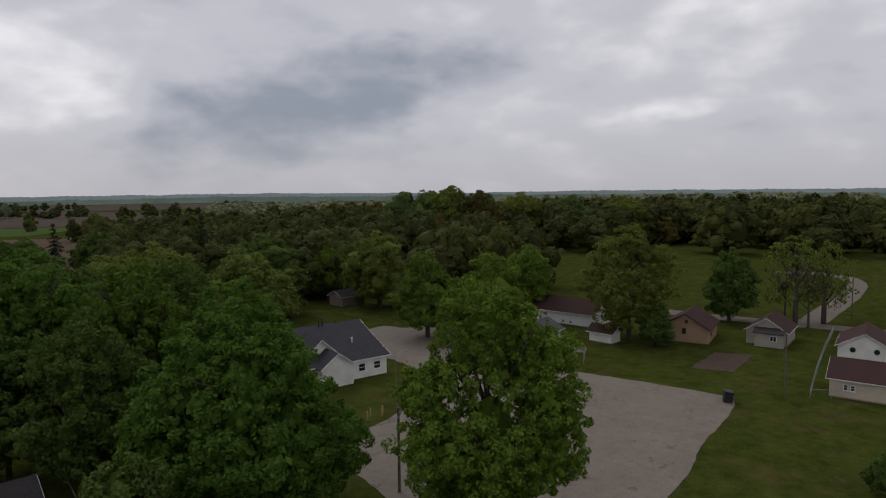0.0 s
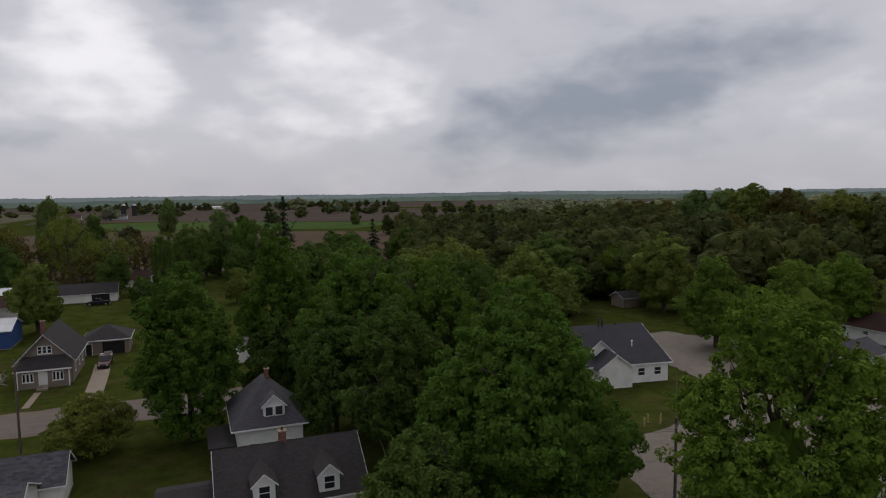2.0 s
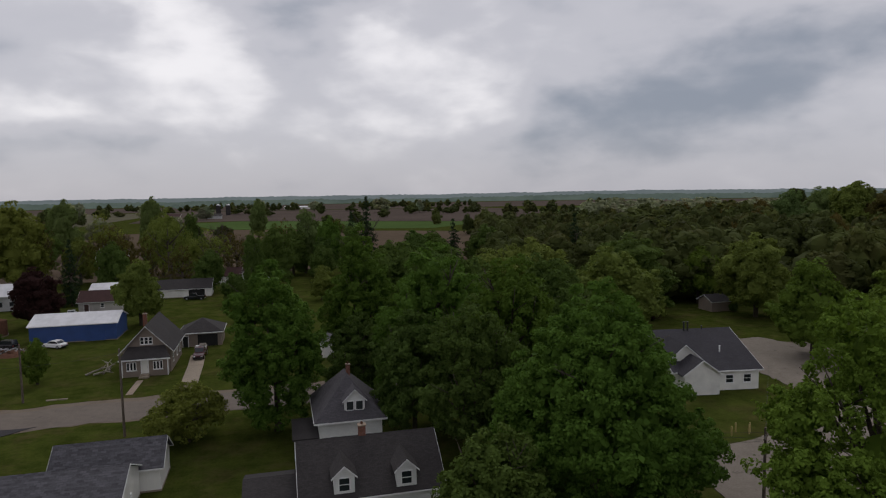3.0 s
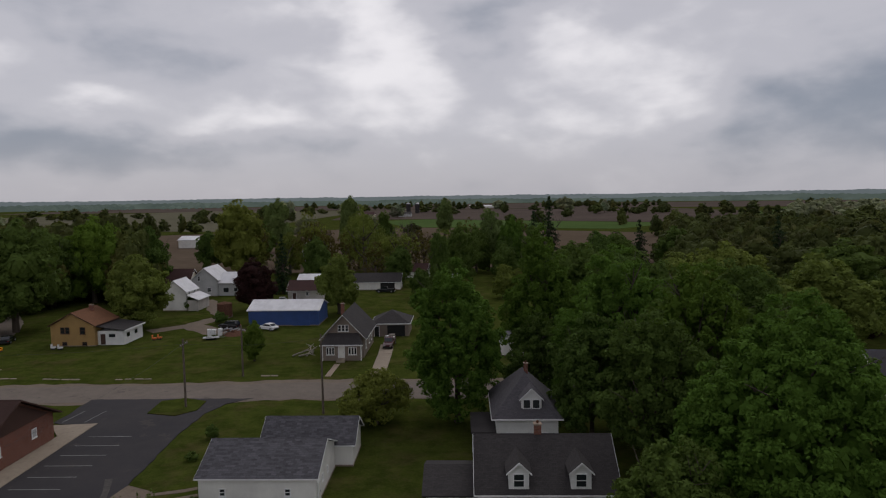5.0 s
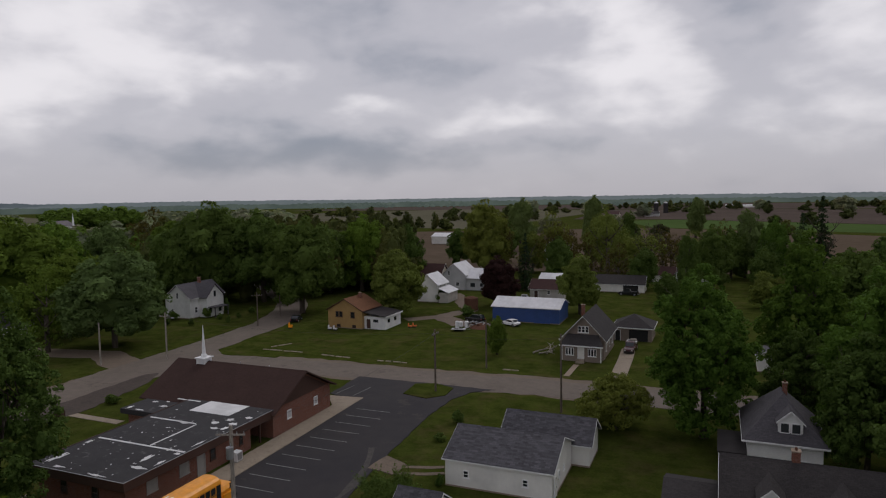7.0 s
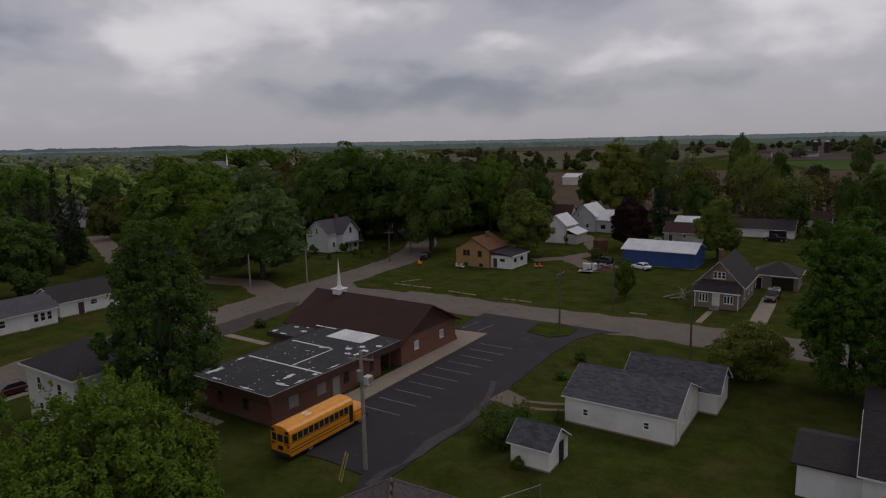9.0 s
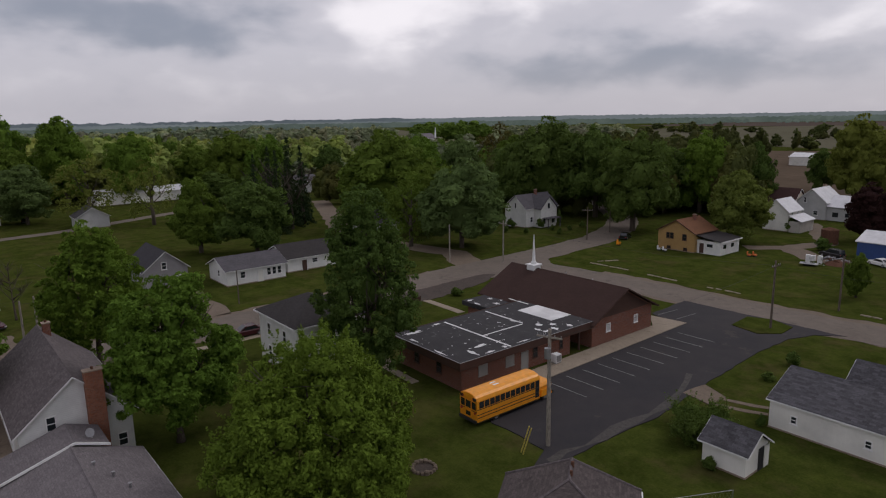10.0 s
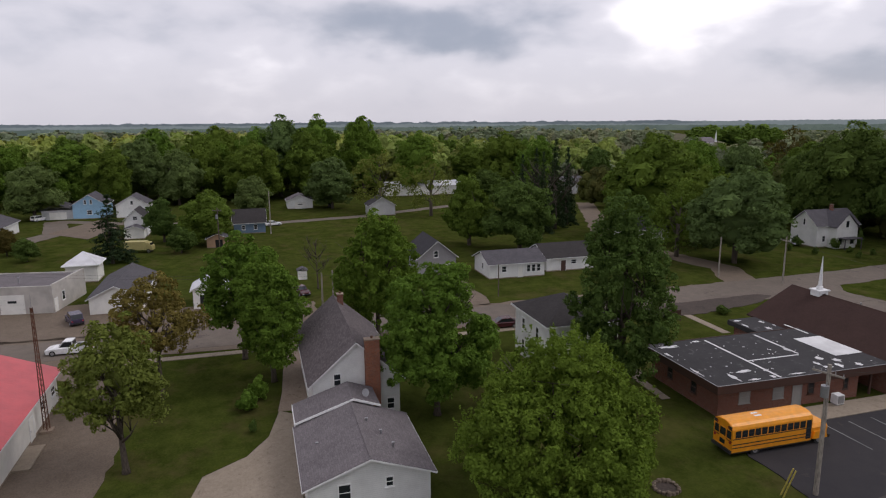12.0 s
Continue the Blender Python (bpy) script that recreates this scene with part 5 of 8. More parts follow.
def add_door(t, w, d, side, u, ww, hh, mat=None, off=0.0, z=0.0, trim=None):
    b = B()
    for u0, u1, z0, z1 in ((u - ww / 2 - 0.1, u - ww / 2, z, z + hh + 0.1), (u + ww / 2, u + ww / 2 + 0.1, z, z + hh + 0.1), (u - ww / 2, u + ww / 2, z + hh, z + hh + 0.1)):
        b.box(*face_box(w, d, side, u0, u1, z0, z1, off - 0.02, off + 0.06))
    frame_ob = part("door_frame", b, trim or TRIM, t)
    bd = B().box(*face_box(w, d, side, u - ww / 2, u + ww / 2, z + 0.02, z + hh, off - 0.02, off + 0.025))
    for k in range(2):
        bd.box(*face_box(w, d, side, u - ww * 0.36, u + ww * 0.36, z + 0.15 + k * hh * 0.48, z + hh * (0.42 + 0.48 * k), off + 0.025, off + 0.04))
    door = part("door", bd, mat or WHITEP, t)
    part("handle", B().box(*face_box(w, d, side, u + ww * 0.38, u + ww * 0.44, z + hh * 0.45, z + hh * 0.52, off + 0.03, off + 0.08)), STEEL, door)
    return frame_ob


def add_overhead_door(t, w, d, side, u, ww, hh, mat=None, off=0.0):
    b = B()
    n = 4
    for k in range(n):
        b.box(*face_box(w, d, side, u - ww / 2, u + ww / 2, hh * k / n + 0.012, hh * (k + 1) / n - 0.012, off - 0.02, off + 0.04))
    dr = part("overhead_door", b, mat or WHITEP, t)
    part("window_row", B().box(*face_box(w, d, side, u - ww * 0.18, u + ww * 0.18, hh * 0.58, hh * 0.7, off + 0.041, off + 0.05)), GLASS, dr)
    return dr


def add_opening(t, w, d, side, u0, u1, z1, off=0.0):
    """An open bay: near-black panel on the wall, painted for the shade inside."""
    return part("open_bay_panel", B().box(*face_box(w, d, side, u0, u1, 0.02, z1, off - 0.02, off + 0.015)), DARKIN, t, "black panel painted for an open bay's shade")


def shell(t, w, d, eave, ridge, axis, wall, gable=True):
    """Four walls with thickness; the two ends rise to the ridge."""
    k = 0.22
    if axis == "x":
        for s in (-1, 1):
            part("wall", B().box(-w / 2, w / 2, min(s * d / 2, s * (d / 2 - k)), max(s * d / 2, s * (d / 2 - k)), -0.1, eave), wall, t)
            y = d / 2 - k - 0.003
            poly = [(s * (w / 2) - 0.003 * s, -y, -0.1), (s * (w / 2) - 0.003 * s, y, -0.1), (s * (w / 2) - 0.003 * s, y, eave)]
            poly += [(s * (w / 2) - 0.003 * s, 0, ridge - 0.05)] if gable else []
            poly += [(s * (w / 2) - 0.003 * s, -y, eave)]
            part("wall", B().prism(poly, (-s * k, 0, 0)), wall, t)
    else:
        for s in (-1, 1):
            part("wall", B().box(min(s * w / 2, s * (w / 2 - k)), max(s * w / 2, s * (w / 2 - k)), -d / 2, d / 2, -0.1, eave), wall, t)
            x = w / 2 - k - 0.003
            poly = [(-x, s * (d / 2) - 0.003 * s, -0.1), (x, s * (d / 2) - 0.003 * s, -0.1), (x, s * (d / 2) - 0.003 * s, eave)]
            poly += [(0, s * (d / 2) - 0.003 * s, ridge - 0.05)] if gable else []
            poly += [(-x, s * (d / 2) - 0.003 * s, eave)]
            part("wall", B().prism(poly, (0, -s * k, 0)), wall, t)


def gable_roof(t, w, d, eave, ridge, axis, mat, over=0.4, thick=0.12, trim=None, x0=0.0, y0=0.0):
    """Two roof slopes with overhang and thickness, a ridge cap, fascia and rake boards."""
    trim = trim or TRIM
    half, length = (d / 2, w / 2 + over) if axis == "x" else (w / 2, d / 2 + over)
    slope = (ridge - eave) / half
    lo_h, lo_z = half + over, eave - slope * over

    def pt(l, h, z):
        return (x0 + l, y0 + h, z) if axis == "x" else (x0 + h, y0 + l, z)

    roof = None
    for s in (-1, 1):
        poly = [pt(-length, s * lo_h, lo_z), pt(length, s * lo_h, lo_z), pt(length, s * 0.001, ridge), pt(-length, s * 0.001, ridge)]
        r = part("roof", B().prism(poly, (0, 0, thick)), mat, t)
        roof = roof or r
        part("fascia", B().prism([pt(-length, s * (lo_h + 0.002), lo_z - 0.05), pt(length, s * (lo_h + 0.002), lo_z - 0.05), pt(length, s * (lo_h + 0.002), lo_z + thick - 0.05), pt(-length, s * (lo_h + 0.002), lo_z + thick - 0.05)], pt(0, s * 0.04, 0) if not (x0 or y0) else ((0, s * 0.04, 0) if axis == "x" else (s * 0.04, 0, 0))), trim, t)
        for e in (-1, 1):
            q = [pt(e * (length + 0.002), s * lo_h, lo_z - 0.05), pt(e * (length + 0.002), s * 0.004, ridge - 0.05), pt(e * (length + 0.002), s * 0.004, ridge + thick - 0.05), pt(e * (length + 0.002), s * lo_h, lo_z + thick - 0.05)]
            part("rake_board", B().prism(q, (e * 0.04, 0, 0) if axis == "x" else (0, e * 0.04, 0)), trim, t)
    cap = [pt(-length, -0.14, ridge + thick - 0.14 * slope + 0.012), pt(-length, 0, ridge + thick + 0.03), pt(-length, 0.14, ridge + thick - 0.14 * slope + 0.012)]
    part("ridge_cap", B().prism(cap, (2 * length, 0, 0) if axis == "x" else (0, 2 * length, 0)), mat, t)
    return roof


def hip_roof(t, w, d, eave, ridge, mat, over=0.45, trim=None, run=None):
    """A hipped roof: four slopes on a closed soffit, with a fascia round it."""
    a, c = w / 2 + over, d / 2 + over
    run = min(a, c) if run is None else run
    b = B()
    base = [(-a, -c, eave), (a, -c, eave), (a, c, eave), (-a, c, eave)]
    if a >= c:
        top = [(-(a - run), 0, ridge), (a - run, 0, ridge)]
        faces = [(0, 1, 5, 4), (1, 2, 5), (2, 3, 4, 5), (3, 0, 4), (3, 2, 1, 0)]
    else:
        top = [(0, -(c - run), ridge), (0, c - run, ridge)]
        faces = [(0, 1, 4), (1, 2, 5, 4), (2, 3, 5), (3, 0, 4, 5), (3, 2, 1, 0)]
    if (top[0][0], top[0][1]) == (top[1][0], top[1][1]):
        top[1] = (top[1][0] + 0.05, top[1][1], ridge)
    roof = part("roof", b.add(base + top, faces), mat, t)
    f = B()
    f.box(-a - 0.03, a + 0.03, -c - 0.03, -c, eave - 0.16, eave + 0.02).box(-a - 0.03, a + 0.03, c, c + 0.03, eave - 0.16, eave + 0.02)
    f.box(-a - 0.03, -a, -c, c, eave - 0.16, eave + 0.02).box(a, a + 0.03, -c, c, eave - 0.16, eave + 0.02)
    part("fascia", f, trim or TRIM, t)
    return roof


def house(name, label, x0, x1, y0, y1, eave, ridge, axis="x", wall=None, roof=None, style="gable", over=0.4, rot=0.0, wins=(), doors=(), bays=(), overhead=(), trim=None, category="house", group=""):
    """A building on a rectangular plan, turned about its middle. wins: (side, along, sill, width, height)."""
    w, d = x1 - x0, y1 - y0
    t = thing(name, label, category, (x0 + x1) / 2, (y0 + y1) / 2, rot, group)
    shell(t, w, d, eave, ridge, axis, wall or WHITE, style == "gable")
    if style == "gable":
        gable_roof(t, w, d, eave, ridge, axis, roof or ROOFG, over, trim=trim)
    else:
        hip_roof(t, w, d, eave, ridge, roof or ROOFG, over, trim=trim)
    part("foundation", B().box(-w / 2 - 0.04, w / 2 + 0.04, -d / 2 - 0.04, d / 2 + 0.04, -0.2, 0.16), OLDCONC, t)
    for s, u, z, ww, hh in wins:
        add_window(t, w, d, s, u, z, ww, hh, trim)
    for s, u, ww, hh, m in doors:
        add_door(t, w, d, s, u, ww, hh, m, off=0.045)
    for s, u0, u1, z1 in bays:
        add_opening(t, w, d, s, u0, u1, z1, 0.045)
    for s, u, ww, hh, m in overhead:
        add_overhead_door(t, w, d, s, u, ww, hh, m, 0.045)
    t["w"], t["d"] = w, d
    return t


def chimney(t, x, y, z0, z1, s=0.6, mat=None, s2=None):
    s2 = s2 or s
    c = part("chimney", B().box(x - s / 2, x + s / 2, y - s2 / 2, y + s2 / 2, z0, z1), mat or BRICK, t)
    part("cap", B().box(x - s / 2 - 0.06, x + s / 2 + 0.06, y - s2 / 2 - 0.06, y + s2 / 2 + 0.06, z1, z1 + 0.1), OLDCONC, c)
    part("flue", B().disc((x, y, z1 + 0.2), (0, 0, 1), 0.11, 0.22, 10), RUST, c)
    return c


def vent_pipe(t, x, y, z0, z1, r=0.06, mat=None):
    return part("vent_pipe", B().tube([(x, y, z0), (x, y, z1)], [r, r], 8).disc((x, y, z1 + 0.03), (0, 0, 1), r * 1.5, 0.06, 8), mat or STEEL, t)


def front_dormer(t, x, yf, depth, z0, w, hwall, hpeak, roofmat, win=True):
    """A gabled dormer that looks to -y: cheeks, front wall, small roof and window."""
    b = B().prism([(x - w / 2, yf, z0), (x + w / 2, yf, z0), (x + w / 2, yf, z0 + hwall), (x, yf, z0 + hpeak), (x - w / 2, yf, z0 + hwall)], (0, depth, 0))
    dm = part("dormer", b, WHITE, t)
    o = 0.22
    sl = (hpeak - hwall) / (w / 2)
    r = B()
    for s in (-1, 1):
        r.prism([(x + s * (w / 2 + o), yf - 0.25, z0 + hwall - sl * o), (x + s * 0.001, yf - 0.25, z0 + hpeak), (x + s * 0.001, yf + depth, z0 + hpeak), (x + s * (w / 2 + o), yf + depth, z0 + hwall - sl * o)], (0, 0, 0.1))
    part("dormer_roof", r, roofmat, dm)
    tr = B()
    for s in (-1, 1):
        tr.prism([(x + s * (w / 2 + o), yf - 0.255, z0 + hwall - sl * o - 0.06), (x + s * 0.003, yf - 0.255, z0 + hpeak - 0.06), (x + s * 0.003, yf - 0.255, z0 + hpeak + 0.09), (x + s * (w / 2 + o), yf - 0.255, z0 + hwall - sl * o + 0.09)], (0, -0.03, 0))
    part("dormer_trim", tr, TRIM, dm)
    if win:
        ww, hh = w * 0.48, hwall * 0.78
        fr = B()
        zz = z0 + 0.15
        fr.box(x - ww / 2 - 0.09, x - ww / 2, yf - 0.05, yf, zz, zz + hh).box(x + ww / 2, x + ww / 2 + 0.09, yf - 0.05, yf, zz, zz + hh)
        fr.box(x - ww / 2, x + ww / 2, yf - 0.05, yf, zz, zz + 0.08).box(x - ww / 2, x + ww / 2, yf - 0.05, yf, zz + hh - 0.08, zz + hh).box(x - ww / 2, x + ww / 2, yf - 0.045, yf, zz + hh / 2 - 0.03, zz + hh / 2 + 0.03)
        part("window_frame", fr, TRIM, dm)
        part("pane", B().box(x - ww / 2, x + ww / 2, yf - 0.02, yf + 0.01, zz + 0.05, zz + hh - 0.05), GLASS, dm)
    return dm


# the brick church
def brick_church():
    t = thing("church", "low red brick church with brown shingle roof and flat annex", "church", -58, 67.85)
    w, d, eave, ridge = 19.4, 12.3, 3.3, 6.45
    shell(t, w, d, eave, ridge, "x", BRICK)
    gable_roof(t, w, d, eave, ridge, "x", ROOFB, 0.7, trim=BROWNT)
    for u in (-3.0, 2.7):
        add_window(t, w, d, "E", u, 1.45, 0.85, 1.05, bars=False, pane=LGREY)
    part("gable_siding", B().prism([(w / 2 + 0.03, -5.3, 3.4), (w / 2 + 0.03, 5.3, 3.4), (w / 2 + 0.03, 0, 6.1)], (0.03, 0, 0)), BROWNT, t)
    # flat annex, south of the nave, with an entry recess at its north-east corner
    ax0, ax1, ay0, ay1, az = -1.9, 9.2, -26.6, -6.2, 2.95
    k = 0.25
    part("wall", B().box(ax0, ax1, ay0, ay0 + k, -0.1, az), BRICK, t)
    part("wall", B().box(ax0, ax0 + k, ay0 + k, ay1, -0.1, az), BRICK, t)
    part("wall", B().box(ax1 - k, ax1, ay0 + k, -9.6, -0.1, az), BRICK, t)
    part("wall", B().box(ax1 - 3.2, ax1 - k, -9.85, -9.6, -0.1, az), BRICK, t)
    part("wall", B().box(ax1 - 3.4, ax1 - 3.2, -9.6, ay1, -0.1, az), DARKIN, t, "near-black back wall of an entry recess")
    part("entry_post", B().box(ax1 - 0.25, ax1 - 0.05, -7.9, -7.7, 0, az), BROWNT, t)
    roof = part("flat_roof", B().box(ax0 - 0.7, ax1 + 0.7, ay0 - 0.7, ay1 + 0.25, az + 0.02, az + 0.5), TAR, t, "flat black tar roof with white patches")
    f = B()
    z0, z1 = az - 0.3, az + 0.56
    f.box(ax0 - 0.78, ax1 + 0.78, ay0 - 0.78, ay0 - 0.7, z0, z1).box(ax1 + 0.7, ax1 + 0.78, ay0 - 0.7, ay1 - 0.4, z0, z1).box(ax0 - 0.78, ax0 - 0.7, ay0 - 0.7, ay1 + 0.2, z0, z1)
    part("fascia", f, BROWNT, roof)
    part("drip_edge", B().box(ax0 - 0.8, ax1 + 0.8, ay0 - 0.8, ay0 - 0.72, z1, z1 + 0.03).box(ax1 + 0.72, ax1 + 0.8, ay0 - 0.72, ay1 - 0.4, z1, z1 + 0.03), STEEL, roof)
    part("low_roof", B().box(-9.0, ax0 - 0.8, -11.0, -6.2, az - 0.5, az + 0.1), TAR, t, "small flat tar roof")
    part("wall", B().box(-8.4, ax0, -10.4, -6.2, -0.1, az - 0.5), BRICK, t)
    zt = az + 0.5

    def blot(cx, cy, rx, ry, seed, zt=az + 0.5, top=0.012):
        rng = np.random.default_rng(seed)
        n = 14
        pts = []
        for i in range(n):
            a = 2 * math.pi * i / n
            r = rng.uniform(0.45, 1.2)
            pts.append((cx + 0.75 * rx * r * math.cos(a), cy + 0.75 * ry * r * math.sin(a), zt - 0.01))
        part("roof_patch", B().prism(pts, (0, 0, 0.01 + top)), COATING, roof, "white coating patch")

    part("roof_patch", B().box(0.5, 6.3, -9.7, -5.96, zt - 0.01, zt + 0.02), COATING, roof, "large white roof membrane")
    for y, xa, xb in ((-19.8, -2.0, 9.6), (-13.0, -2.0, 4.6), (-6.6, -4.2, -0.6)):
        part("seam", B().box(xa, xb, y - 0.13, y + 0.13, zt - 0.01, zt + 0.014), COATING, roof)
    part("seam", B().box(4.8, 5.0, -19.6, -13.2, zt - 0.01, zt + 0.013), COATING, roof)
    for i, (cx, cy, rx, ry) in enumerate(((-1.2, -25.2, 0.5, 1.9), (8.2, -24.2, 1.4, 0.35), (7.2, -22.2, 0.4, 1.2), (7.4, -10.6, 0.8, 0.5), (8.6, -11.6, 0.9, 0.45), (6.4, -12.0, 0.7, 0.5), (7.6, -13.4, 0.8, 0.35), (8.9, -9.4, 0.6, 0.5), (9.2, -20.4, 0.5, 0.4), (9.3, -22.6, 0.25, 1.0), (9.2, -17.5, 0.2, 1.2), (6.0, -26.8, 1.5, 0.2), (1.0, -26.6, 1.2, 0.25), (-1.9, -21.0, 0.3, 0.7), (8.7, -13.0, 0.5, 0.8), (3.2, -13.3, 0.6, 0.3))):
        blot(cx, cy, rx, ry, 40 + i)
    for i, (cx, cy, rx, ry) in enumerate(((-8.2, -10.2, 0.4, 0.8), (-6.4, -10.6, 1.1, 0.25), (-4.6, -8.6, 0.7, 0.5), (-3.4, -10.4, 0.5, 0.35), (-7.0, -7.6, 0.6, 0.4), (-5.4, -7.0, 0.4, 0.3))):
        blot(cx, cy, rx, ry, 80 + i, az + 0.1)
    rng = np.random.default_rng(5)
    for i in range(70):
        cx, cy, r = rng.uniform(ax0, ax1), rng.uniform(ay0, ay1 - 1), rng.uniform(0.04, 0.12)
        part("roof_spot", B().disc((cx, cy, zt), (0, 0, 1), r, 0.012, 7), COATING, roof)
    # annex windows and doors on the east wall
    W, D = 2 * ax1, 2 * 26.6
    for y, ww, pn in ((-23.6, 1.3, LGREYP), (-19.6, 1.3, LGREYP), (-15.6, 0.8, GLASS), (-11.2, 0.6, GLASS)):
        add_window(t, W, D, "E", y, 1.05, ww, 1.25, BROWNT if pn is GLASS else LGREYP, pane=pn)
    add_door(t, W, D, "E", -17.3, 0.95, 2.1, LGREYP, 0.0, trim=LGREYP)
    for x in (1.5, 5.5):
        add_window(t, W, D, "S", x, 1.0, 0.9, 1.3, BROWNT)
    # steeple on the ridge
    st = part("steeple", B().box(-6.6, -5.2, -0.7, 0.7, 5.7, 6.9).prism([(-6.75, -0.85, 6.9), (-5.05, -0.85, 6.9), (-5.05, 0.85, 6.9), (-6.75, 0.85, 6.9)], (0, 0, 0.14)), PLASTICW, t, "white steeple base")
    part("spire", B().tube([(-5.9, 0, 7.0), (-5.9, 0, 7.35), (-5.9, 0, 7.5), (-5.9, 0, 11.3)], [0.42, 0.38, 0.26, 0.03], 8), PLASTICW, st, "slender white spire")
    part("louvre", B().box(-5.19, -5.15, -0.3, 0.3, 6.0, 6.6), STEEL, st)
    for x, y in ((-2.0, 2.5), (3.0, 2.2)):
        vent_pipe(t, x, y, 5.0, 6.0)
    return t


brick_church()
_ac = thing("air_conditioner", "white boxed air conditioning unit against a brick wall", "air conditioner", -47.7, 54.6)
part("housing", B().box(-0.4, 0.4, -0.45, 0.45, 0.25, 1.2), PLASTICW, _ac)
part("grille", B().box(0.401, 0.43, -0.36, 0.36, 0.35, 1.1), STEEL, _ac)
part("stand", B().box(-0.36, 0.36, -0.42, 0.42, 0.1, 0.25), STEEL, _ac)

# white garage with two wings
_g = house("garage", "white painted garage with mottled grey shingle roof", -24.5, -13.9, 56.75, 65.4, 2.8, 4.65, "x", WHITEP, ROOFM, over=0.25, category="garage",
           wins=(("S", -3.15, 1.05, 0.6, 0.75), ("S", 2.75, 1.05, 0.6, 0.75), ("E", -1.6, 1.3, 0.5, 0.7), ("E", 0.6, 1.2, 0.45, 0.6)), doors=(("E", -3.3, 0.8, 1.95, WHITEP),))
_gw = house("shed", "white rear wing of a garage with grey shingle roof", -21.4, -12.1, 65.7, 71.0, 2.5, 4.3, "x", WHITEP, ROOFM, over=0.35, category="garage")
_sh = house("shed", "small white shed with grey shingle roof and open door", -25.1, -21.5, 46.7, 50.3, 2.15, 3.35, "x", WHITEP, ROOFM, over=0.3, category="shed", bays=(("E", 0.2, 1.0, 1.95),))
part("door", B().box(1.85, 1.9, 1.05, 1.85, 0.05, 1.95), WHITEP, _sh)


def low_hall():
    """Low building with a roof that is gabled at one end and hipped at the other; its ridge runs along y."""
    t = thing("low_hall", "low white building with weathered brown shingle roof", "building", -27.2, 33.1, 36)
    hw, ez, rz, run = 4.7, 2.6, 4.35, 2.7
    s1 = -run - hw
    part("wall", B().box(-hw + 0.4, -hw + 0.62, s1 + 0.4, -0.4, -0.1, ez), WHITE, t)
    part("wall", B().box(hw - 0.62, hw - 0.4, s1 + 0.4, -0.4, -0.1, ez), WHITE, t)
    part("wall", B().box(-hw + 0.63, hw - 0.63, s1 + 0.4, s1 + 0.62, -0.1, ez), WHITE, t)
    part("wall", B().prism([(-hw + 0.63, -0.62, -0.1), (hw - 0.63, -0.62, -0.1), (hw - 0.63, -0.62, ez + 0.1), (0, -0.62, rz - 0.1), (-hw + 0.63, -0.62, ez + 0.1)], (0, 0.2, 0)), WHITE, t)
    k = 0.12
    roof = part("roof", B().prism([(hw, 0, ez), (hw, s1, ez), (0, -run, rz), (0, 0, rz)], (0, 0, k)), ROOFH, t)
    part("roof", B().prism([(-hw, s1, ez), (-hw, 0, ez), (-0.001, 0, rz), (-0.001, -run, rz)], (0, 0, k)), ROOFH, t)
    part("roof", B().prism([(hw, s1 - 0.001, ez), (-hw, s1 - 0.001, ez), (0, -run - 0.001, rz)], (0, 0, k)), ROOFH, t)
    for q, e in (((0, 0.1, rz), (0, -run, rz)), ((0, -run, rz), (hw, s1, ez)), ((0, -run, rz), (-hw, s1, ez)), ((0, 0.02, rz), (hw, 0.02, ez)), ((0, 0.02, rz), (-hw, 0.02, ez))):
        b = B().tube([Vector(q) + Vector((0, 0, k)), Vector(e) + Vector((0, 0, k))], [0.11, 0.11], 6)
        part("ridge_cap", b, ROOFL, roof)
    part("gutter", B().tube([(hw + 0.05, 0, ez + 0.02), (hw + 0.05, s1, ez + 0.02)], [0.07, 0.07], 6), TRIM, t)
    add_window(t, 2 * (hw - 0.4), 2 * (hw - 0.4), "E", -3.0, 1.0, 1.0, 1.1)
    for y, r in ((-0.9, 0.12), (-2.1, 0.1)):
        part("vent_pipe", B().tube([(0.1, y, rz), (0.1, y, rz + 0.45)], [r, r], 8), RUST, t)
    return t


low_hall()



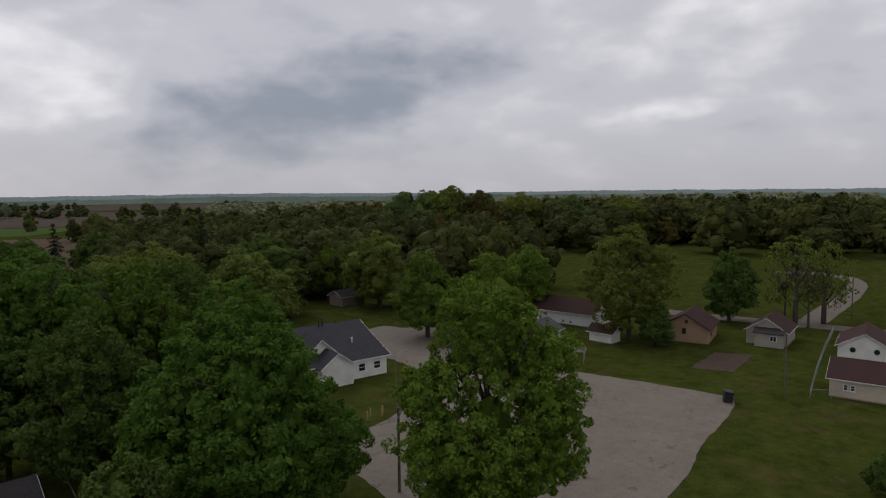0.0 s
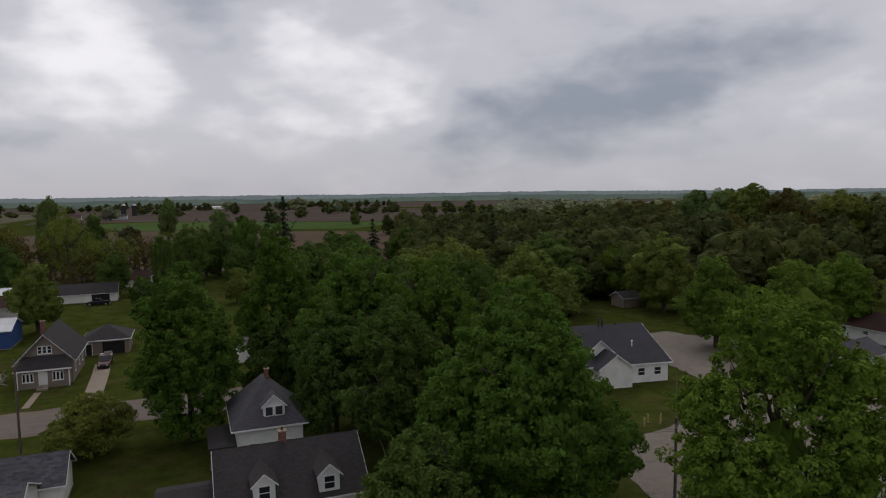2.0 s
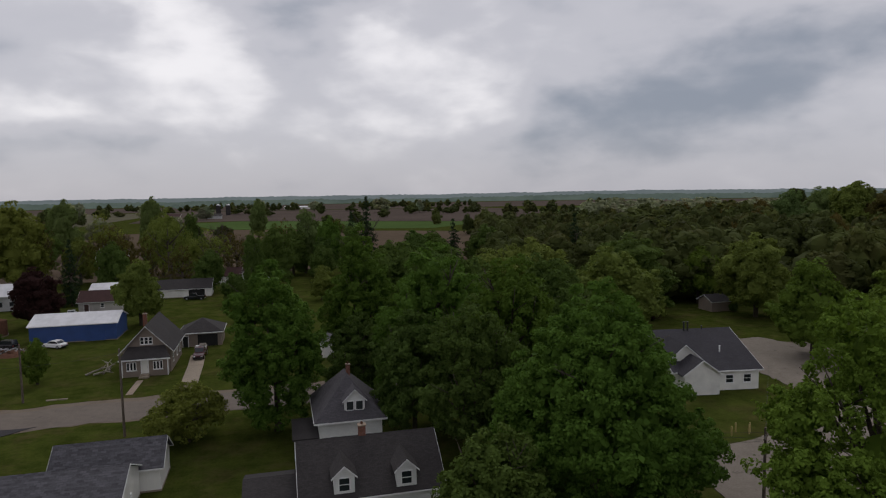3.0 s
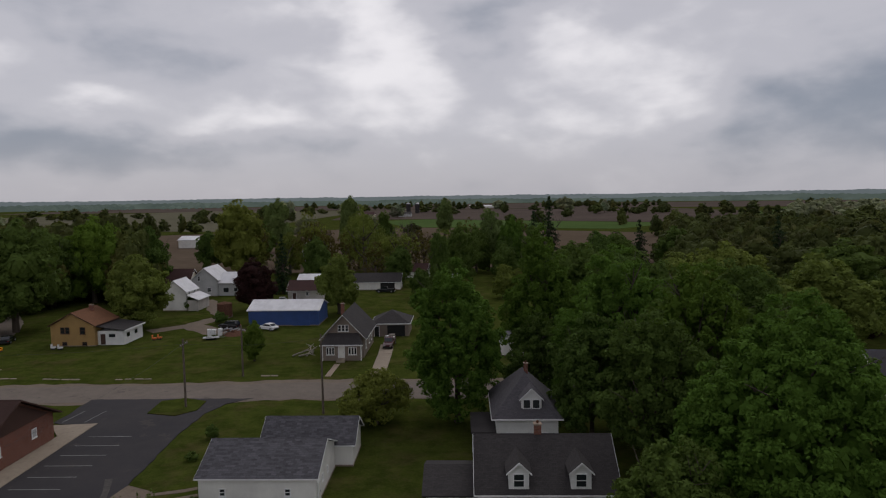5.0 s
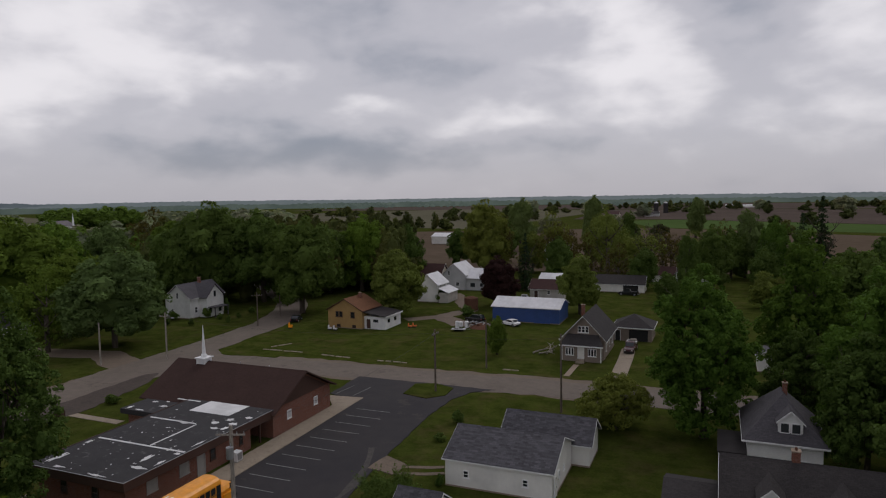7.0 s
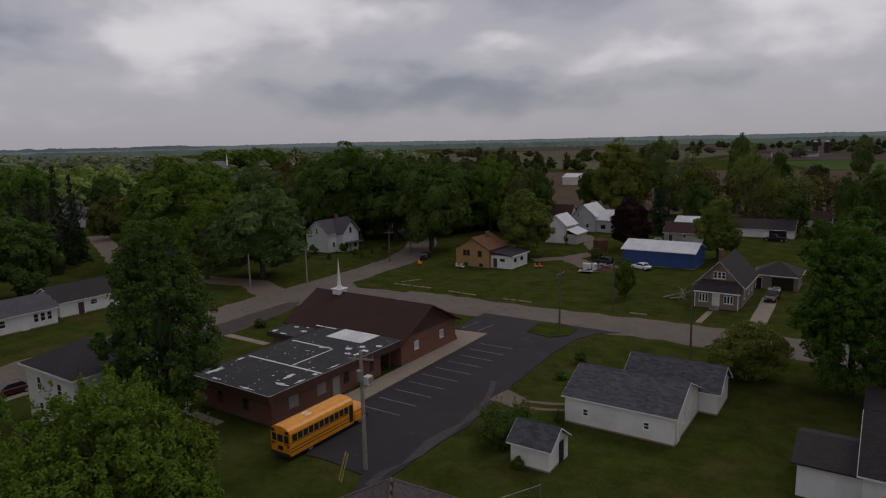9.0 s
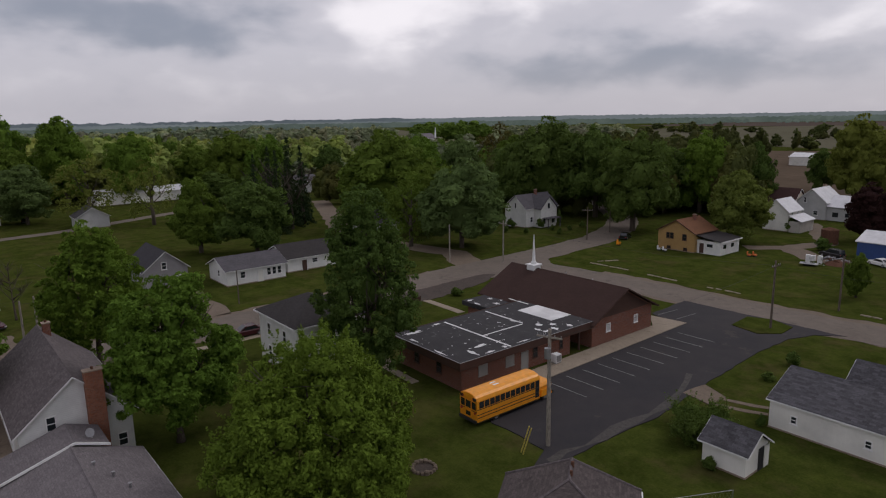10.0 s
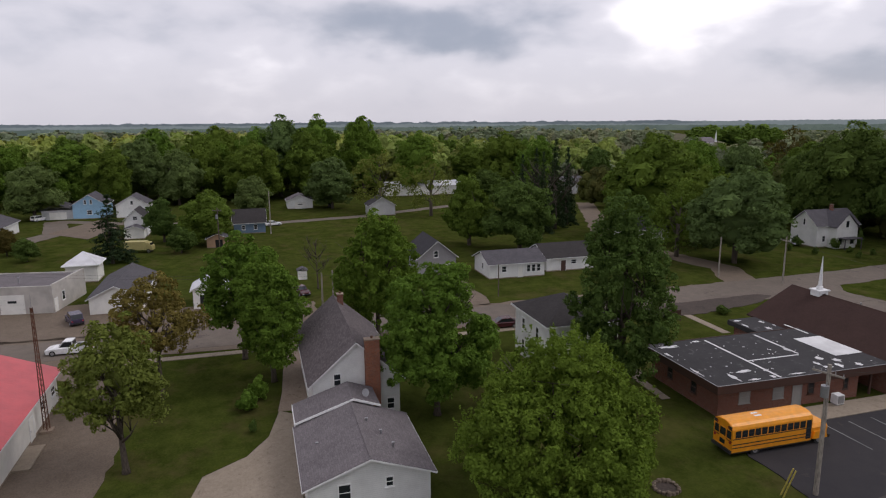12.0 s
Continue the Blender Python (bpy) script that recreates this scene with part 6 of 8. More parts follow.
# bungalow across the road
def bungalow():
    t = house("bungalow", "grey-brown bungalow with front porch and dark shingle roof", -24.6, -17.7, 110.9, 123.0, 3.9, 7.5, "y", GREYS, ROOFD, over=0.6)
    w, d = 6.9, 12.1
    # enclosed porch across the front, its lean-to roof
    part("porch_wall", B().box(-3.3, 3.3, -d / 2 - 1.9, -d / 2 - 0.01, -0.1, 2.6), GREYS, t)
    part("porch_roof", B().prism([(-3.7, -d / 2 - 2.3, 2.75), (3.7, -d / 2 - 2.3, 2.75), (2.6, -d / 2 - 0.02, 4.2), (-2.6, -d / 2 - 0.02, 4.2)], (0, 0, 0.13)), ROOFD, t)
    part("porch_trim", B().box(-3.72, 3.72, -d / 2 - 2.34, -d / 2 - 2.3, 2.58, 2.8).box(-3.72, -3.68, -d / 2 - 2.3, -d / 2 - 1.9, 2.58, 2.8), TRIM, t)
    part("corner_board", B().box(-3.36, -3.2, -d / 2 - 1.96, -d / 2 - 1.9, 0, 2.6), TRIM, t)
    part("corner_board", B().box(3.2, 3.36, -d / 2 - 1.96, -d / 2 - 1.9, 0, 2.6), TRIM, t)
    D2 = d + 3.8
    for u in (-1.95, 1.85):
        for k in (-0.48, 0, 0.48):
            add_window(t, w, D2, "S", u + k, 1.0, 0.46, 1.3, bars=False)
    add_door(t, w, D2, "S", -0.05, 0.95, 2.05, WHITEP, z=0.45)
    for k in (-0.62, 0, 0.62):
        add_window(t, w, d, "S", k, 4.6, 0.6, 1.15)
    part("step", B().box(-0.75, 0.65, -d / 2 - 3.3, -d / 2 - 1.91, 0, 0.22).box(-0.7, 0.6, -d / 2 - 2.7, -d / 2 - 1.91, 0.22, 0.42), CONCRETE, t)
    for u in (-3.5, 0.5, 3.5):
        add_window(t, w, d, "E", u, 1.1, 0.9, 1.4)
    chimney(t, -1.6, 2.5, 5.6, 8.0, 0.6)
    return t


bungalow()
house("garage", "grey garage with hipped dark roof and open bay", -18.6, -11.4, 128.0, 135.5, 2.6, 4.7, "y", GREYS, ROOFD, "hip", 0.4, category="garage", bays=(("S", -0.6, 2.9, 2.2),), doors=(("S", -2.7, 0.9, 2.0, DARKIN),))
_bs = house("barn", "long blue metal shed with white metal roof", -46.8, -31.6, 139.2, 148.5, 3.4, 4.9, "x", BLUEM, ROOFW, over=0.3, category="barn")
part("barn_door", B().box(2.0, 5.6, -4.72, -4.66, 0.05, 3.0), BLUEM, _bs)


# yellow house with a white addition
def yellow_house():
    t = house("house", "yellow cottage with rust shingle roof and white addition", -78.3, -69.9, 121.0, 129.2, 4.0, 6.3, "y", YELLOW, ROOFO, over=0.35, trim=BROWNT,
              wins=(("S", -1.9, 2.4, 0.8, 1.2), ("S", -1.0, 2.4, 0.8, 1.2), ("S", 1.9, 2.3, 1.0, 1.3), ("S", -1.6, 0.2, 0.9, 0.6), ("S", 2.2, 0.2, 0.9, 0.6)))
    part("addition_wall", B().box(4.22, 9.2, -3.2, 4.2, -0.1, 2.7), WHITE, t, "white sided addition")
    part("addition_roof", B().prism([(4.22, -3.6, 3.5), (9.6, -3.6, 2.75), (9.6, 4.6, 2.75), (4.22, 4.6, 3.5)], (0, 0, 0.14)), ROOFD, t, "dark low-pitched roof")
    part("addition_trim", B().box(9.6, 9.64, -3.6, 4.6, 2.6, 2.88), TRIM, t)
    part("window", B().box(6.4, 7.6, -3.26, -3.2, 1.5, 2.1), GLASS, t)
    part("door", B().box(4.8, 5.7, -3.26, -3.2, 0.1, 2.1), BROWNT, t)
    for y in (-1.5, 1.5):
        part("window", B().box(9.2, 9.26, y - 0.5, y + 0.5, 1.3, 2.1), GLASS, t)
    chimney(t, 0.8, 1.2, 5.6, 7.0, 0.6)
    return t


yellow_house()


# white farmhouse beside the lane
def farmhouse():
    t = house("farmhouse", "white two-storey farmhouse with grey roof and shrubs", -122.5, -115.0, 119.0, 130.5, 5.0, 7.9, "y", WHITE, ROOFG, over=0.4,
              wins=(("S", 0, 4.6, 0.7, 1.5), ("S", -1.6, 1.0, 0.7, 1.2), ("E", -3.8, 1.2, 0.9, 1.4), ("E", 3.6, 1.2, 0.9, 1.4)))
    b = B().prism([(3.74, -2.8, 0), (3.74, 2.8, 0), (3.74, 2.8, 5.0), (3.74, 0, 7.7), (3.74, -2.8, 5.0)], (2.4, 0, 0))
    part("wing_wall", b, WHITE, t)
    r = B()
    for s in (-1, 1):
        r.prism([(0.2, s * 3.2, 4.62), (6.5, s * 3.2, 4.62), (6.5, s * 0.001, 7.75), (0.2, s * 0.001, 7.75)], (0, 0, 0.13))
    part("wing_roof", r, ROOFG, t)
    part("window", B().box(6.14, 6.2, -0.35, 0.35, 4.7, 6.1), GLASS, t, "tall narrow window")
    part("porch", B().box(6.15, 8.2, -2.4, 2.4, 2.3, 2.5).box(8.0, 8.15, -2.3, -2.15, 0, 2.3).box(8.0, 8.15, 2.15, 2.3, 0, 2.3), ROOFG, t)
    for y in (-1.6, 1.6):
        part("window", B().box(6.14, 6.2, y - 0.4, y + 0.4, 0.9, 2.2), GLASS, t)
    chimney(t, 0.5, 1.0, 7.0, 9.0, 0.6)
    return t


farmhouse()
for _x, _y, _h, _w in ((-113.0, 122.0, 2.4, 2.6), (-113.2, 126.8, 3.6, 1.5), (-112.4, 128.4, 4.0, 1.5), (-118, 116.5, 2.2, 3.0), (-108, 121, 1.4, 1.6), (-105, 124, 1.3, 1.5), (-103, 118, 1.6, 1.4), (-109, 113, 1.6, 1.5), (-106, 130, 1.5, 2.0), (-114, 111, 1.7, 1.5)):
    bush(_x, _y, _h, _w, LEAFD, "dark green shrub in a front garden", int(abs(_x)))


# two-storey house behind the spreading tree
house("house", "tall white two-storey house with dark hipped roof", -72.2, -62.6, 29.9, 38.5, 6.1, 8.3, "x", WHITE, ROOFD, "hip", 0.45,
      wins=(("S", -2.2, 3.6, 0.9, 1.5), ("S", 1.8, 3.6, 0.9, 1.5), ("S", -2.2, 0.9, 0.9, 1.5), ("E", 0, 3.6, 0.9, 1.5)))


# white house with brick chimney and low extension
def chimney_house():
    t = house("house", "white two-storey house with steep mottled roof and brick chimney", -74.3, -57.5, 3.9, 12.1, 4.7, 8.25, "x", WHITE, ROOFL, over=0.45,
              wins=(("E", -1.8, 4.1, 0.75, 1.25), ("E", 3.2, 1.2, 0.8, 1.2), ("S", -3, 1.3, 0.9, 1.4), ("S", 3, 1.3, 0.9, 1.4)))
    # local middle is (-65.9, 8.0)
    chimney(t, 8.82, 1.45, 0, 8.5, 0.7, BRICK2, 1.35)
    chimney(t, -6.4, 0.5, 7.4, 9.0, 0.65)
    return t


chimney_house()


def low_extension():
    t = house("house_wing", "low white house wing with grey hipped and gabled roof", -52.4, -42.8, 2.2, 11.2, 2.9, 4.5, "x", WHITE, ROOFA, over=0.4, category="house wing",
              wins=(("E", -1.9, 1.35, 1.0, 1.4), ("E", 1.4, 2.0, 0.65, 0.85)))
    part("link_wall", B().box(-9.9, -4.81, -4.3, 1.2, -0.1, 2.6), WHITE, t)
    part("link_roof", B().prism([(-9.0, -4.7, 3.12), (-5.0, -4.7, 3.12), (-5.0, 0.3, 4.72), (-9.0, 0.3, 4.72)], (0, 0, 0.14)), ROOFA, t)
    part("link_roof", B().prism([(-9.0, 2.6, 3.9), (-5.0, 2.6, 3.9), (-5.0, 0.31, 4.72), (-9.0, 0.31, 4.72)], (0, 0, 0.14)), ROOFA, t)
    part("link_trim", B().box(-9.0, -5.0, -4.78, -4.71, 2.9, 3.22), TRIM, t)
    part("link_trim", B().prism([(-4.99, -4.78, 3.06), (-4.99, 0.3, 4.68), (-4.99, 0.3, 4.88), (-4.99, -4.78, 3.26)], (0.06, 0, 0)), TRIM, t)
    part("link_trim", B().prism([(-4.99, 2.65, 3.84), (-4.99, 0.304, 4.68), (-4.99, 0.304, 4.88), (-4.99, 2.65, 4.04)], (0.06, 0, 0)), TRIM, t)
    part("link_wall", B().box(-9.0, -5.1, -4.3, 2.3, 2.61, 3.1), WHITE, t)
    part("roof_crest", B().tube([(-4.9, 0, 4.6), (4.9, 0, 4.6)], [0.09, 0.09], 6), ROOFA, t)
    for x, y, z in ((-1.5, 0.8, 4.2), (0.5, 1.6, 4.0), (-0.6, -3.3, 3.1), (2.4, 2.2, 3.8)):
        vent_pipe(t, x, y, z - 0.3, z + 0.35, 0.09)
    b = B().tube([(-6.0, 1.6, 4.1), (-6.0, 1.6, 4.9), (-5.2, 1.2, 5.3)], [0.04, 0.04, 0.03], 6)
    dish = part("satellite_dish", b, STEEL, t)
    part("reflector", B().tube([(-5.9, 1.6, 4.9), (-5.75, 1.5, 4.95), (-5.7, 1.46, 4.97)], [0.05, 0.28, 0.36], 12), STEEL, dish)
    return t


low_extension()


# red-roofed shop and its mast
_rb = house("shop", "white shop building with bright red metal roof", -71.8, -52.0, -33.0, -20.7, 3.4, 5.8, "x", WHITEP, ROOFRED, over=0.5, category="shop",
            wins=(("N", -8.2, 1.3, 1.3, 1.0), ("N", -4.8, 1.3, 1.3, 1.0)), doors=(("N", -1.0, 1.0, 2.1, WHITEP),))
part("ramp", B().prism([(0.5, 6.12, 0.02), (5.0, 6.12, 0.02), (5.0, 7.6, 0.02), (0.5, 7.6, 0.02)], (0, 0, 0.14)), CONCRETE, _rb)


def lattice_mast(x, y, h):
    t = thing("radio_mast", "slender rusty lattice mast beside a shop wall", "mast", x, y)
    r = 0.3
    legs = [(r * math.cos(a), r * math.sin(a)) for a in (0.3, 2.4, 4.5)]
    for px, py in legs:
        part("leg", B().tube([(px, py, 0), (px * 0.35, py * 0.35, h)], [0.05, 0.035], 6), RUST, t)
    n = 22
    for i in range(n):
        z0, z1 = h * i / n, h * (i + 1) / n
        k0, k1 = 1 - 0.65 * i / n, 1 - 0.65 * (i + 1) / n
        b = B()
        for j in range(3):
            a, c = legs[j], legs[(j + 1) % 3]
            b.tube([(a[0] * k0, a[1] * k0, z0), (c[0] * k1, c[1] * k1, z1)], [0.022, 0.022], 4)
        part("brace", b, RUST, t)
    part("antenna", B().tube([(0, 0, h), (0, 0, h + 1.4)], [0.025, 0.015], 6), STEEL, t)
    part("footing", B().box(-0.5, 0.5, -0.5, 0.5, -0.1, 0.25), OLDCONC, t)
    part("bracket", B().box(-1.2, 0.3, -0.8, -0.7, 2.6, 2.75), RUST, t)
    return t


lattice_mast(-64.4, -19.9, 12.0)


# houses and sheds west of the street


def flat_garage():
    t = thing("garage_building", "weathered white garage with two overhead doors and flat grey roof", "garage", -115.5, -38.9, -9.5)
    w, d, h = 11.8, 20.0, 3.9
    shell(t, w, d, h, h, "y", BLOCK, False)
    part("roof", B().box(-w / 2 + 0.1, w / 2 - 0.5, -d / 2 + 0.1, d / 2 - 0.1, h - 0.35, h - 0.15), ROOFA, t)
    part("parapet", B().box(w / 2 - 0.3, w / 2 + 0.02, -d / 2, d / 2, h, h + 0.35), BLOCK, t)
    part("parapet", B().box(-w / 2, w / 2 - 0.3, d / 2 - 0.28, d / 2 + 0.02, h, h + 0.5), BLOCK, t)
    for u in (-4.2, 0.0, 4.2):
        add_overhead_door(t, w, d, "E", u, 3.5, 3.0, WHITEP)
    add_window(t, w, d, "N", 2.4, 1.2, 1.0, 1.5)
    add_door(t, w, d, "N", 5.0, 0.9, 2.1, WHITEP)
    vent_pipe(t, 1.0, 3.0, h - 0.3, h + 0.7, 0.1)
    return t


flat_garage()
house("workshop", "low white workshop with weathered grey roof", -121.4, -104.8, -24.6, -17.4, 2.6, 4.3, "x", WHITEP, ROOFG, over=0.4, category="workshop", wins=(("E", 0.5, 1.2, 1.0, 0.7), ("N", -4, 1.0, 0.8, 1.2)), doors=(("N", 3, 0.9, 2.0, WHITEP),))
house("cottage", "small white hip-roofed building on a lawn", -133.6, -128.4, -33.2, -28.0, 3.2, 5.3, "x", WHITEP, ROOFW, "hip", 0.5, category="cottage", wins=(("E", -0.6, 1.0, 1.1, 1.3),))
house("shed", "white shed with white metal roof by the street", -108.5, -103.4, -10.0, -5.0, 3.2, 4.6, "x", WHITEP, ROOFW, over=0.4, category="shed", bays=(("E", -1.5, 0.6, 2.3),))
house("shed", "small brick-red shed beside a pole", -160.5, -156.5, -11.0, -6.5, 2.2, 3.2, "x", TAN, ROOFG, over=0.3, category="shed", bays=(("E", -0.4, 1.2, 1.8),))
house("house", "white house with grey roof behind a lane", -196.0, -180.0, -72.0, -60.0, 3.2, 5.6, "x", WHITE, ROOFG, over=0.5, wins=(("E", -2, 1.2, 1.0, 1.2), ("E", 2, 1.2, 1.0, 1.2), ("N", 3, 1.2, 1.2, 1.2)))
_bl = house("house", "light blue two-storey house with grey roof and attached garage", -228.0, -217.5, -52.0, -43.0, 4.4, 7.2, "x", LBLUE, ROOFG, over=0.5, wins=(("E", -1.0, 4.4, 0.7, 1.3), ("E", 0.6, 4.4, 0.7, 1.3), ("E", 0, 1.3, 1.4, 1.3)))
part("attached_garage", B().box(-3.0, 4.6, -13.0, -4.51, 0, 2.8), LGREY, _bl, "pale grey attached garage")
part("garage_roof", B().prism([(-3.4, -13.3, 2.8), (5.0, -13.3, 2.8), (5.0, -8.7, 4.6), (-3.4, -8.7, 4.6)], (0, 0, 0.13)).prism([(-3.4, -4.2, 2.8), (5.0, -4.2, 2.8), (5.0, -8.69, 4.6), (-3.4, -8.69, 4.6)], (0, 0, 0.13)), ROOFG, _bl)
part("overhead_door", B().box(4.6, 4.66, -11.0, -6.4, 0.05, 2.2), WHITEP, _bl)
house("house", "white house with grey roof among trees", -226.0, -216.0, -40.0, -31.0, 4.0, 6.6, "x", WHITE, ROOFG, over=0.4, wins=(("E", 0, 3.9, 0.8, 1.2),))
house("house", "white gabled house with low front wing", -187.0, -178.6, -31.6, -26.4, 4.4, 6.8, "x", WHITE, ROOFD, over=0.4, wins=(("E", 0, 4.2, 1.1, 1.0),))
house("shed", "low white front wing of a house", -178.4, -174.6, -31.2, -26.6, 2.4, 3.2, "x", WHITEP, ROOFG, over=0.3, category="shed")
_b2 = house("house", "blue-grey house with dark roof by the lawn", -183.0, -174.6, -5.5, 2.4, 2.9, 5.8, "y", SLATEB, ROOFD, over=0.4, wins=(("E", -1.5, 1.0, 0.9, 1.2), ("E", 1.5, 1.0, 0.9, 1.2)))
house("garage", "white garage with grey roof beyond the lane", -228.0, -220.5, 10.4, 18.6, 2.8, 4.6, "x", WHITE, ROOFA, over=0.4, category="garage", overhead=(("E", 0, 3.6, 2.3, WHITEP),))
house("house", "small grey gabled house with dark roof", -126.0, -115.4, 28.4, 35.6, 3.4, 6.3, "x", LAVG, ROOFS, over=0.4, wins=(("E", -0.3, 3.2, 0.9, 1.3),), doors=(("E", 1.9, 0.9, 2.0, WHITEP),))
house("house", "long low white house with grey shingle roof", -117.0, -108.6, 39.8, 50.6, 2.8, 4.4, "y", WHITE, ROOFG, over=0.45, wins=(("E", -2.6, 1.1, 1.0, 1.2), ("E", 2.2, 0.9, 0.8, 1.4), ("E", 3.2, 0.9, 0.8, 1.4), ("E", 4.2, 0.9, 0.8, 1.4), ("S", 0.5, 1.2, 0.9, 1.2)), doors=(("E", 0.6, 0.9, 2.0, WHITEP),))
house("house", "low white house with dark roof under trees", -120.0, -111.2, 52.2, 63.5, 2.7, 4.6, "y", WHITE, ROOFD, over=0.45, wins=(("E", 0.0, 1.2, 1.2, 0.9), ("E", 3.6, 1.2, 1.0, 1.0)), doors=(("E", -2.2, 1.0, 2.0, BROWNT),))
house("shed", "pale shed with a grey roof behind trees", -203.0, -196.0, 33.0, 41.0, 3.2, 5.6, "x", LGREY, ROOFG, over=0.4, category="shed")
house("store", "long low white roofed building beyond trees", -262.0, -246.0, 48.0, 86.0, 3.6, 4.8, "y", WHITEP, ROOFW, over=0.4, category="building")
_mb = house("warehouse", "grey metal building with a long dark roof", -248.0, -231.0, 116.0, 138.0, 4.4, 6.2, "y", LGREY, ROOFG, over=0.4, category="warehouse", bays=(("E", 3.0, 6.5, 3.2),), overhead=(("E", -4.0, 4.0, 3.2, WHITEP),))
house("house", "low grey house with dark roof beyond trees", -262, -250, 158, 172, 3.0, 5.2, "y", LGREY, ROOFG, over=0.4)
house("house", "white house half hidden by trees", -142.0, -133.0, 84.0, 94.0, 3.0, 5.4, "y", WHITE, ROOFG, over=0.4)
_fc = house("church", "far white church hall with a grey roof", -600.0, -575.0, 432.0, 456.0, 5.0, 10.0, "y", WHITE, ROOFA, over=0.6, category="church")
part("spire", B().tube([(12.0, 9.0, 5.0), (12.0, 9.0, 9.0), (12.0, 9.0, 17.0)], [1.0, 0.9, 0.08], 8), PLASTICW, _fc, "white church spire")


# the village north of the main road
_wb = house("barn", "white barn with white metal roof", -74.2, -68.4, 158.5, 165.5, 4.9, 7.4, "y", WHITEP, ROOFW, over=0.4, category="barn", wins=(("E", -1.5, 3.6, 0.6, 0.9), ("E", 1.5, 3.6, 0.6, 0.9)))
part("lean_to", B().box(3.26, 5.8, -3.6, 3.6, 0, 2.6), BLOCK, _wb)
part("lean_to_roof", B().prism([(3.26, -3.9, 3.8), (6.2, -3.9, 2.6), (6.2, 3.9, 2.6), (3.26, 3.9, 3.8)], (0, 0, 0.12)), ROOFW, _wb)
_gh = house("farmhouse", "pale grey gabled house with white metal roof", -76.6, -69.4, 182.0, 192.0, 4.8, 7.9, "y", LGREY, ROOFW, over=0.4, wins=(("S", -1.6, 4.3, 0.7, 1.4), ("S", 1.2, 1.2, 1.2, 1.2)))
part("wing_wall", B().box(3.61, 10.4, -4.2, 3.6, 0, 3.6), LGREY, _gh)
part("wing_roof", B().prism([(3.61, -4.7, 3.5), (10.8, -4.7, 3.5), (10.8, -0.3, 6.2), (3.61, -0.3, 6.2)], (0, 0, 0.13)).prism([(3.61, 4.1, 3.5), (10.8, 4.1, 3.5), (10.8, -0.299, 6.2), (3.61, -0.299, 6.2)], (0, 0, 0.13)), ROOFW, _gh)
part("window", B().box(5.0, 6.4, -4.26, -4.2, 1.0, 2.2), GLASS, _gh)
part("window", B().box(8.0, 8.9, -4.26, -4.2, 1.2, 2.2), GLASS, _gh)
_br = house("house", "cream house with maroon shingle roof", -92.0, -78.6, 184.0, 192.0, 3.6, 7.0, "x", CREAM, ROOFR, over=0.5, wins=(("S", 2, 1.2, 1.2, 1.2), ("S", -3, 1.2, 1.2, 1.2)))
part("porch", B().box(-2.0, 6.0, -8.0, -4.01, 0, 2.6), CREAM, _br)
part("porch_roof", B().prism([(-2.4, -8.4, 2.6), (6.4, -8.4, 2.6), (6.4, -4.0, 3.4), (-2.4, -4.0, 3.4)], (0, 0, 0.13)), ROOFR, _br)
house("house", "cottage with brown roof near a white shed", -47.5, -38.0, 174.0, 181.0, 2.7, 4.8, "x", BLOCK, ROOFR, over=0.4, doors=(("S", -3.0, 1.0, 2.0, BROWNT),), wins=(("S", 0.5, 1.1, 0.8, 1.1),))
house("shed", "long shed with white metal roof", -48, -34, 186, 195, 3.4, 5.0, "x", WHITEP, ROOFW, over=0.4, category="shed")
house("garage", "long white garage with dark roof and open bay", -33.5, -19.0, 191.5, 198.5, 2.5, 4.6, "x", WHITEP, ROOFD, over=0.4, category="garage", bays=(("S", 1.4, 5.6, 2.2),))
house("house", "white gabled house with brown roof half hidden by trees", -12.0, -2.5, 216.0, 226.0, 3.4, 6.4, "y", WHITE, ROOFR, over=0.4, wins=(("S", 0, 3.4, 0.8, 1.2),))
house("garage", "low white shed with brown roof near trees", -22.0, -12.4, 216.0, 223.0, 2.6, 4.8, "x", WHITEP, ROOFR, over=0.4, category="garage")
house("barn", "tall white gabled barn behind bare trees", -64.0, -55.0, 258.0, 270.0, 7.5, 12.0, "y", WHITE, ROOFA, over=0.4, category="barn", wins=(("S", 0, 7.6, 0.9, 1.4),))
house("barn", "long white farm building with dark openings", -156.0, -132.0, 356.0, 368.0, 4.6, 6.4, "x", WHITEP, ROOFW, over=0.4, category="barn", bays=(("S", 2.0, 5.0, 3.2), ("S", 8.5, 11.0, 3.6)))
house("barn", "small white farm building", -129.0, -118.0, 360.0, 370.0, 3.4, 4.8, "x", WHITEP, ROOFW, over=0.4, category="barn")
house("barn", "far white farm shed beyond the fields", -82.0, -66.0, 838.0, 850.0, 3.6, 6.0, "x", LGREY, ROOFD, over=0.4, category="barn")
house("house", "far farmhouse beyond the fields", -120.0, -104.0, 770.0, 786.0, 4.6, 8.0, "x", CREAM, ROOFR, over=0.4)
house("barn", "very long low white farm building far off", 12.0, 78.0, 1318.0, 1334.0, 3.6, 5.0, "x", WHITEP, ROOFW, over=0.4, category="barn")
for _x in (-81.0, -68.0):
    _s = thing("silo", "tall dark grain silo beyond the fields", "silo", _x, 981, group="silos")
    part("shaft", B().disc((0, 0, 7), (0, 0, 1), 3.2, 14, 16), ROOFD, _s)
    part("dome", B().tube([(0, 0, 14), (0, 0, 15.2), (0, 0, 16)], [3.2, 2.4, 0.3], 16), STEEL, _s)


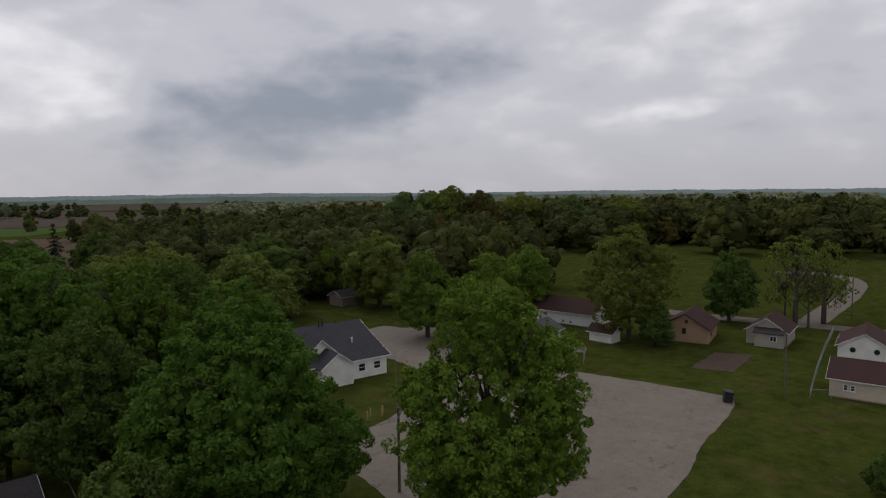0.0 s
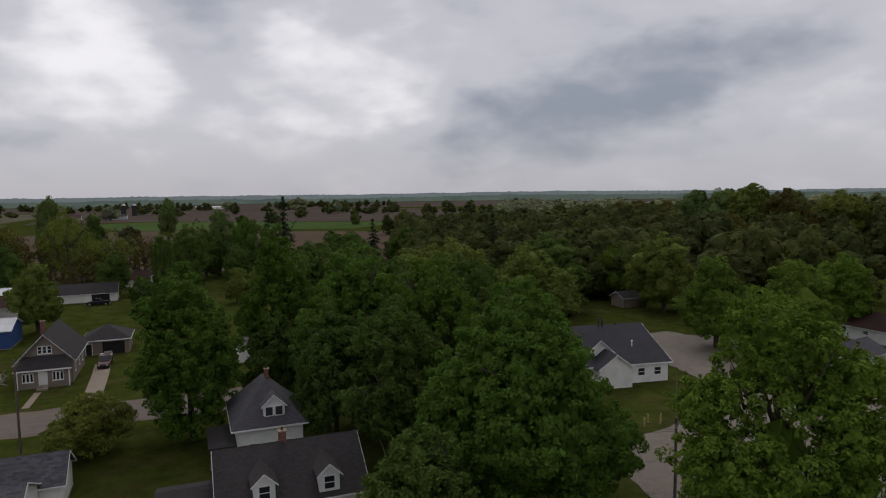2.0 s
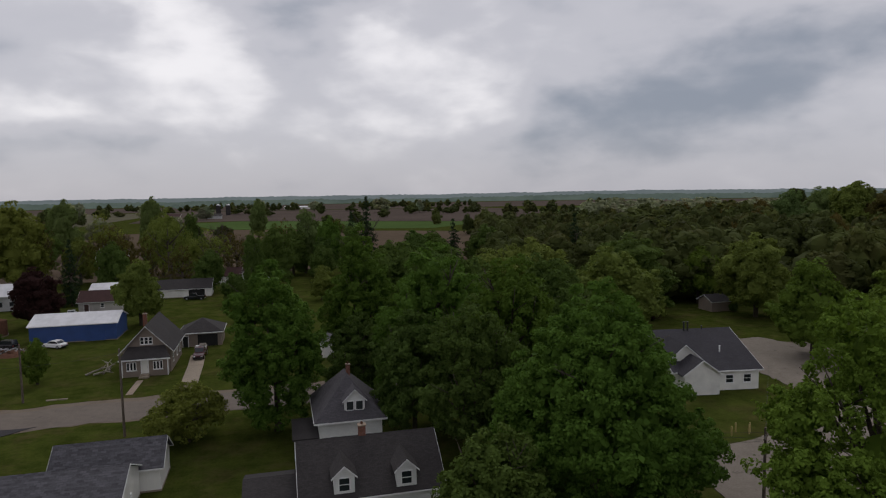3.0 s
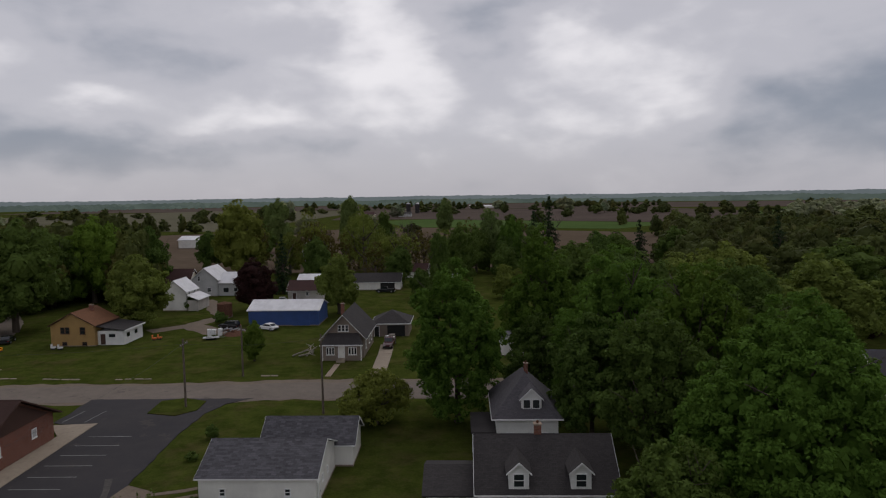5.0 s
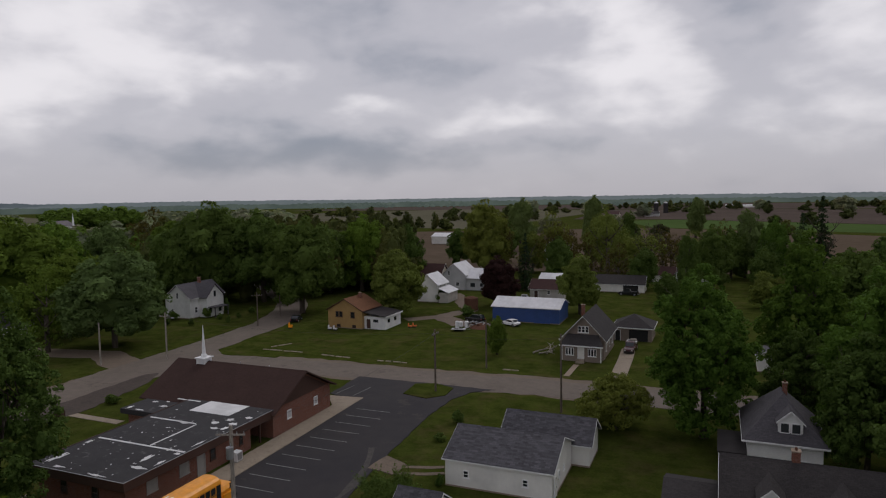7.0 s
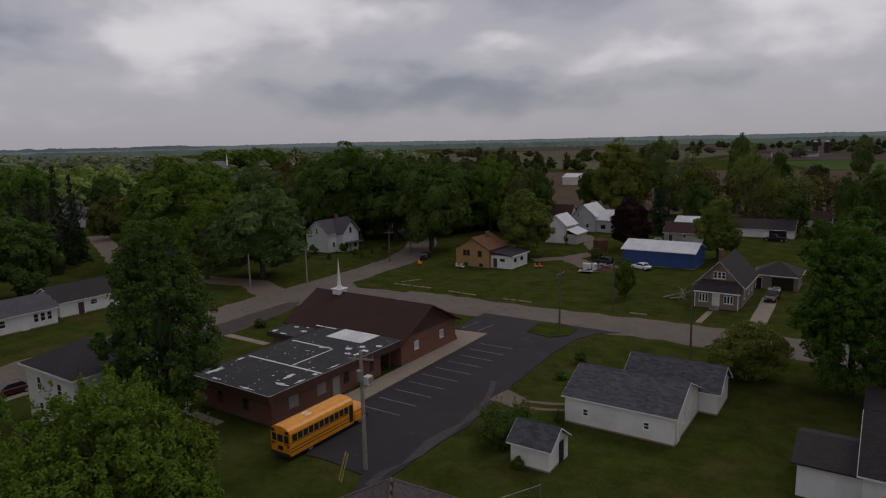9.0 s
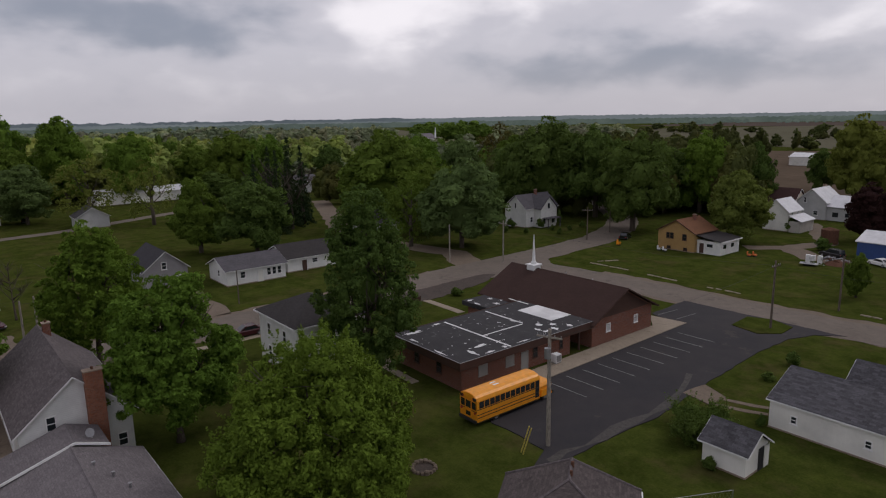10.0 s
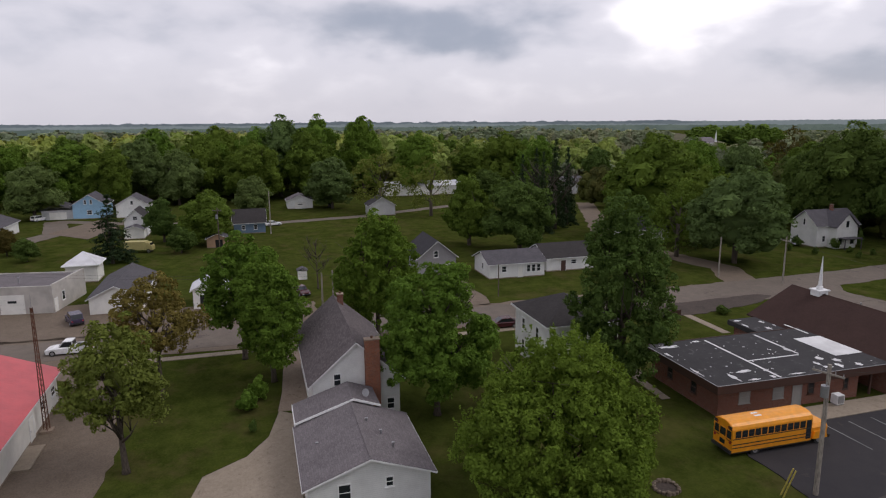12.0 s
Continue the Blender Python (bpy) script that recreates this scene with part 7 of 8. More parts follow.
# the house with two dormers and the one behind it
def dormer_house():
    t = house("house", "white house with dark roof, two front dormers and chimney", 0.6, 11.9, 51.6, 60.2, 3.9, 7.0, "x", WHITE, ROOFD, over=0.35, wins=(("S", -3, 1.2, 1.0, 1.4), ("S", 3, 1.2, 1.0, 1.4), ("E", 0, 1.4, 0.9, 1.4)))
    for x in (-2.35, 2.7):
        front_dormer(t, x, -4.25, 3.6, 4.05, 1.65, 1.5, 2.25, ROOFD)
    chimney(t, -0.35, 0.2, 6.6, 7.9, 0.6)
    part("wing_wall", B().box(-10.0, -5.66, -2.6, 4.0, -0.1, 2.7), WHITE, t)
    part("wing_roof", B().prism([(-10.4, -3.0, 2.75), (-5.3, -3.0, 2.75), (-5.3, 0.8, 3.9), (-10.4, 0.8, 3.9)], (0, 0, 0.13)).prism([(-10.4, 4.4, 2.75), (-5.3, 4.4, 2.75), (-5.3, 0.801, 3.9), (-10.4, 0.801, 3.9)], (0, 0, 0.13)), ROOFD, t)
    return t


dormer_house()


def hip_house():
    t = house("house", "white house with grey pyramid roof and wide dormer", 2.9, 9.6, 69.2, 78.6, 3.9, 7.9, "y", WHITE, ROOFG, "hip", 0.5, wins=(("S", -1.8, 1.0, 0.9, 1.3), ("S", 1.8, 1.0, 0.9, 1.3)))
    d = front_dormer(t, 0.5, -4.3, 4.2, 4.6, 2.2, 1.35, 2.4, ROOFG, False)
    for k in (-0.5, 0.5):
        part("window", B().box(0.5 + k - 0.45, 0.5 + k + 0.45, -4.37, -4.3, 4.75, 5.85), TRIM, d)
        part("pane", B().box(0.5 + k - 0.35, 0.5 + k + 0.35, -4.4, -4.371, 4.86, 5.74), GLASS, d)
    chimney(t, 0.3, 0.2, 7.2, 8.6, 0.45)
    part("side_wing", B().box(-5.8, -3.36, -5.4, 0.5, 0, 2.5), WHITE, t)
    part("side_wing_roof", B().box(-6.1, -3.37, -5.8, 0.8, 2.52, 2.7), ROOFD, t)
    return t


hip_house()
house("shed", "small white gabled shed under trees", 6.0, 10.0, 112.0, 117.0, 2.6, 4.0, "y", WHITEP, ROOFG, over=0.3, category="shed")


# white house beside the gravel lot, set askew to the street
def askew_house():
    t = thing("house", "white house with dark slate-grey roof and two front gables", "house", 59.3, 82.9, -8)
    x0, x1, ys, yn, yr, eave, ridge = -7.0, 5.3, -5.2, 9.8, 3.6, 3.0, 6.8
    k = 0.22
    part("wall", B().box(x0, x1, ys, ys + k, -0.1, eave), WHITEP, t)
    part("wall", B().box(x0, x1, yn - k, yn, -0.1, eave + 0.6), WHITEP, t)
    for xa in (x0, x1 - k):
        part("wall", B().prism([(xa, ys + k + 0.003, -0.1), (xa, yn - k - 0.003, -0.1), (xa, yn - k - 0.003, eave + 0.5), (xa, yr, ridge - 0.12), (xa, ys + k + 0.003, eave)], (k, 0, 0)), WHITEP, t)
    o, th = 0.45, 0.13
    sl, sn = (ridge - eave) / (yr - ys), (ridge - eave - 0.5) / (yn - yr)
    part("roof", B().prism([(x0 - o, ys - o, eave - sl * o), (x1 + o, ys - o, eave - sl * o), (x1 + o, yr, ridge), (x0 - o, yr, ridge)], (0, 0, th)), ROOFS, t)
    part("roof", B().prism([(x0 - o, yn + o, eave + 0.5 - sn * o), (x1 + o, yn + o, eave + 0.5 - sn * o), (x1 + o, yr + 0.002, ridge), (x0 - o, yr + 0.002, ridge)], (0, 0, th)), ROOFS, t)
    part("fascia", B().box(x0 - o, x1 + o, ys - o - 0.05, ys - o - 0.004, eave - sl * o - 0.06, eave - sl * o + 0.1), TRIM, t)
    for e in (x0 - o - 0.05, x1 + o + 0.01):
        part("rake_board", B().prism([(e, ys - o, eave - sl * o - 0.05), (e, yr, ridge - 0.05), (e, yr, ridge + 0.12), (e, ys - o, eave - sl * o + 0.12)], (0.04, 0, 0)), TRIM, t)
        part("rake_board", B().prism([(e, yn + o, eave + 0.5 - sn * o - 0.05), (e, yr, ridge - 0.05), (e, yr, ridge + 0.12), (e, yn + o, eave + 0.5 - sn * o + 0.12)], (0.04, 0, 0)), TRIM, t)
    # two gables that look to the street, the lower one before the taller
    for cx, hw, yf, depth, ze, zp in ((-4.7, 2.6, -3.4, 6.4, 3.9, 6.15), (-3.9, 2.5, -7.0, 6.6, 3.0, 4.8)):
        g = part("front_gable", B().prism([(cx - hw, yf, 0.02), (cx + hw, yf, 0.02), (cx + hw, yf, ze), (cx, yf, zp - 0.05), (cx - hw, yf, ze)], (0, depth - 0.5, 0)), WHITEP, t)
        sg = (zp - ze) / hw
        r, tr = B(), B()
        for s_ in (-1, 1):
            xe, zz = cx + s_ * (hw + 0.4), ze - sg * 0.4
            r.prism([(xe, yf - 0.35, zz), (cx + s_ * 0.001, yf - 0.35, zp), (cx + s_ * 0.001, yf + depth, zp), (xe, yf + depth, zz)], (0, 0, th))
            tr.prism([(xe, yf - 0.355, zz - 0.06), (cx + s_ * 0.003, yf - 0.355, zp - 0.06), (cx + s_ * 0.003, yf - 0.355, zp + 0.13), (xe, yf - 0.355, zz + 0.13)], (0, -0.04, 0))
        part("front_gable_roof", r, ROOFS, g)
        part("front_gable_trim", tr, TRIM, g)
    for x in (-1.7, -1.1):
        vent_pipe(t, x, 3.2, 6.2, 8.0, 0.13, BLACK)
    vent_pipe(t, 1.2, 3.4, 6.4, 7.3, 0.08, BLACK)
    vent_pipe(t, 1.3, -1.8, 4.2, 5.4, 0.1, PLASTICW)
    for x in (1.0, 3.6):
        add_window(t, 2 * x1, -2 * ys, "S", x, 1.0, 1.2, 1.2)
    return t


askew_house()
for _x, _y in ((48.6, 62.7), (49.8, 63.6), (50.8, 62.6), (51.4, 63.2)):
    _p = thing("bollard", "yellow guard post at the gravel lot edge", "bollard", _x, _y, group="guard posts")
    part("post", B().tube([(0, 0, -0.1), (0, 0, 1.05), (0, 0, 1.12)], [0.09, 0.09, 0.04], 10), FADEDY, _p)
house("shed", "pale grey shed with blue-grey roof and white trim", 91.0, 100.2, 69.4, 76.0, 2.3, 3.9, "x", LGREY, ROOFG, over=0.35, rot=10, category="shed")
house("house", "white ranch house with brown roof", 112.5, 121.0, 72.0, 90.0, 2.8, 4.9, "y", WHITE, ROOFB, over=0.5, rot=4, wins=(("W", 6, 1.2, 0.9, 1.1), ("W", 2, 1.4, 1.2, 0.7), ("W", -2.2, 0.4, 0.8, 0.6), ("W", -4.0, 0.4, 0.8, 0.6)))
house("shed", "small white shed with brown overhanging roof", 103.6, 106.6, 61.8, 66.4, 2.1, 3.0, "y", WHITEP, ROOFB, over=0.5, category="shed")
house("house", "tan house with maroon roof and brown trim", 114.4, 124.0, 50.4, 58.4, 2.8, 5.2, "x", TAN, ROOFR, over=0.5, rot=14, trim=BROWNT, wins=(("W", 0.2, 1.6, 0.7, 1.0), ("W", -0.2, 3.6, 0.5, 0.5), ("S", -2, 1.1, 0.8, 1.2)))
_gy = house("house", "grey gabled house with maroon roof and rear addition", 122.4, 131.0, 39.2, 45.8, 2.7, 4.9, "x", GREYH, ROOFR, over=0.4, rot=8)
part("addition", B().box(-6.0, -4.31, -3.0, 1.6, 0, 2.38), GREYH, _gy)
part("addition_roof", B().prism([(-6.3, -3.2, 2.4), (-4.31, -3.2, 3.1), (-4.31, 1.9, 3.1), (-6.3, 1.9, 2.4)], (0, 0, 0.12)), ROOFD, _gy)
part("window", B().box(-6.07, -6.0, -2.0, -0.9, 1.1, 2.1), TRIM, _gy)
part("pane", B().box(-6.1, -6.06, -1.9, -1.5, 1.2, 2.0).box(-6.1, -6.06, -1.4, -1.0, 1.2, 2.0), GLASS, _gy)
_rh = house("house", "white house with maroon shingle roof and round windows", 120.5, 131.0, 23.6, 31.0, 2.6, 4.7, "x", WHITEP, ROOFR, over=0.4, rot=10)
for _u in (-1.7, 1.6):
    _rw = part("round_window", B().disc((-5.3, _u, 1.9), (1, 0, 0), 0.42, 0.1, 16), BLACK, _rh)
    part("pane", B().disc((-5.36, _u, 1.9), (1, 0, 0), 0.32, 0.04, 16), GLASS, _rw)
house("garage", "cream garage with maroon shingle roof", 98.6, 106.0, 15.4, 26.0, 2.7, 4.6, "y", CREAM, ROOFR, over=0.4, rot=8, category="garage", wins=(("W", 3.4, 1.1, 0.6, 0.8), ("W", 2.6, 1.1, 0.6, 0.8)))
house("cabin", "small brown cabin under trees", 94.0, 99.0, 129.0, 134.0, 2.4, 3.6, "x", GREYS, ROOFD, over=0.4, category="cabin")


# ---- vehicles ----
def wheel(t, x, y, r, w, side, hub=None):
    wh = part("wheel", B().disc((x, y, r), (1, 0, 0), r, w, 18), BLACK, t)
    part("rim", B().disc((x + side * (w / 2 + 0.005), y, r), (1, 0, 0), r * 0.58, 0.03, 14), hub or STEEL, wh)
    return wh


def school_bus(x, y, rot):
    """A conventional school bus, its nose to +y; the origin is under the rear bumper's middle."""
    t = thing("school_bus", "yellow school bus with black rub rails and white roof hatch", "bus", x, y, rot)
    hw, z0, zs, L = 1.2, 0.55, 2.62, 8.3
    # rounded body section, pushed forward
    sec = [(-hw, z0), (hw, z0), (hw, zs)]
    for k in range(1, 8):
        a = math.pi * k / 8
        sec.append((hw * math.cos(a) * 0.985, zs + 0.55 * math.sin(a) ** 0.8))
    sec.append((-hw, zs))
    b = B().prism([(px, 0, pz) for px, pz in sec], (0, L, 0))
    body = part("body", b, BUSY, t)
    part("roof_cap", B().prism([(px * 0.97, -0.05, zs - 0.25 + (pz - zs + 0.25) * 0.96) if pz > zs - 0.01 else (px * 0.97, -0.05, zs - 0.25) for px, pz in sec[2:]], (0, 0.05, 0)), BUSY, t)
    # hood and nose
    hood = part("hood", B().prism([(-0.95, L, 0.65), (0.95, L, 0.65), (1.0, L, 1.55), (0.75, L, 1.85), (-0.75, L, 1.85), (-1.0, L, 1.55)], (0, 1.9, 0)), BUSY, t)
    part("grille", B().box(-0.6, 0.6, L + 1.9, L + 1.95, 0.8, 1.5), BLACK, hood)
    for s in (-1, 1):
        part("headlight", B().disc((s * 0.78, L + 1.93, 1.2), (0, 1, 0), 0.14, 0.08, 12), PLASTICW, hood)
        part("fender", B().prism([(s * 0.95, L + 0.2, 0.6), (s * 0.95, L + 1.8, 0.6), (s * 0.95, L + 1.6, 1.25), (s * 0.95, L + 0.4, 1.25)], (s * 0.25, 0, 0)), BUSY, t)
        part("mirror", B().box(min(s * 1.1, s * 1.35), max(s * 1.1, s * 1.35), L + 1.2, L + 1.3, 1.6, 2.05).tube([(s * 0.9, L + 1.2, 1.4), (s * 1.2, L + 1.25, 1.7)], [0.03, 0.03], 6), BLACK, t)
    part("windshield", B().prism([(-1.05, L + 0.005, 1.9), (1.05, L + 0.005, 1.9), (1.0, L + 0.005, 2.6), (-1.0, L + 0.005, 2.6)], (0, 0.03, 0)), GLASS, t)
    part("front_bumper", B().box(-1.15, 1.15, L + 1.95, L + 2.1, 0.5, 0.8), BLACK, t)
    part("rear_bumper", B().box(-1.2, 1.2, -0.16, -0.002, 0.45, 0.72), BLACK, t)
    # side windows, rails, wheel arches
    for s in (-1, 1):
        for k in range(11):
            y0 = 0.28 + k * 0.67
            xa, xb = sorted((s * (hw + 0.002), s * (hw + 0.018)))
            wnd = part("window", B().box(xa, xb, y0, y0 + 0.56, 1.86, 2.48), GLASS, t)
            part("bar", B().box(xa - 0.001, xb + 0.006, y0, y0 + 0.56, 2.15, 2.18), BLACK, wnd)
        for z in (0.92, 1.22, 1.72):
            xa, xb = sorted((s * (hw + 0.002), s * (hw + 0.03)))
            part("rub_rail", B().box(xa, xb, 0.02, L - 0.05, z, z + 0.07), BLACK, t)
        # black strip added below the body, standing in for the shade there
        part("skirt_shadow", B().box(*sorted((s * (hw - 0.3), s * (hw - 0.05))), 0.2, L, 0.4, 0.56), BLACK, t)
        wheel(t, s * 0.98, 2.5, 0.48, 0.3, s)
        wheel(t, s * 0.98, L + 0.95, 0.48, 0.28, s)
    part("entry_door", B().box(hw + 0.002, hw + 0.025, L - 0.62, L - 0.1, 0.75, 2.5), GLASS, t)
    # rear: emergency door, windows, lamps
    part("rear_door", B().box(-0.42, 0.42, -0.03, -0.002, 0.8, 2.45), BUSY, t)
    for xa, xb in ((-1.02, -0.52), (-0.34, 0.34), (0.52, 1.02)):
        part("rear_window", B().box(xa, xb, -0.045, -0.031 if xa == -0.34 else -0.002, 1.72, 2.4), GLASS, t)
    part("rear_window", B().box(-0.32, 0.32, -0.045, -0.031, 0.95, 1.35), GLASS, t)
    for s in (-1, 1):
        part("tail_lamp", B().disc((s * 0.95, -0.03, 1.4), (0, 1, 0), 0.12, 0.06, 12), REDP, t)
        part("warning_lamp", B().disc((s * 0.72, -0.03, 2.72), (0, 1, 0), 0.11, 0.06, 12), REDP, t)
        part("clearance_box", B().box(s * 0.9 - 0.2, s * 0.9 + 0.2, -0.06, -0.002, 2.55, 2.85), BLACK, t)
    part("rear_rail", B().box(-1.18, 1.18, -0.02, -0.002, 1.5, 1.56), BLACK, t)
    part("roof_hatch", B().box(-0.35, 0.35, 2.9, 3.6, 3.03, 3.16), PLASTICW, t, "white roof hatch")
    part("roof_vent", B().box(-0.18, 0.18, 5.9, 6.2, 3.04, 3.12), STEEL, t)
    return t


school_bus(-42.9, 37.1, 0)


def car(x, y, rot, paint, label, style="sedan", name="car"):
    """A parked car, nose to +y: body, cabin with glass, wheels, lamps and bumpers."""
    t = thing(name, label, "truck" if style == "pickup" else "car", x, y, rot)
    w = 0.9
    L = {"sedan": 2.3, "suv": 2.35, "pickup": 2.7}[style]
    top = {"sedan": 1.42, "suv": 1.72, "pickup": 1.78}[style]
    belt = {"sedan": 0.9, "suv": 1.02, "pickup": 1.02}[style]

    def ring(y0, hw, z0, z1):
        return [(-hw, y0, z0), (hw, y0, z0), (hw, y0, z1 - 0.1), (hw - 0.1, y0, z1), (-hw + 0.1, y0, z1), (-hw, y0, z1 - 0.1)]

    prof = [(-L, 0.8, 0.42, belt - 0.08), (-L + 0.25, w, 0.28, belt), (L - 0.9, w, 0.28, belt), (L - 0.15, w - 0.06, 0.3, belt - 0.16), (L, 0.74, 0.42, belt - 0.25)]
    v, f = [], []
    for q in prof:
        v += ring(*q)
    for i in range(len(prof) - 1):
        for k in range(6):
            f.append((i * 6 + k, i * 6 + (k + 1) % 6, i * 6 + 6 + (k + 1) % 6, i * 6 + 6 + k))
    f += [tuple(range(6))[::-1], tuple(range((len(prof) - 1) * 6, len(prof) * 6))]
    part("body", B().add(v, f), paint, t)
    if style == "sedan":
        cab = [(-L + 0.65, belt), (-L + 1.25, top), (0.25, top), (1.05, belt)]
    elif style == "suv":
        cab = [(-L + 0.1, belt), (-L + 0.4, top), (0.3, top), (1.0, belt)]
    else:
        cab = [(-0.55, belt), (-0.45, top), (0.6, top), (1.2, belt)]
    hw2 = w - 0.14
    cb = B().prism([(-hw2, yy, zz - 0.01) for yy, zz in cab], (2 * hw2, 0, 0))
    part("cabin", cb, paint, t)
    for s in (-1, 1):
        ins = [(cab[0][0] + 0.16, belt + 0.05), (cab[1][0] + 0.08, top - 0.1), (cab[2][0] - 0.06, top - 0.1), (cab[3][0] - 0.16, belt + 0.05)]
        part("side_window", B().prism([(s * (hw2 + 0.002), yy, zz) for yy, zz in ins], (s * 0.012, 0, 0)), GLASS, t)
    for (ya, za), (yb, zb), d in ((cab[0], cab[1], -1), (cab[3], cab[2], 1)):
        pts = [(-hw2 + 0.1, ya + (yb - ya) * 0.1, za + (zb - za) * 0.1), (hw2 - 0.1, ya + (yb - ya) * 0.1, za + (zb - za) * 0.1), (hw2 - 0.1, ya + (yb - ya) * 0.9, za + (zb - za) * 0.9), (-hw2 + 0.1, ya + (yb - ya) * 0.9, za + (zb - za) * 0.9)]
        part("windshield" if d > 0 else "rear_window", B().prism(pts, (0, d * 0.02, 0.012)), GLASS, t)
    if style == "pickup":
        part("bed_floor", B().box(-w + 0.1, w - 0.1, -L + 0.12, -0.65, belt - 0.02, belt + 0.004), BLACK, t)
        part("bed_rail", B().box(-w, -w + 0.1, -L + 0.1, -0.6, belt - 0.05, belt + 0.1).box(w - 0.1, w, -L + 0.1, -0.6, belt - 0.05, belt + 0.1).box(-w, w, -L, -L + 0.1, belt - 0.3, belt + 0.1), paint, t)
    r = 0.36 if style == "pickup" else 0.32
    for s in (-1, 1):
        for yy in (-L + 0.85, L - 0.85):
            wheel(t, s * (w - 0.1), yy, r, 0.22, s)
        part("headlight", B().box(*sorted((s * 0.45, s * 0.74)), L - 0.04, L + 0.02, belt - 0.42, belt - 0.28), PLASTICW, t)
        part("tail_lamp", B().box(*sorted((s * 0.58, s * 0.8)), -L - 0.02, -L + 0.03, belt - 0.3, belt - 0.14), REDP, t)
    part("bumper", B().box(-0.78, 0.78, L - 0.02, L + 0.07, 0.34, 0.52), BLACK, t)
    part("bumper", B().box(-0.78, 0.78, -L - 0.07, -L + 0.02, 0.36, 0.54), STEEL if style == "pickup" else BLACK, t)
    return t


P_WHITE = m_plain("white_car_paint", (0.75, 0.75, 0.75), 0.25)
P_BLACK = m_plain("black_car_paint", (0.015, 0.016, 0.018), 0.2)
P_MAROON = m_plain("maroon_car_paint", (0.055, 0.012, 0.016), 0.25)
P_PURPLE = m_plain("dark_violet_car_paint", (0.05, 0.04, 0.075), 0.25)
P_SILVER = m_plain("silver_car_paint", (0.4, 0.4, 0.42), 0.3, 0.4)
P_TAN = m_plain("faded_yellow_paint", (0.4, 0.35, 0.14), 0.6)

car(-87.6, -23.2, 178, P_WHITE, "white pickup truck on the village street", "pickup", "pickup_truck")
car(-101.6, -25.9, 113, P_PURPLE, "dark violet car parked before a garage", "suv")
car(-81.8, 32.0, 176, P_MAROON, "dark maroon car parked at the kerb", "sedan")
car(-82.0, 37.6, 176, P_BLACK, "black car parked at the kerb under a tree", "sedan")
car(-108.2, 6.4, -70, P_MAROON, "dark red car parked on a drive", "sedan")
car(-89.2, 124.6, 20, P_BLACK, "black car parked at the lane's edge", "sedan")
car(-41.3, 135.0, 62, P_WHITE, "small white car parked on the grass by a blue shed", "sedan")
_ld = car(-14.3, 119.6, 178, P_MAROON, "dark red pickup truck loaded with pale scrap on a drive", "pickup", "pickup_truck")
for _k in range(9):
    _q = random.Random(_k)
    _lx, _ly, _lz = _q.uniform(-0.55, 0.55), _q.uniform(-2.3, -0.9), 1.1 + 0.09 * _k
    part("load", B().tube([(_lx - 0.5, _ly - 0.3, _lz), (_lx + 0.5, _ly + 0.35, _lz + 0.12)], [0.12, 0.1], 5), PALEWOOD if _k % 3 else PLASTICW, _ld, "pale scrap in the truck bed")
car(-22.8, 186.8, 84, P_BLACK, "dark pickup truck parked before a white garage", "pickup", "pickup_truck")
car(-50.0, 136.5, 70, P_BLACK, "dark car parked among yard clutter", "suv")
car(-48.0, 170.5, 10, P_SILVER, "pale car parked beside a cottage", "sedan")
car(-217.0, -61.0, 60, P_WHITE, "white car on a gravel drive", "suv")
car(-186.0, 4.6, 15, P_WHITE, "white car parked beside a blue-grey house", "sedan")
car(-84.0, 190.0, 70, P_BLACK, "black car parked before a house", "sedan")
car(-222.0, 24.5, 80, P_BLACK, "dark car beyond the lane", "sedan")
_yt = thing("box_truck", "old yellow utility truck on a lawn", "truck", -156.0, -25.0, -12)
part("cab", B().prism([(-1.0, 1.6, 0.6), (-1.0, 3.0, 0.6), (-1.0, 2.9, 1.5), (-1.0, 2.3, 2.3), (-1.0, 1.6, 2.3)], (2.0, 0, 0)), P_TAN, _yt)
part("box", B().box(-1.1, 1.1, -3.0, 1.58, 0.7, 2.5), P_TAN, _yt)
part("windshield", B().box(-0.85, 0.85, 2.55, 2.75, 1.55, 2.15), GLASS, _yt)
for _s in (-1, 1):
    for _y in (-1.8, 2.2):
        wheel(_yt, _s * 0.95, _y, 0.42, 0.25, _s)


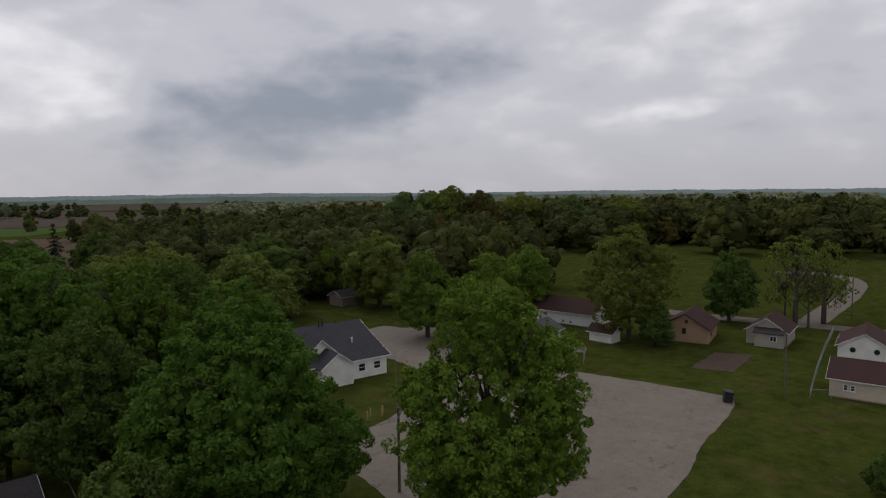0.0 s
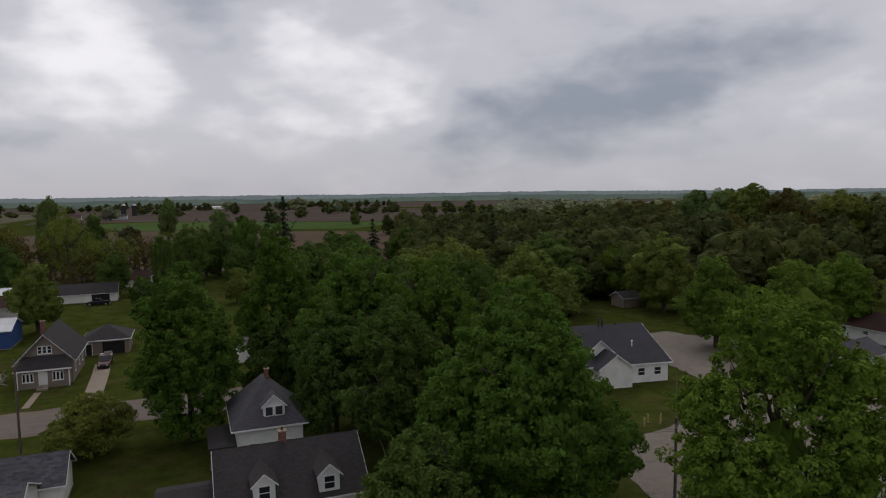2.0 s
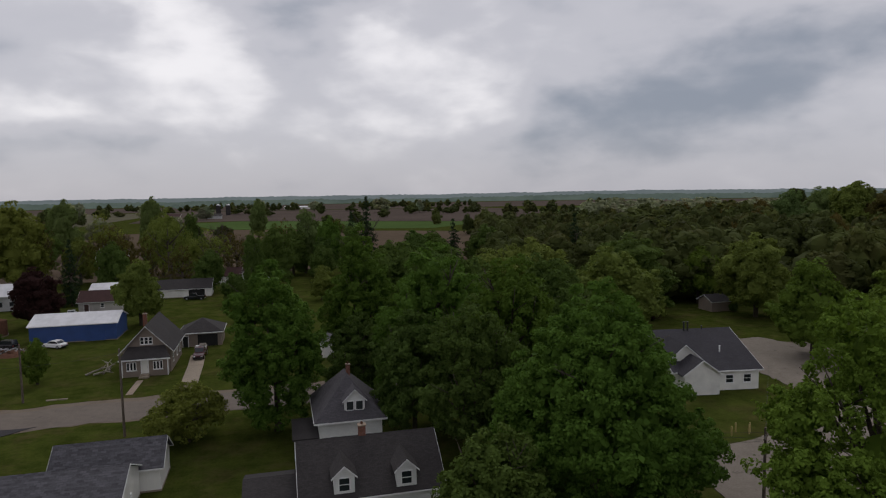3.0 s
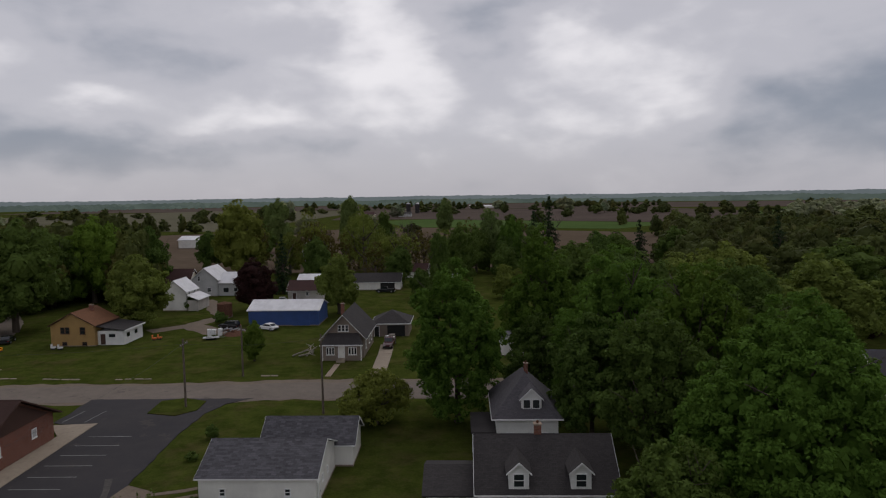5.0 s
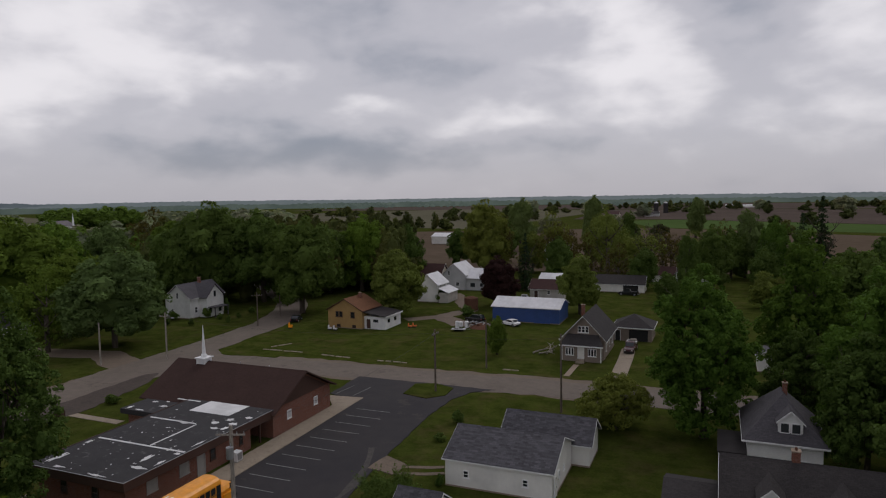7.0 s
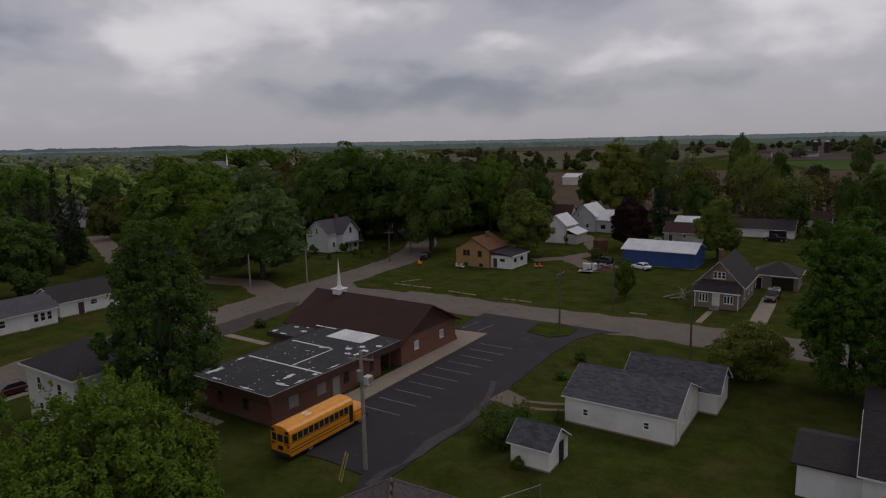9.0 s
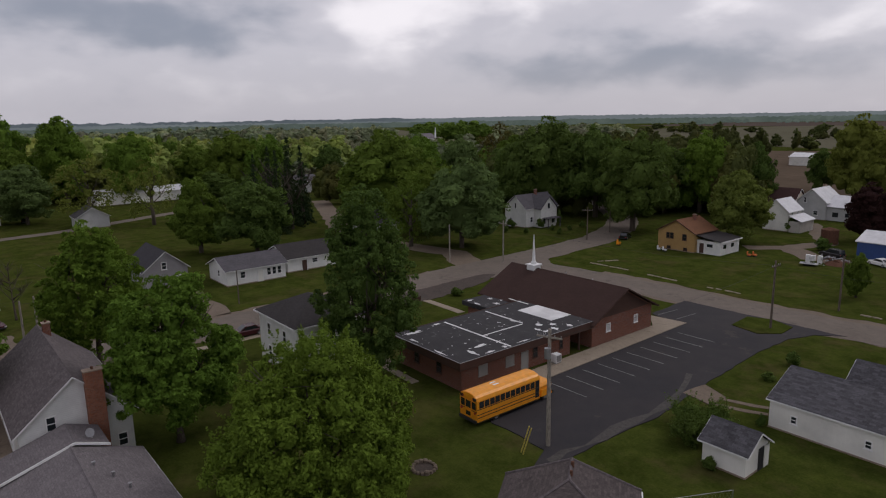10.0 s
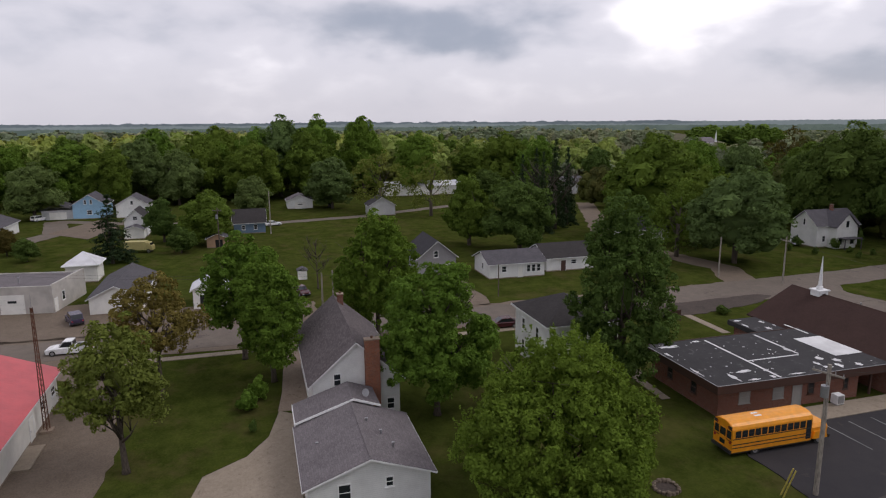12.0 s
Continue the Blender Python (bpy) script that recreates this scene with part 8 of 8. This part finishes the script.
# ---- poles, wires, fences and small things ----
def utility_pole(x, y, h, label="weathered wooden utility pole with crossarm", arm=True, arm_rot=0, trafo=False, mat=None, r=0.15, lamp=False, lean=0.0):
    t = thing("utility_pole", label, "utility pole", x, y, arm_rot)
    part("shaft", B().tube([(0, 0, -0.3), (lean * 0.5, 0, h * 0.5), (lean, 0, h)], [r, r * 0.88, r * 0.72], 10), mat or WOOD, t)
    if arm:
        a = part("crossarm", B().box(-1.15, 1.15, -0.16, -0.05, h - 0.75, h - 0.62), mat or WOOD, t)
        for px in (-1.05, -0.5, 0.5, 1.05):
            part("insulator", B().tube([(px, -0.1, h - 0.62), (px, -0.1, h - 0.42)], [0.045, 0.03], 8), STEEL, a)
    if trafo:
        tr = part("transformer", B().disc((0, -0.4, h - 2.0), (0, 0, 1), 0.28, 0.9, 14), STEEL, t)
        part("bushing", B().tube([(0.1, -0.4, h - 1.55), (0.1, -0.4, h - 1.25)], [0.05, 0.03], 8), STEEL, tr)
    if lamp:
        ar = part("lamp_arm", B().tube([(0, 0, h - 1.2), (0.8, 0, h - 0.9), (1.5, 0, h - 0.85)], [0.035, 0.03, 0.03], 6), STEEL, t)
        part("lamp_head", B().box(1.4, 2.0, -0.14, 0.14, h - 0.95, h - 0.78), STEEL, ar)
    return t


utility_pole(-35.2, 39.5, 10.6, "tall pale wooden utility pole with transformer beside a parking lot", True, 20, True, PALEWOOD, 0.2)
utility_pole(-37.4, 84.6, 9.2, arm=True, arm_rot=90)
utility_pole(-34.8, 99.6, 8.0, "plain wooden pole beside the road", False)
utility_pole(-18.6, 82.0, 10.4, arm=True, arm_rot=90, lean=-0.3)
utility_pole(-19.3, 84.8, 2.2, "short wooden post beside a utility pole", False, r=0.1)
utility_pole(92.6, 29.3, 8.8, "slender dark pole on a lawn", False, r=0.11)
utility_pole(38.7, 45.6, 8.0, "dark wooden pole with low wires", True, 40)
utility_pole(-90.0, 87.0, 8.4, "pale wooden street pole with lamp", True, 0, False, PALEWOOD, lamp=True)
utility_pole(-98.0, 80.2, 7.4, "pale wooden pole beside the crossing", False, mat=PALEWOOD)
utility_pole(-97.2, 37.2, 5.4, "dark pole on a front lawn", False, r=0.1)
utility_pole(-98.9, 9.0, 5.6, "pale leaning pole by a drive", False, mat=PALEWOOD, lean=0.3)
utility_pole(-98.3, 10.6, 6.0, "pale pole by a drive", False, mat=PALEWOOD)
utility_pole(-155.0, -8.2, 9.4, "utility pole with transformer", True, 60, True)
utility_pole(-94.0, 117.0, 7.5, "wooden pole beside the lane", True, 30)
utility_pole(-112.0, -47.5, 8.0, "utility pole beside a garage", True, 0)
utility_pole(-96.5, 128.5, 6.6, "wooden pole beside the lane", False)
utility_pole(158.0, 37.0, 9.0, "slender dark pole beside the gravel road", False, r=0.12)
utility_pole(-172.0, 3.6, 11.0, "pale leaning pole near trees", False, mat=PALEWOOD, lean=-0.8)
utility_pole(-126.0, 108.0, 8.0, "wooden pole behind a farmhouse", True, 60)


def wire(name_from, a, c, sag=0.5, r=0.012):
    pts = []
    a, c = (*plan(*a[:2])[:2], a[2]), (*plan(*c[:2])[:2], c[2])
    for k in range(9):
        f = k / 8
        p = Vector(a).lerp(Vector(c), f)
        p.z -= sag * 4 * f * (1 - f)
        pts.append(p)
    ob = new("overhead_wire", B().tube(pts, [r] * 9, 5).mesh("overhead_wire", BLACK))
    return tagged(ob, name_from, "wire")


wire("thin dark wire between roadside poles", (-37.4, 84.6, 8.6), (-18.8, 82.0, 9.8))
wire("thin dark wire between roadside poles", (-90.0, 87.0, 7.8), (-37.4, 84.6, 8.6), 1.2)
wire("thin dark wire from a pole to a shop", (-35.2, 39.5, 9.9), (-37.4, 84.6, 8.6), 0.9)
wire("thin dark wire along the village street", (-112.0, -47.5, 7.4), (-98.9, 9.0, 5.5), 0.8)
wire("thin dark wire along the village street", (-112.0, -47.5, 6.9), (-98.3, 10.6, 5.2), 0.9)
for _k in range(3):
    wire("thin dark wire over the gravel lot", (38.7, 45.6, 7.4 - 0.4 * _k), (62.0, 73.0, 4.4 - 0.3 * _k), 0.5)
    wire("thin dark wire over the gravel lot", (38.7, 45.6, 7.4 - 0.4 * _k), (14.0, 60.0, 6.0 - 0.4 * _k), 0.5)


def chain_fence(label, line, h=1.2, step=3.0):
    """A wire fence: posts, top rail and a net of thin wires."""
    x0, y0 = line[0]
    t = thing("chain_link_fence", label, "fence", x0, y0)
    for (ax, ay), (cx, cy) in zip(line, line[1:]):
        a, c = Vector((ax - x0, ay - y0, 0)), Vector((cx - x0, cy - y0, 0))
        n = max(1, round((c - a).length / step))
        for i in range(n + 1):
            p = a.lerp(c, i / n)
            part("post", B().tube([p, p + Vector((0, 0, h))], [0.03, 0.03], 6), STEEL, t)
        part("top_rail", B().tube([a + Vector((0, 0, h)), c + Vector((0, 0, h))], [0.022, 0.022], 5), STEEL, t)
        net = B()
        m = int((c - a).length / 0.3)
        for i in range(m):
            p, q = a.lerp(c, i / m), a.lerp(c, min(1, (i + 2) / m))
            net.tube([p, q + Vector((0, 0, h))], [0.005, 0.005], 3)
            net.tube([p + Vector((0, 0, h)), q], [0.005, 0.005], 3)
        part("wire_net", net, STEEL, t)
    return t


chain_fence("wire fence with steel posts beside a lawn", [(95.0, 26.9), (109.1, 30.0), (124, 33), (141.8, 36.2)])
chain_fence("wire fence at the back of a lawn", [(95.0, 26.9), (98.6, 22.8), (101, 12)])
chain_fence("thin wire fence beside a low building", [(-23.6, 37.0), (-20.5, 43.0)])

_rng = random.Random(4)
_fr = thing("fire_ring", "ring of rough brown stones on a lawn", "fire ring", -39.4, 29.2)
for _k in range(16):
    _a = _k * math.pi / 8
    _s = _rng.uniform(0.16, 0.27)
    part("stone", B().tube([(0.95 * math.cos(_a), 0.95 * math.sin(_a), 0), (0.95 * math.cos(_a), 0.95 * math.sin(_a), _s), (0.95 * math.cos(_a), 0.95 * math.sin(_a), _s * 1.3)], [_s, _s * 0.9, _s * 0.45], 7), DIRT, _fr)
part("ash", B().disc((0, 0, 0.03), (0, 0, 1), 0.8, 0.05, 16), DAMP, _fr)
_wp = thing("woodpile", "low pile of split logs and brush under a tree", "woodpile", -55.6, 21.6, 30)
for _k in range(18):
    _z = 0.12 + 0.22 * (_k // 7)
    _px = -0.9 + 0.28 * (_k % 7) + 0.1 * (_k // 7)
    part("log", B().tube([(_px, -0.6 + _rng.uniform(-.1, .1), _z), (_px, 0.6 + _rng.uniform(-.1, .1), _z)], [0.12, 0.11], 8), PALEWOOD, _wp)
_pr = thing("guy_guard", "pair of pale yellow leaning guy-wire guards in the grass", "guy guard", -36.0, 37.0)
part("rod", B().tube([(0, 0, 0), (0.45, 0.5, 2.4)], [0.06, 0.06], 7), GUARD, _pr)
part("rod", B().tube([(0.35, -0.1, 0), (0.8, 0.4, 2.4)], [0.06, 0.06], 7), GUARD, _pr)
_cs = thing("church_sign", "dark framed notice board on two posts", "sign", -77.0, 56.2, 80)
for _s in (-0.9, 0.9):
    part("post", B().box(_s - 0.06, _s + 0.06, -0.06, 0.06, 0, 1.7), BROWNT, _cs)
part("board", B().box(-0.84, 0.84, -0.05, 0.05, 0.7, 1.6), BROWNT, _cs)
for _z in (0.95, 1.15, 1.35):
    part("text_bar", B().box(-0.6, 0.6, 0.051, 0.06, _z, _z + 0.07), PLASTICW, _cs, "pale illegible line of writing")
bush(-78.0, 65.0, 1.3, 2.4, LEAFD, "dark clipped shrub on a church lawn", 1)
bush(-73.5, 72.0, 1.2, 1.6, LEAFD, "small dark shrub by the church", 2)
_bn = thing("trash_bin", "black wheeled trash bin at the gravel lot's corner", "trash bin", 85.9, 34.1, 30)
part("body", B().prism([(-0.6, -0.5, 0.1), (0.6, -0.5, 0.1), (0.72, -0.62, 1.35), (-0.72, -0.62, 1.35)], (0, 1.1, 0)), BLACK, _bn)
part("lid", B().prism([(-0.76, -0.66, 1.36), (0.76, -0.66, 1.36), (0.76, 0.6, 1.55), (-0.76, 0.6, 1.55)], (0, 0, 0.07)), BLACK, _bn)
part("label_plate", B().box(-0.62, 0.0, -0.665, -0.64, 0.75, 1.1), PLASTICW, _bn, "white label")
for _s in (-0.5, 0.5):
    part("wheel", B().disc((_s, 0.45, 0.12), (1, 0, 0), 0.12, 0.08, 12), BLACK, _bn)
for _x, _y in ((139.0, 46.2), (139.6, 44.8)):
    _b3 = thing("trash_bin", "black wheeled trash bin beside a lane", "trash bin", _x, _y, group="bins by the lane")
    part("body", B().prism([(-0.3, -0.3, 0.1), (0.3, -0.3, 0.1), (0.36, -0.36, 1.0), (-0.36, -0.36, 1.0)], (0, 0.65, 0)), BLACK, _b3)
    part("lid", B().box(-0.38, 0.38, -0.4, 0.36, 1.005, 1.08), BLACK, _b3)
_cl = thing("arbor", "weathered wooden garden arbor frame on a lawn", "arbor", 89.6, 59.4, 30)
for _px, _py in ((-1.4, -0.8), (1.4, -0.8), (1.4, 0.8), (-1.4, 0.8)):
    part("post", B().box(_px - 0.06, _px + 0.06, _py - 0.06, _py + 0.06, 0, 1.9), PALEWOOD, _cl)
for _k in range(7):
    part("slat", B().box(-1.6 + _k * 0.5, -1.52 + _k * 0.5, -1.1, 1.1, 1.91, 2.0), PALEWOOD, _cl)
# yard clutter near the blue shed
for _x, _y, _z, _l in ((-51.2, 128.6, 1.5, "white appliance standing in a grassy yard"), (-49.4, 129.6, 1.4, "white appliance standing in a grassy yard"), (-51.0, 130.4, 1.1, "white appliance standing in a grassy yard")):
    _ap = thing("appliance", _l, "appliance", _x, _y, _x * 40 % 30)
    part("body", B().box(-0.38, 0.38, -0.35, 0.35, 0.03, _z), PLASTICW, _ap)
    part("door", B().box(-0.36, 0.36, -0.4, -0.352, 0.1, _z - 0.05), PLASTICW, _ap)
    part("handle", B().box(0.26, 0.3, -0.45, -0.402, _z * 0.5, _z * 0.8), STEEL, _ap)
_tr = thing("flat_trailer", "low pale flat trailer on the grass", "trailer", -49.8, 125.8, 15)
part("deck", B().box(-1.5, 1.5, -0.8, 0.8, 0.4, 0.5), STEEL, _tr)
part("tongue", B().tube([(1.5, 0, 0.42), (2.6, 0, 0.4)], [0.05, 0.04], 6), STEEL, _tr)
for _s in (-1, 1):
    wheel(_tr, 0.0, 0.0, 0.28, 1.9 if _s > 0 else 1.88, _s)
_jk = thing("scrap_pile", "dark heap of scrap metal and boards in a yard", "scrap pile", -46.6, 130.6)
for _k in range(22):
    _px, _py, _pz = _rng.uniform(-2.2, 2.2), _rng.uniform(-1.4, 1.4), _rng.uniform(0.15, 1.1)
    _d = Vector((_rng.uniform(-1, 1), _rng.uniform(-1, 1), _rng.uniform(-0.3, 0.3))).normalized() * _rng.uniform(0.4, 1.1)
    part("scrap", B().tube([Vector((_px, _py, _pz)) - _d, Vector((_px, _py, _pz)) + _d], [_rng.uniform(0.08, 0.3)] * 2, 5), _rng.choice([RUST, BLACK, STEEL, PALEWOOD]), _jk)
part("base_heap", B().tube([(0, 0, 0), (0, 0, 0.5), (0, 0, 0.9)], [2.4, 1.7, 0.5], 9), RUST, _jk)
for _x, _y, _r in ((-28.6, 112.5, 20), (-27.6, 110.8, -35), (-27.2, 113.6, 70), (-27.8, 115.4, 110)):
    _lg = thing("cut_branch", "pale bare cut branch lying on a lawn", "branch", _x, _y, _r)
    part("limb", B().tube([(-1.8, 0, 0.15), (-0.6, 0.2, 0.5), (0.8, 0.0, 0.9), (1.9, 0.3, 0.7)], [0.16, 0.14, 0.1, 0.04], 7), PALEWOOD, _lg)
    part("twig", B().tube([(0.2, 0.1, 0.8), (0.9, -0.7, 1.4)], [0.07, 0.02], 6), PALEWOOD, _lg)
    part("twig", B().tube([(0.8, 0.0, 0.9), (1.3, 0.8, 1.3)], [0.06, 0.02], 6), PALEWOOD, _lg)
for _x, _y in ((-86.2, 118.2), (-85.4, 117.0), (-61.0, 125.8), (-60.2, 126.4), (-76.4, 118.6), (-75.0, 118.4)):
    _ty = thing("yard_toy", "small bright plastic toy on the grass", "toy", _x, _y)
    _mm = BUSY if _x < -80 else (ORANGE if _x > -65 else P_WHITE)
    part("seat", B().box(-0.4, 0.4, -0.25, 0.25, 0.25, 0.5).box(-0.4, -0.3, -0.25, 0.25, 0.5, 1.0), _mm, _ty)
    part("base", B().box(-0.35, 0.35, -0.2, 0.2, 0, 0.25), BLACK, _ty)
for _x, _y, _r, _l in ((-74.0, 99.0, 2, 9.0), (-62.0, 98.4, -3, 7.0), (-51.0, 98.2, 1, 6.0), (-77.0, 103.0, 62, 5.0), (-30.0, 99.6, 0, 4.0)):
    _kb = thing("kerb_stone", "broken pale concrete kerb along the grass verge", "kerb", _x, _y, _r, "old kerbs")
    _n = int(_l / 1.5)
    for _k in range(_n):
        part("stone", B().box(-_l / 2 + _k * 1.5, -_l / 2 + _k * 1.5 + _rng.uniform(0.9, 1.42), -0.14 + _rng.uniform(-.06, .06), 0.16, 0, 0.1 + _rng.uniform(-0.03, 0.04)), CONCRETE, _kb)
for _x, _y, _h, _w in ((-29.8, 73.8, 1.5, 1.9), (-29.4, 67.5, 0.9, 1.8), (-24.2, 46.2, 1.1, 1.5), (-24.9, 56.4, 1.2, 1.0), (-63.5, -2.2, 2.2, 2.6), (-66.2, -1.0, 2.6, 2.4), (-58.6, -1.6, 1.2, 1.0)):
    bush(_x, _y, _h, _w, LEAF if _w > 2.2 else LEAFD, "loose green bush at a lot's edge", int(abs(_x)))
for _x, _y, _h, _w in ((69.0, 13.4, 3.6, 3.4), (98.6, 127.6, 2.4, 2.6), (64, 121, 3.2, 4.5), (112, 99, 3, 4), (-68, 160, 3.4, 4.2), (-54, 142, 2.6, 3.6), (-2.2, 58.0, 1.4, 2.0)):
    bush(_x, _y, _h, _w, LEAFD, "dark green shrub on a lawn", int(abs(_y)))
for _x, _y, _h, _w, _sd in ((-28.9, 51.4, 2.3, 3.4, 71), (-27.6, 49.0, 2.5, 3.2, 72), (-28.2, 54.4, 1.2, 2.6, 73), (-26.2, 51.6, 1.7, 2.6, 74)):
    _bt = thing("bush", "dark scraggly overgrown bush beside a white shed", "bush", _x, _y)
    part("stem", trunk_builder(_sd, _h, 0.05, _w * 0.4, 0.1, 9, 3), BARK, _bt)
    _cv, _cf = crown_arrays(_sd, _w * 0.52, _h * 0.5, lobes=16, clumps=120, leaves=26, leaf=0.17, clump=0.3, core=0.7, fill=0.09, full=0.35, shoots=40)
    _fo = new("foliage", fast_mesh("foliage", _cv + np.array([0, 0, _h * 0.5]), _cf, LEAFD))
    _fo.parent = _bt
_tk = thing("fuel_tank", "dark rusty tank beside a lane", "tank", -56.0, 150.5, 0)
part("vessel", B().disc((0, 0, 1.6), (0, 0, 1), 1.7, 3.0, 18), RUST, _tk)
part("lid", B().tube([(0, 0, 3.1), (0, 0, 3.5)], [1.7, 0.4], 18), RUST, _tk)
_tp = thing("propane_tank", "white box kennel on a lawn by a drive", "kennel", -119.5, 7.5, 0)
part("body", B().box(-0.9, 0.9, -0.8, 0.8, 0, 1.6), WHITEP, _tp)
part("roof", B().prism([(-1.1, -1.0, 1.6), (1.1, -1.0, 1.6), (1.1, 0, 2.1), (-1.1, 0, 2.1)], (0, 0, 0.08)).prism([(-1.1, 1.0, 1.6), (1.1, 1.0, 1.6), (1.1, 0.001, 2.1), (-1.1, 0.001, 2.1)], (0, 0, 0.08)), ROOFG, _tp)
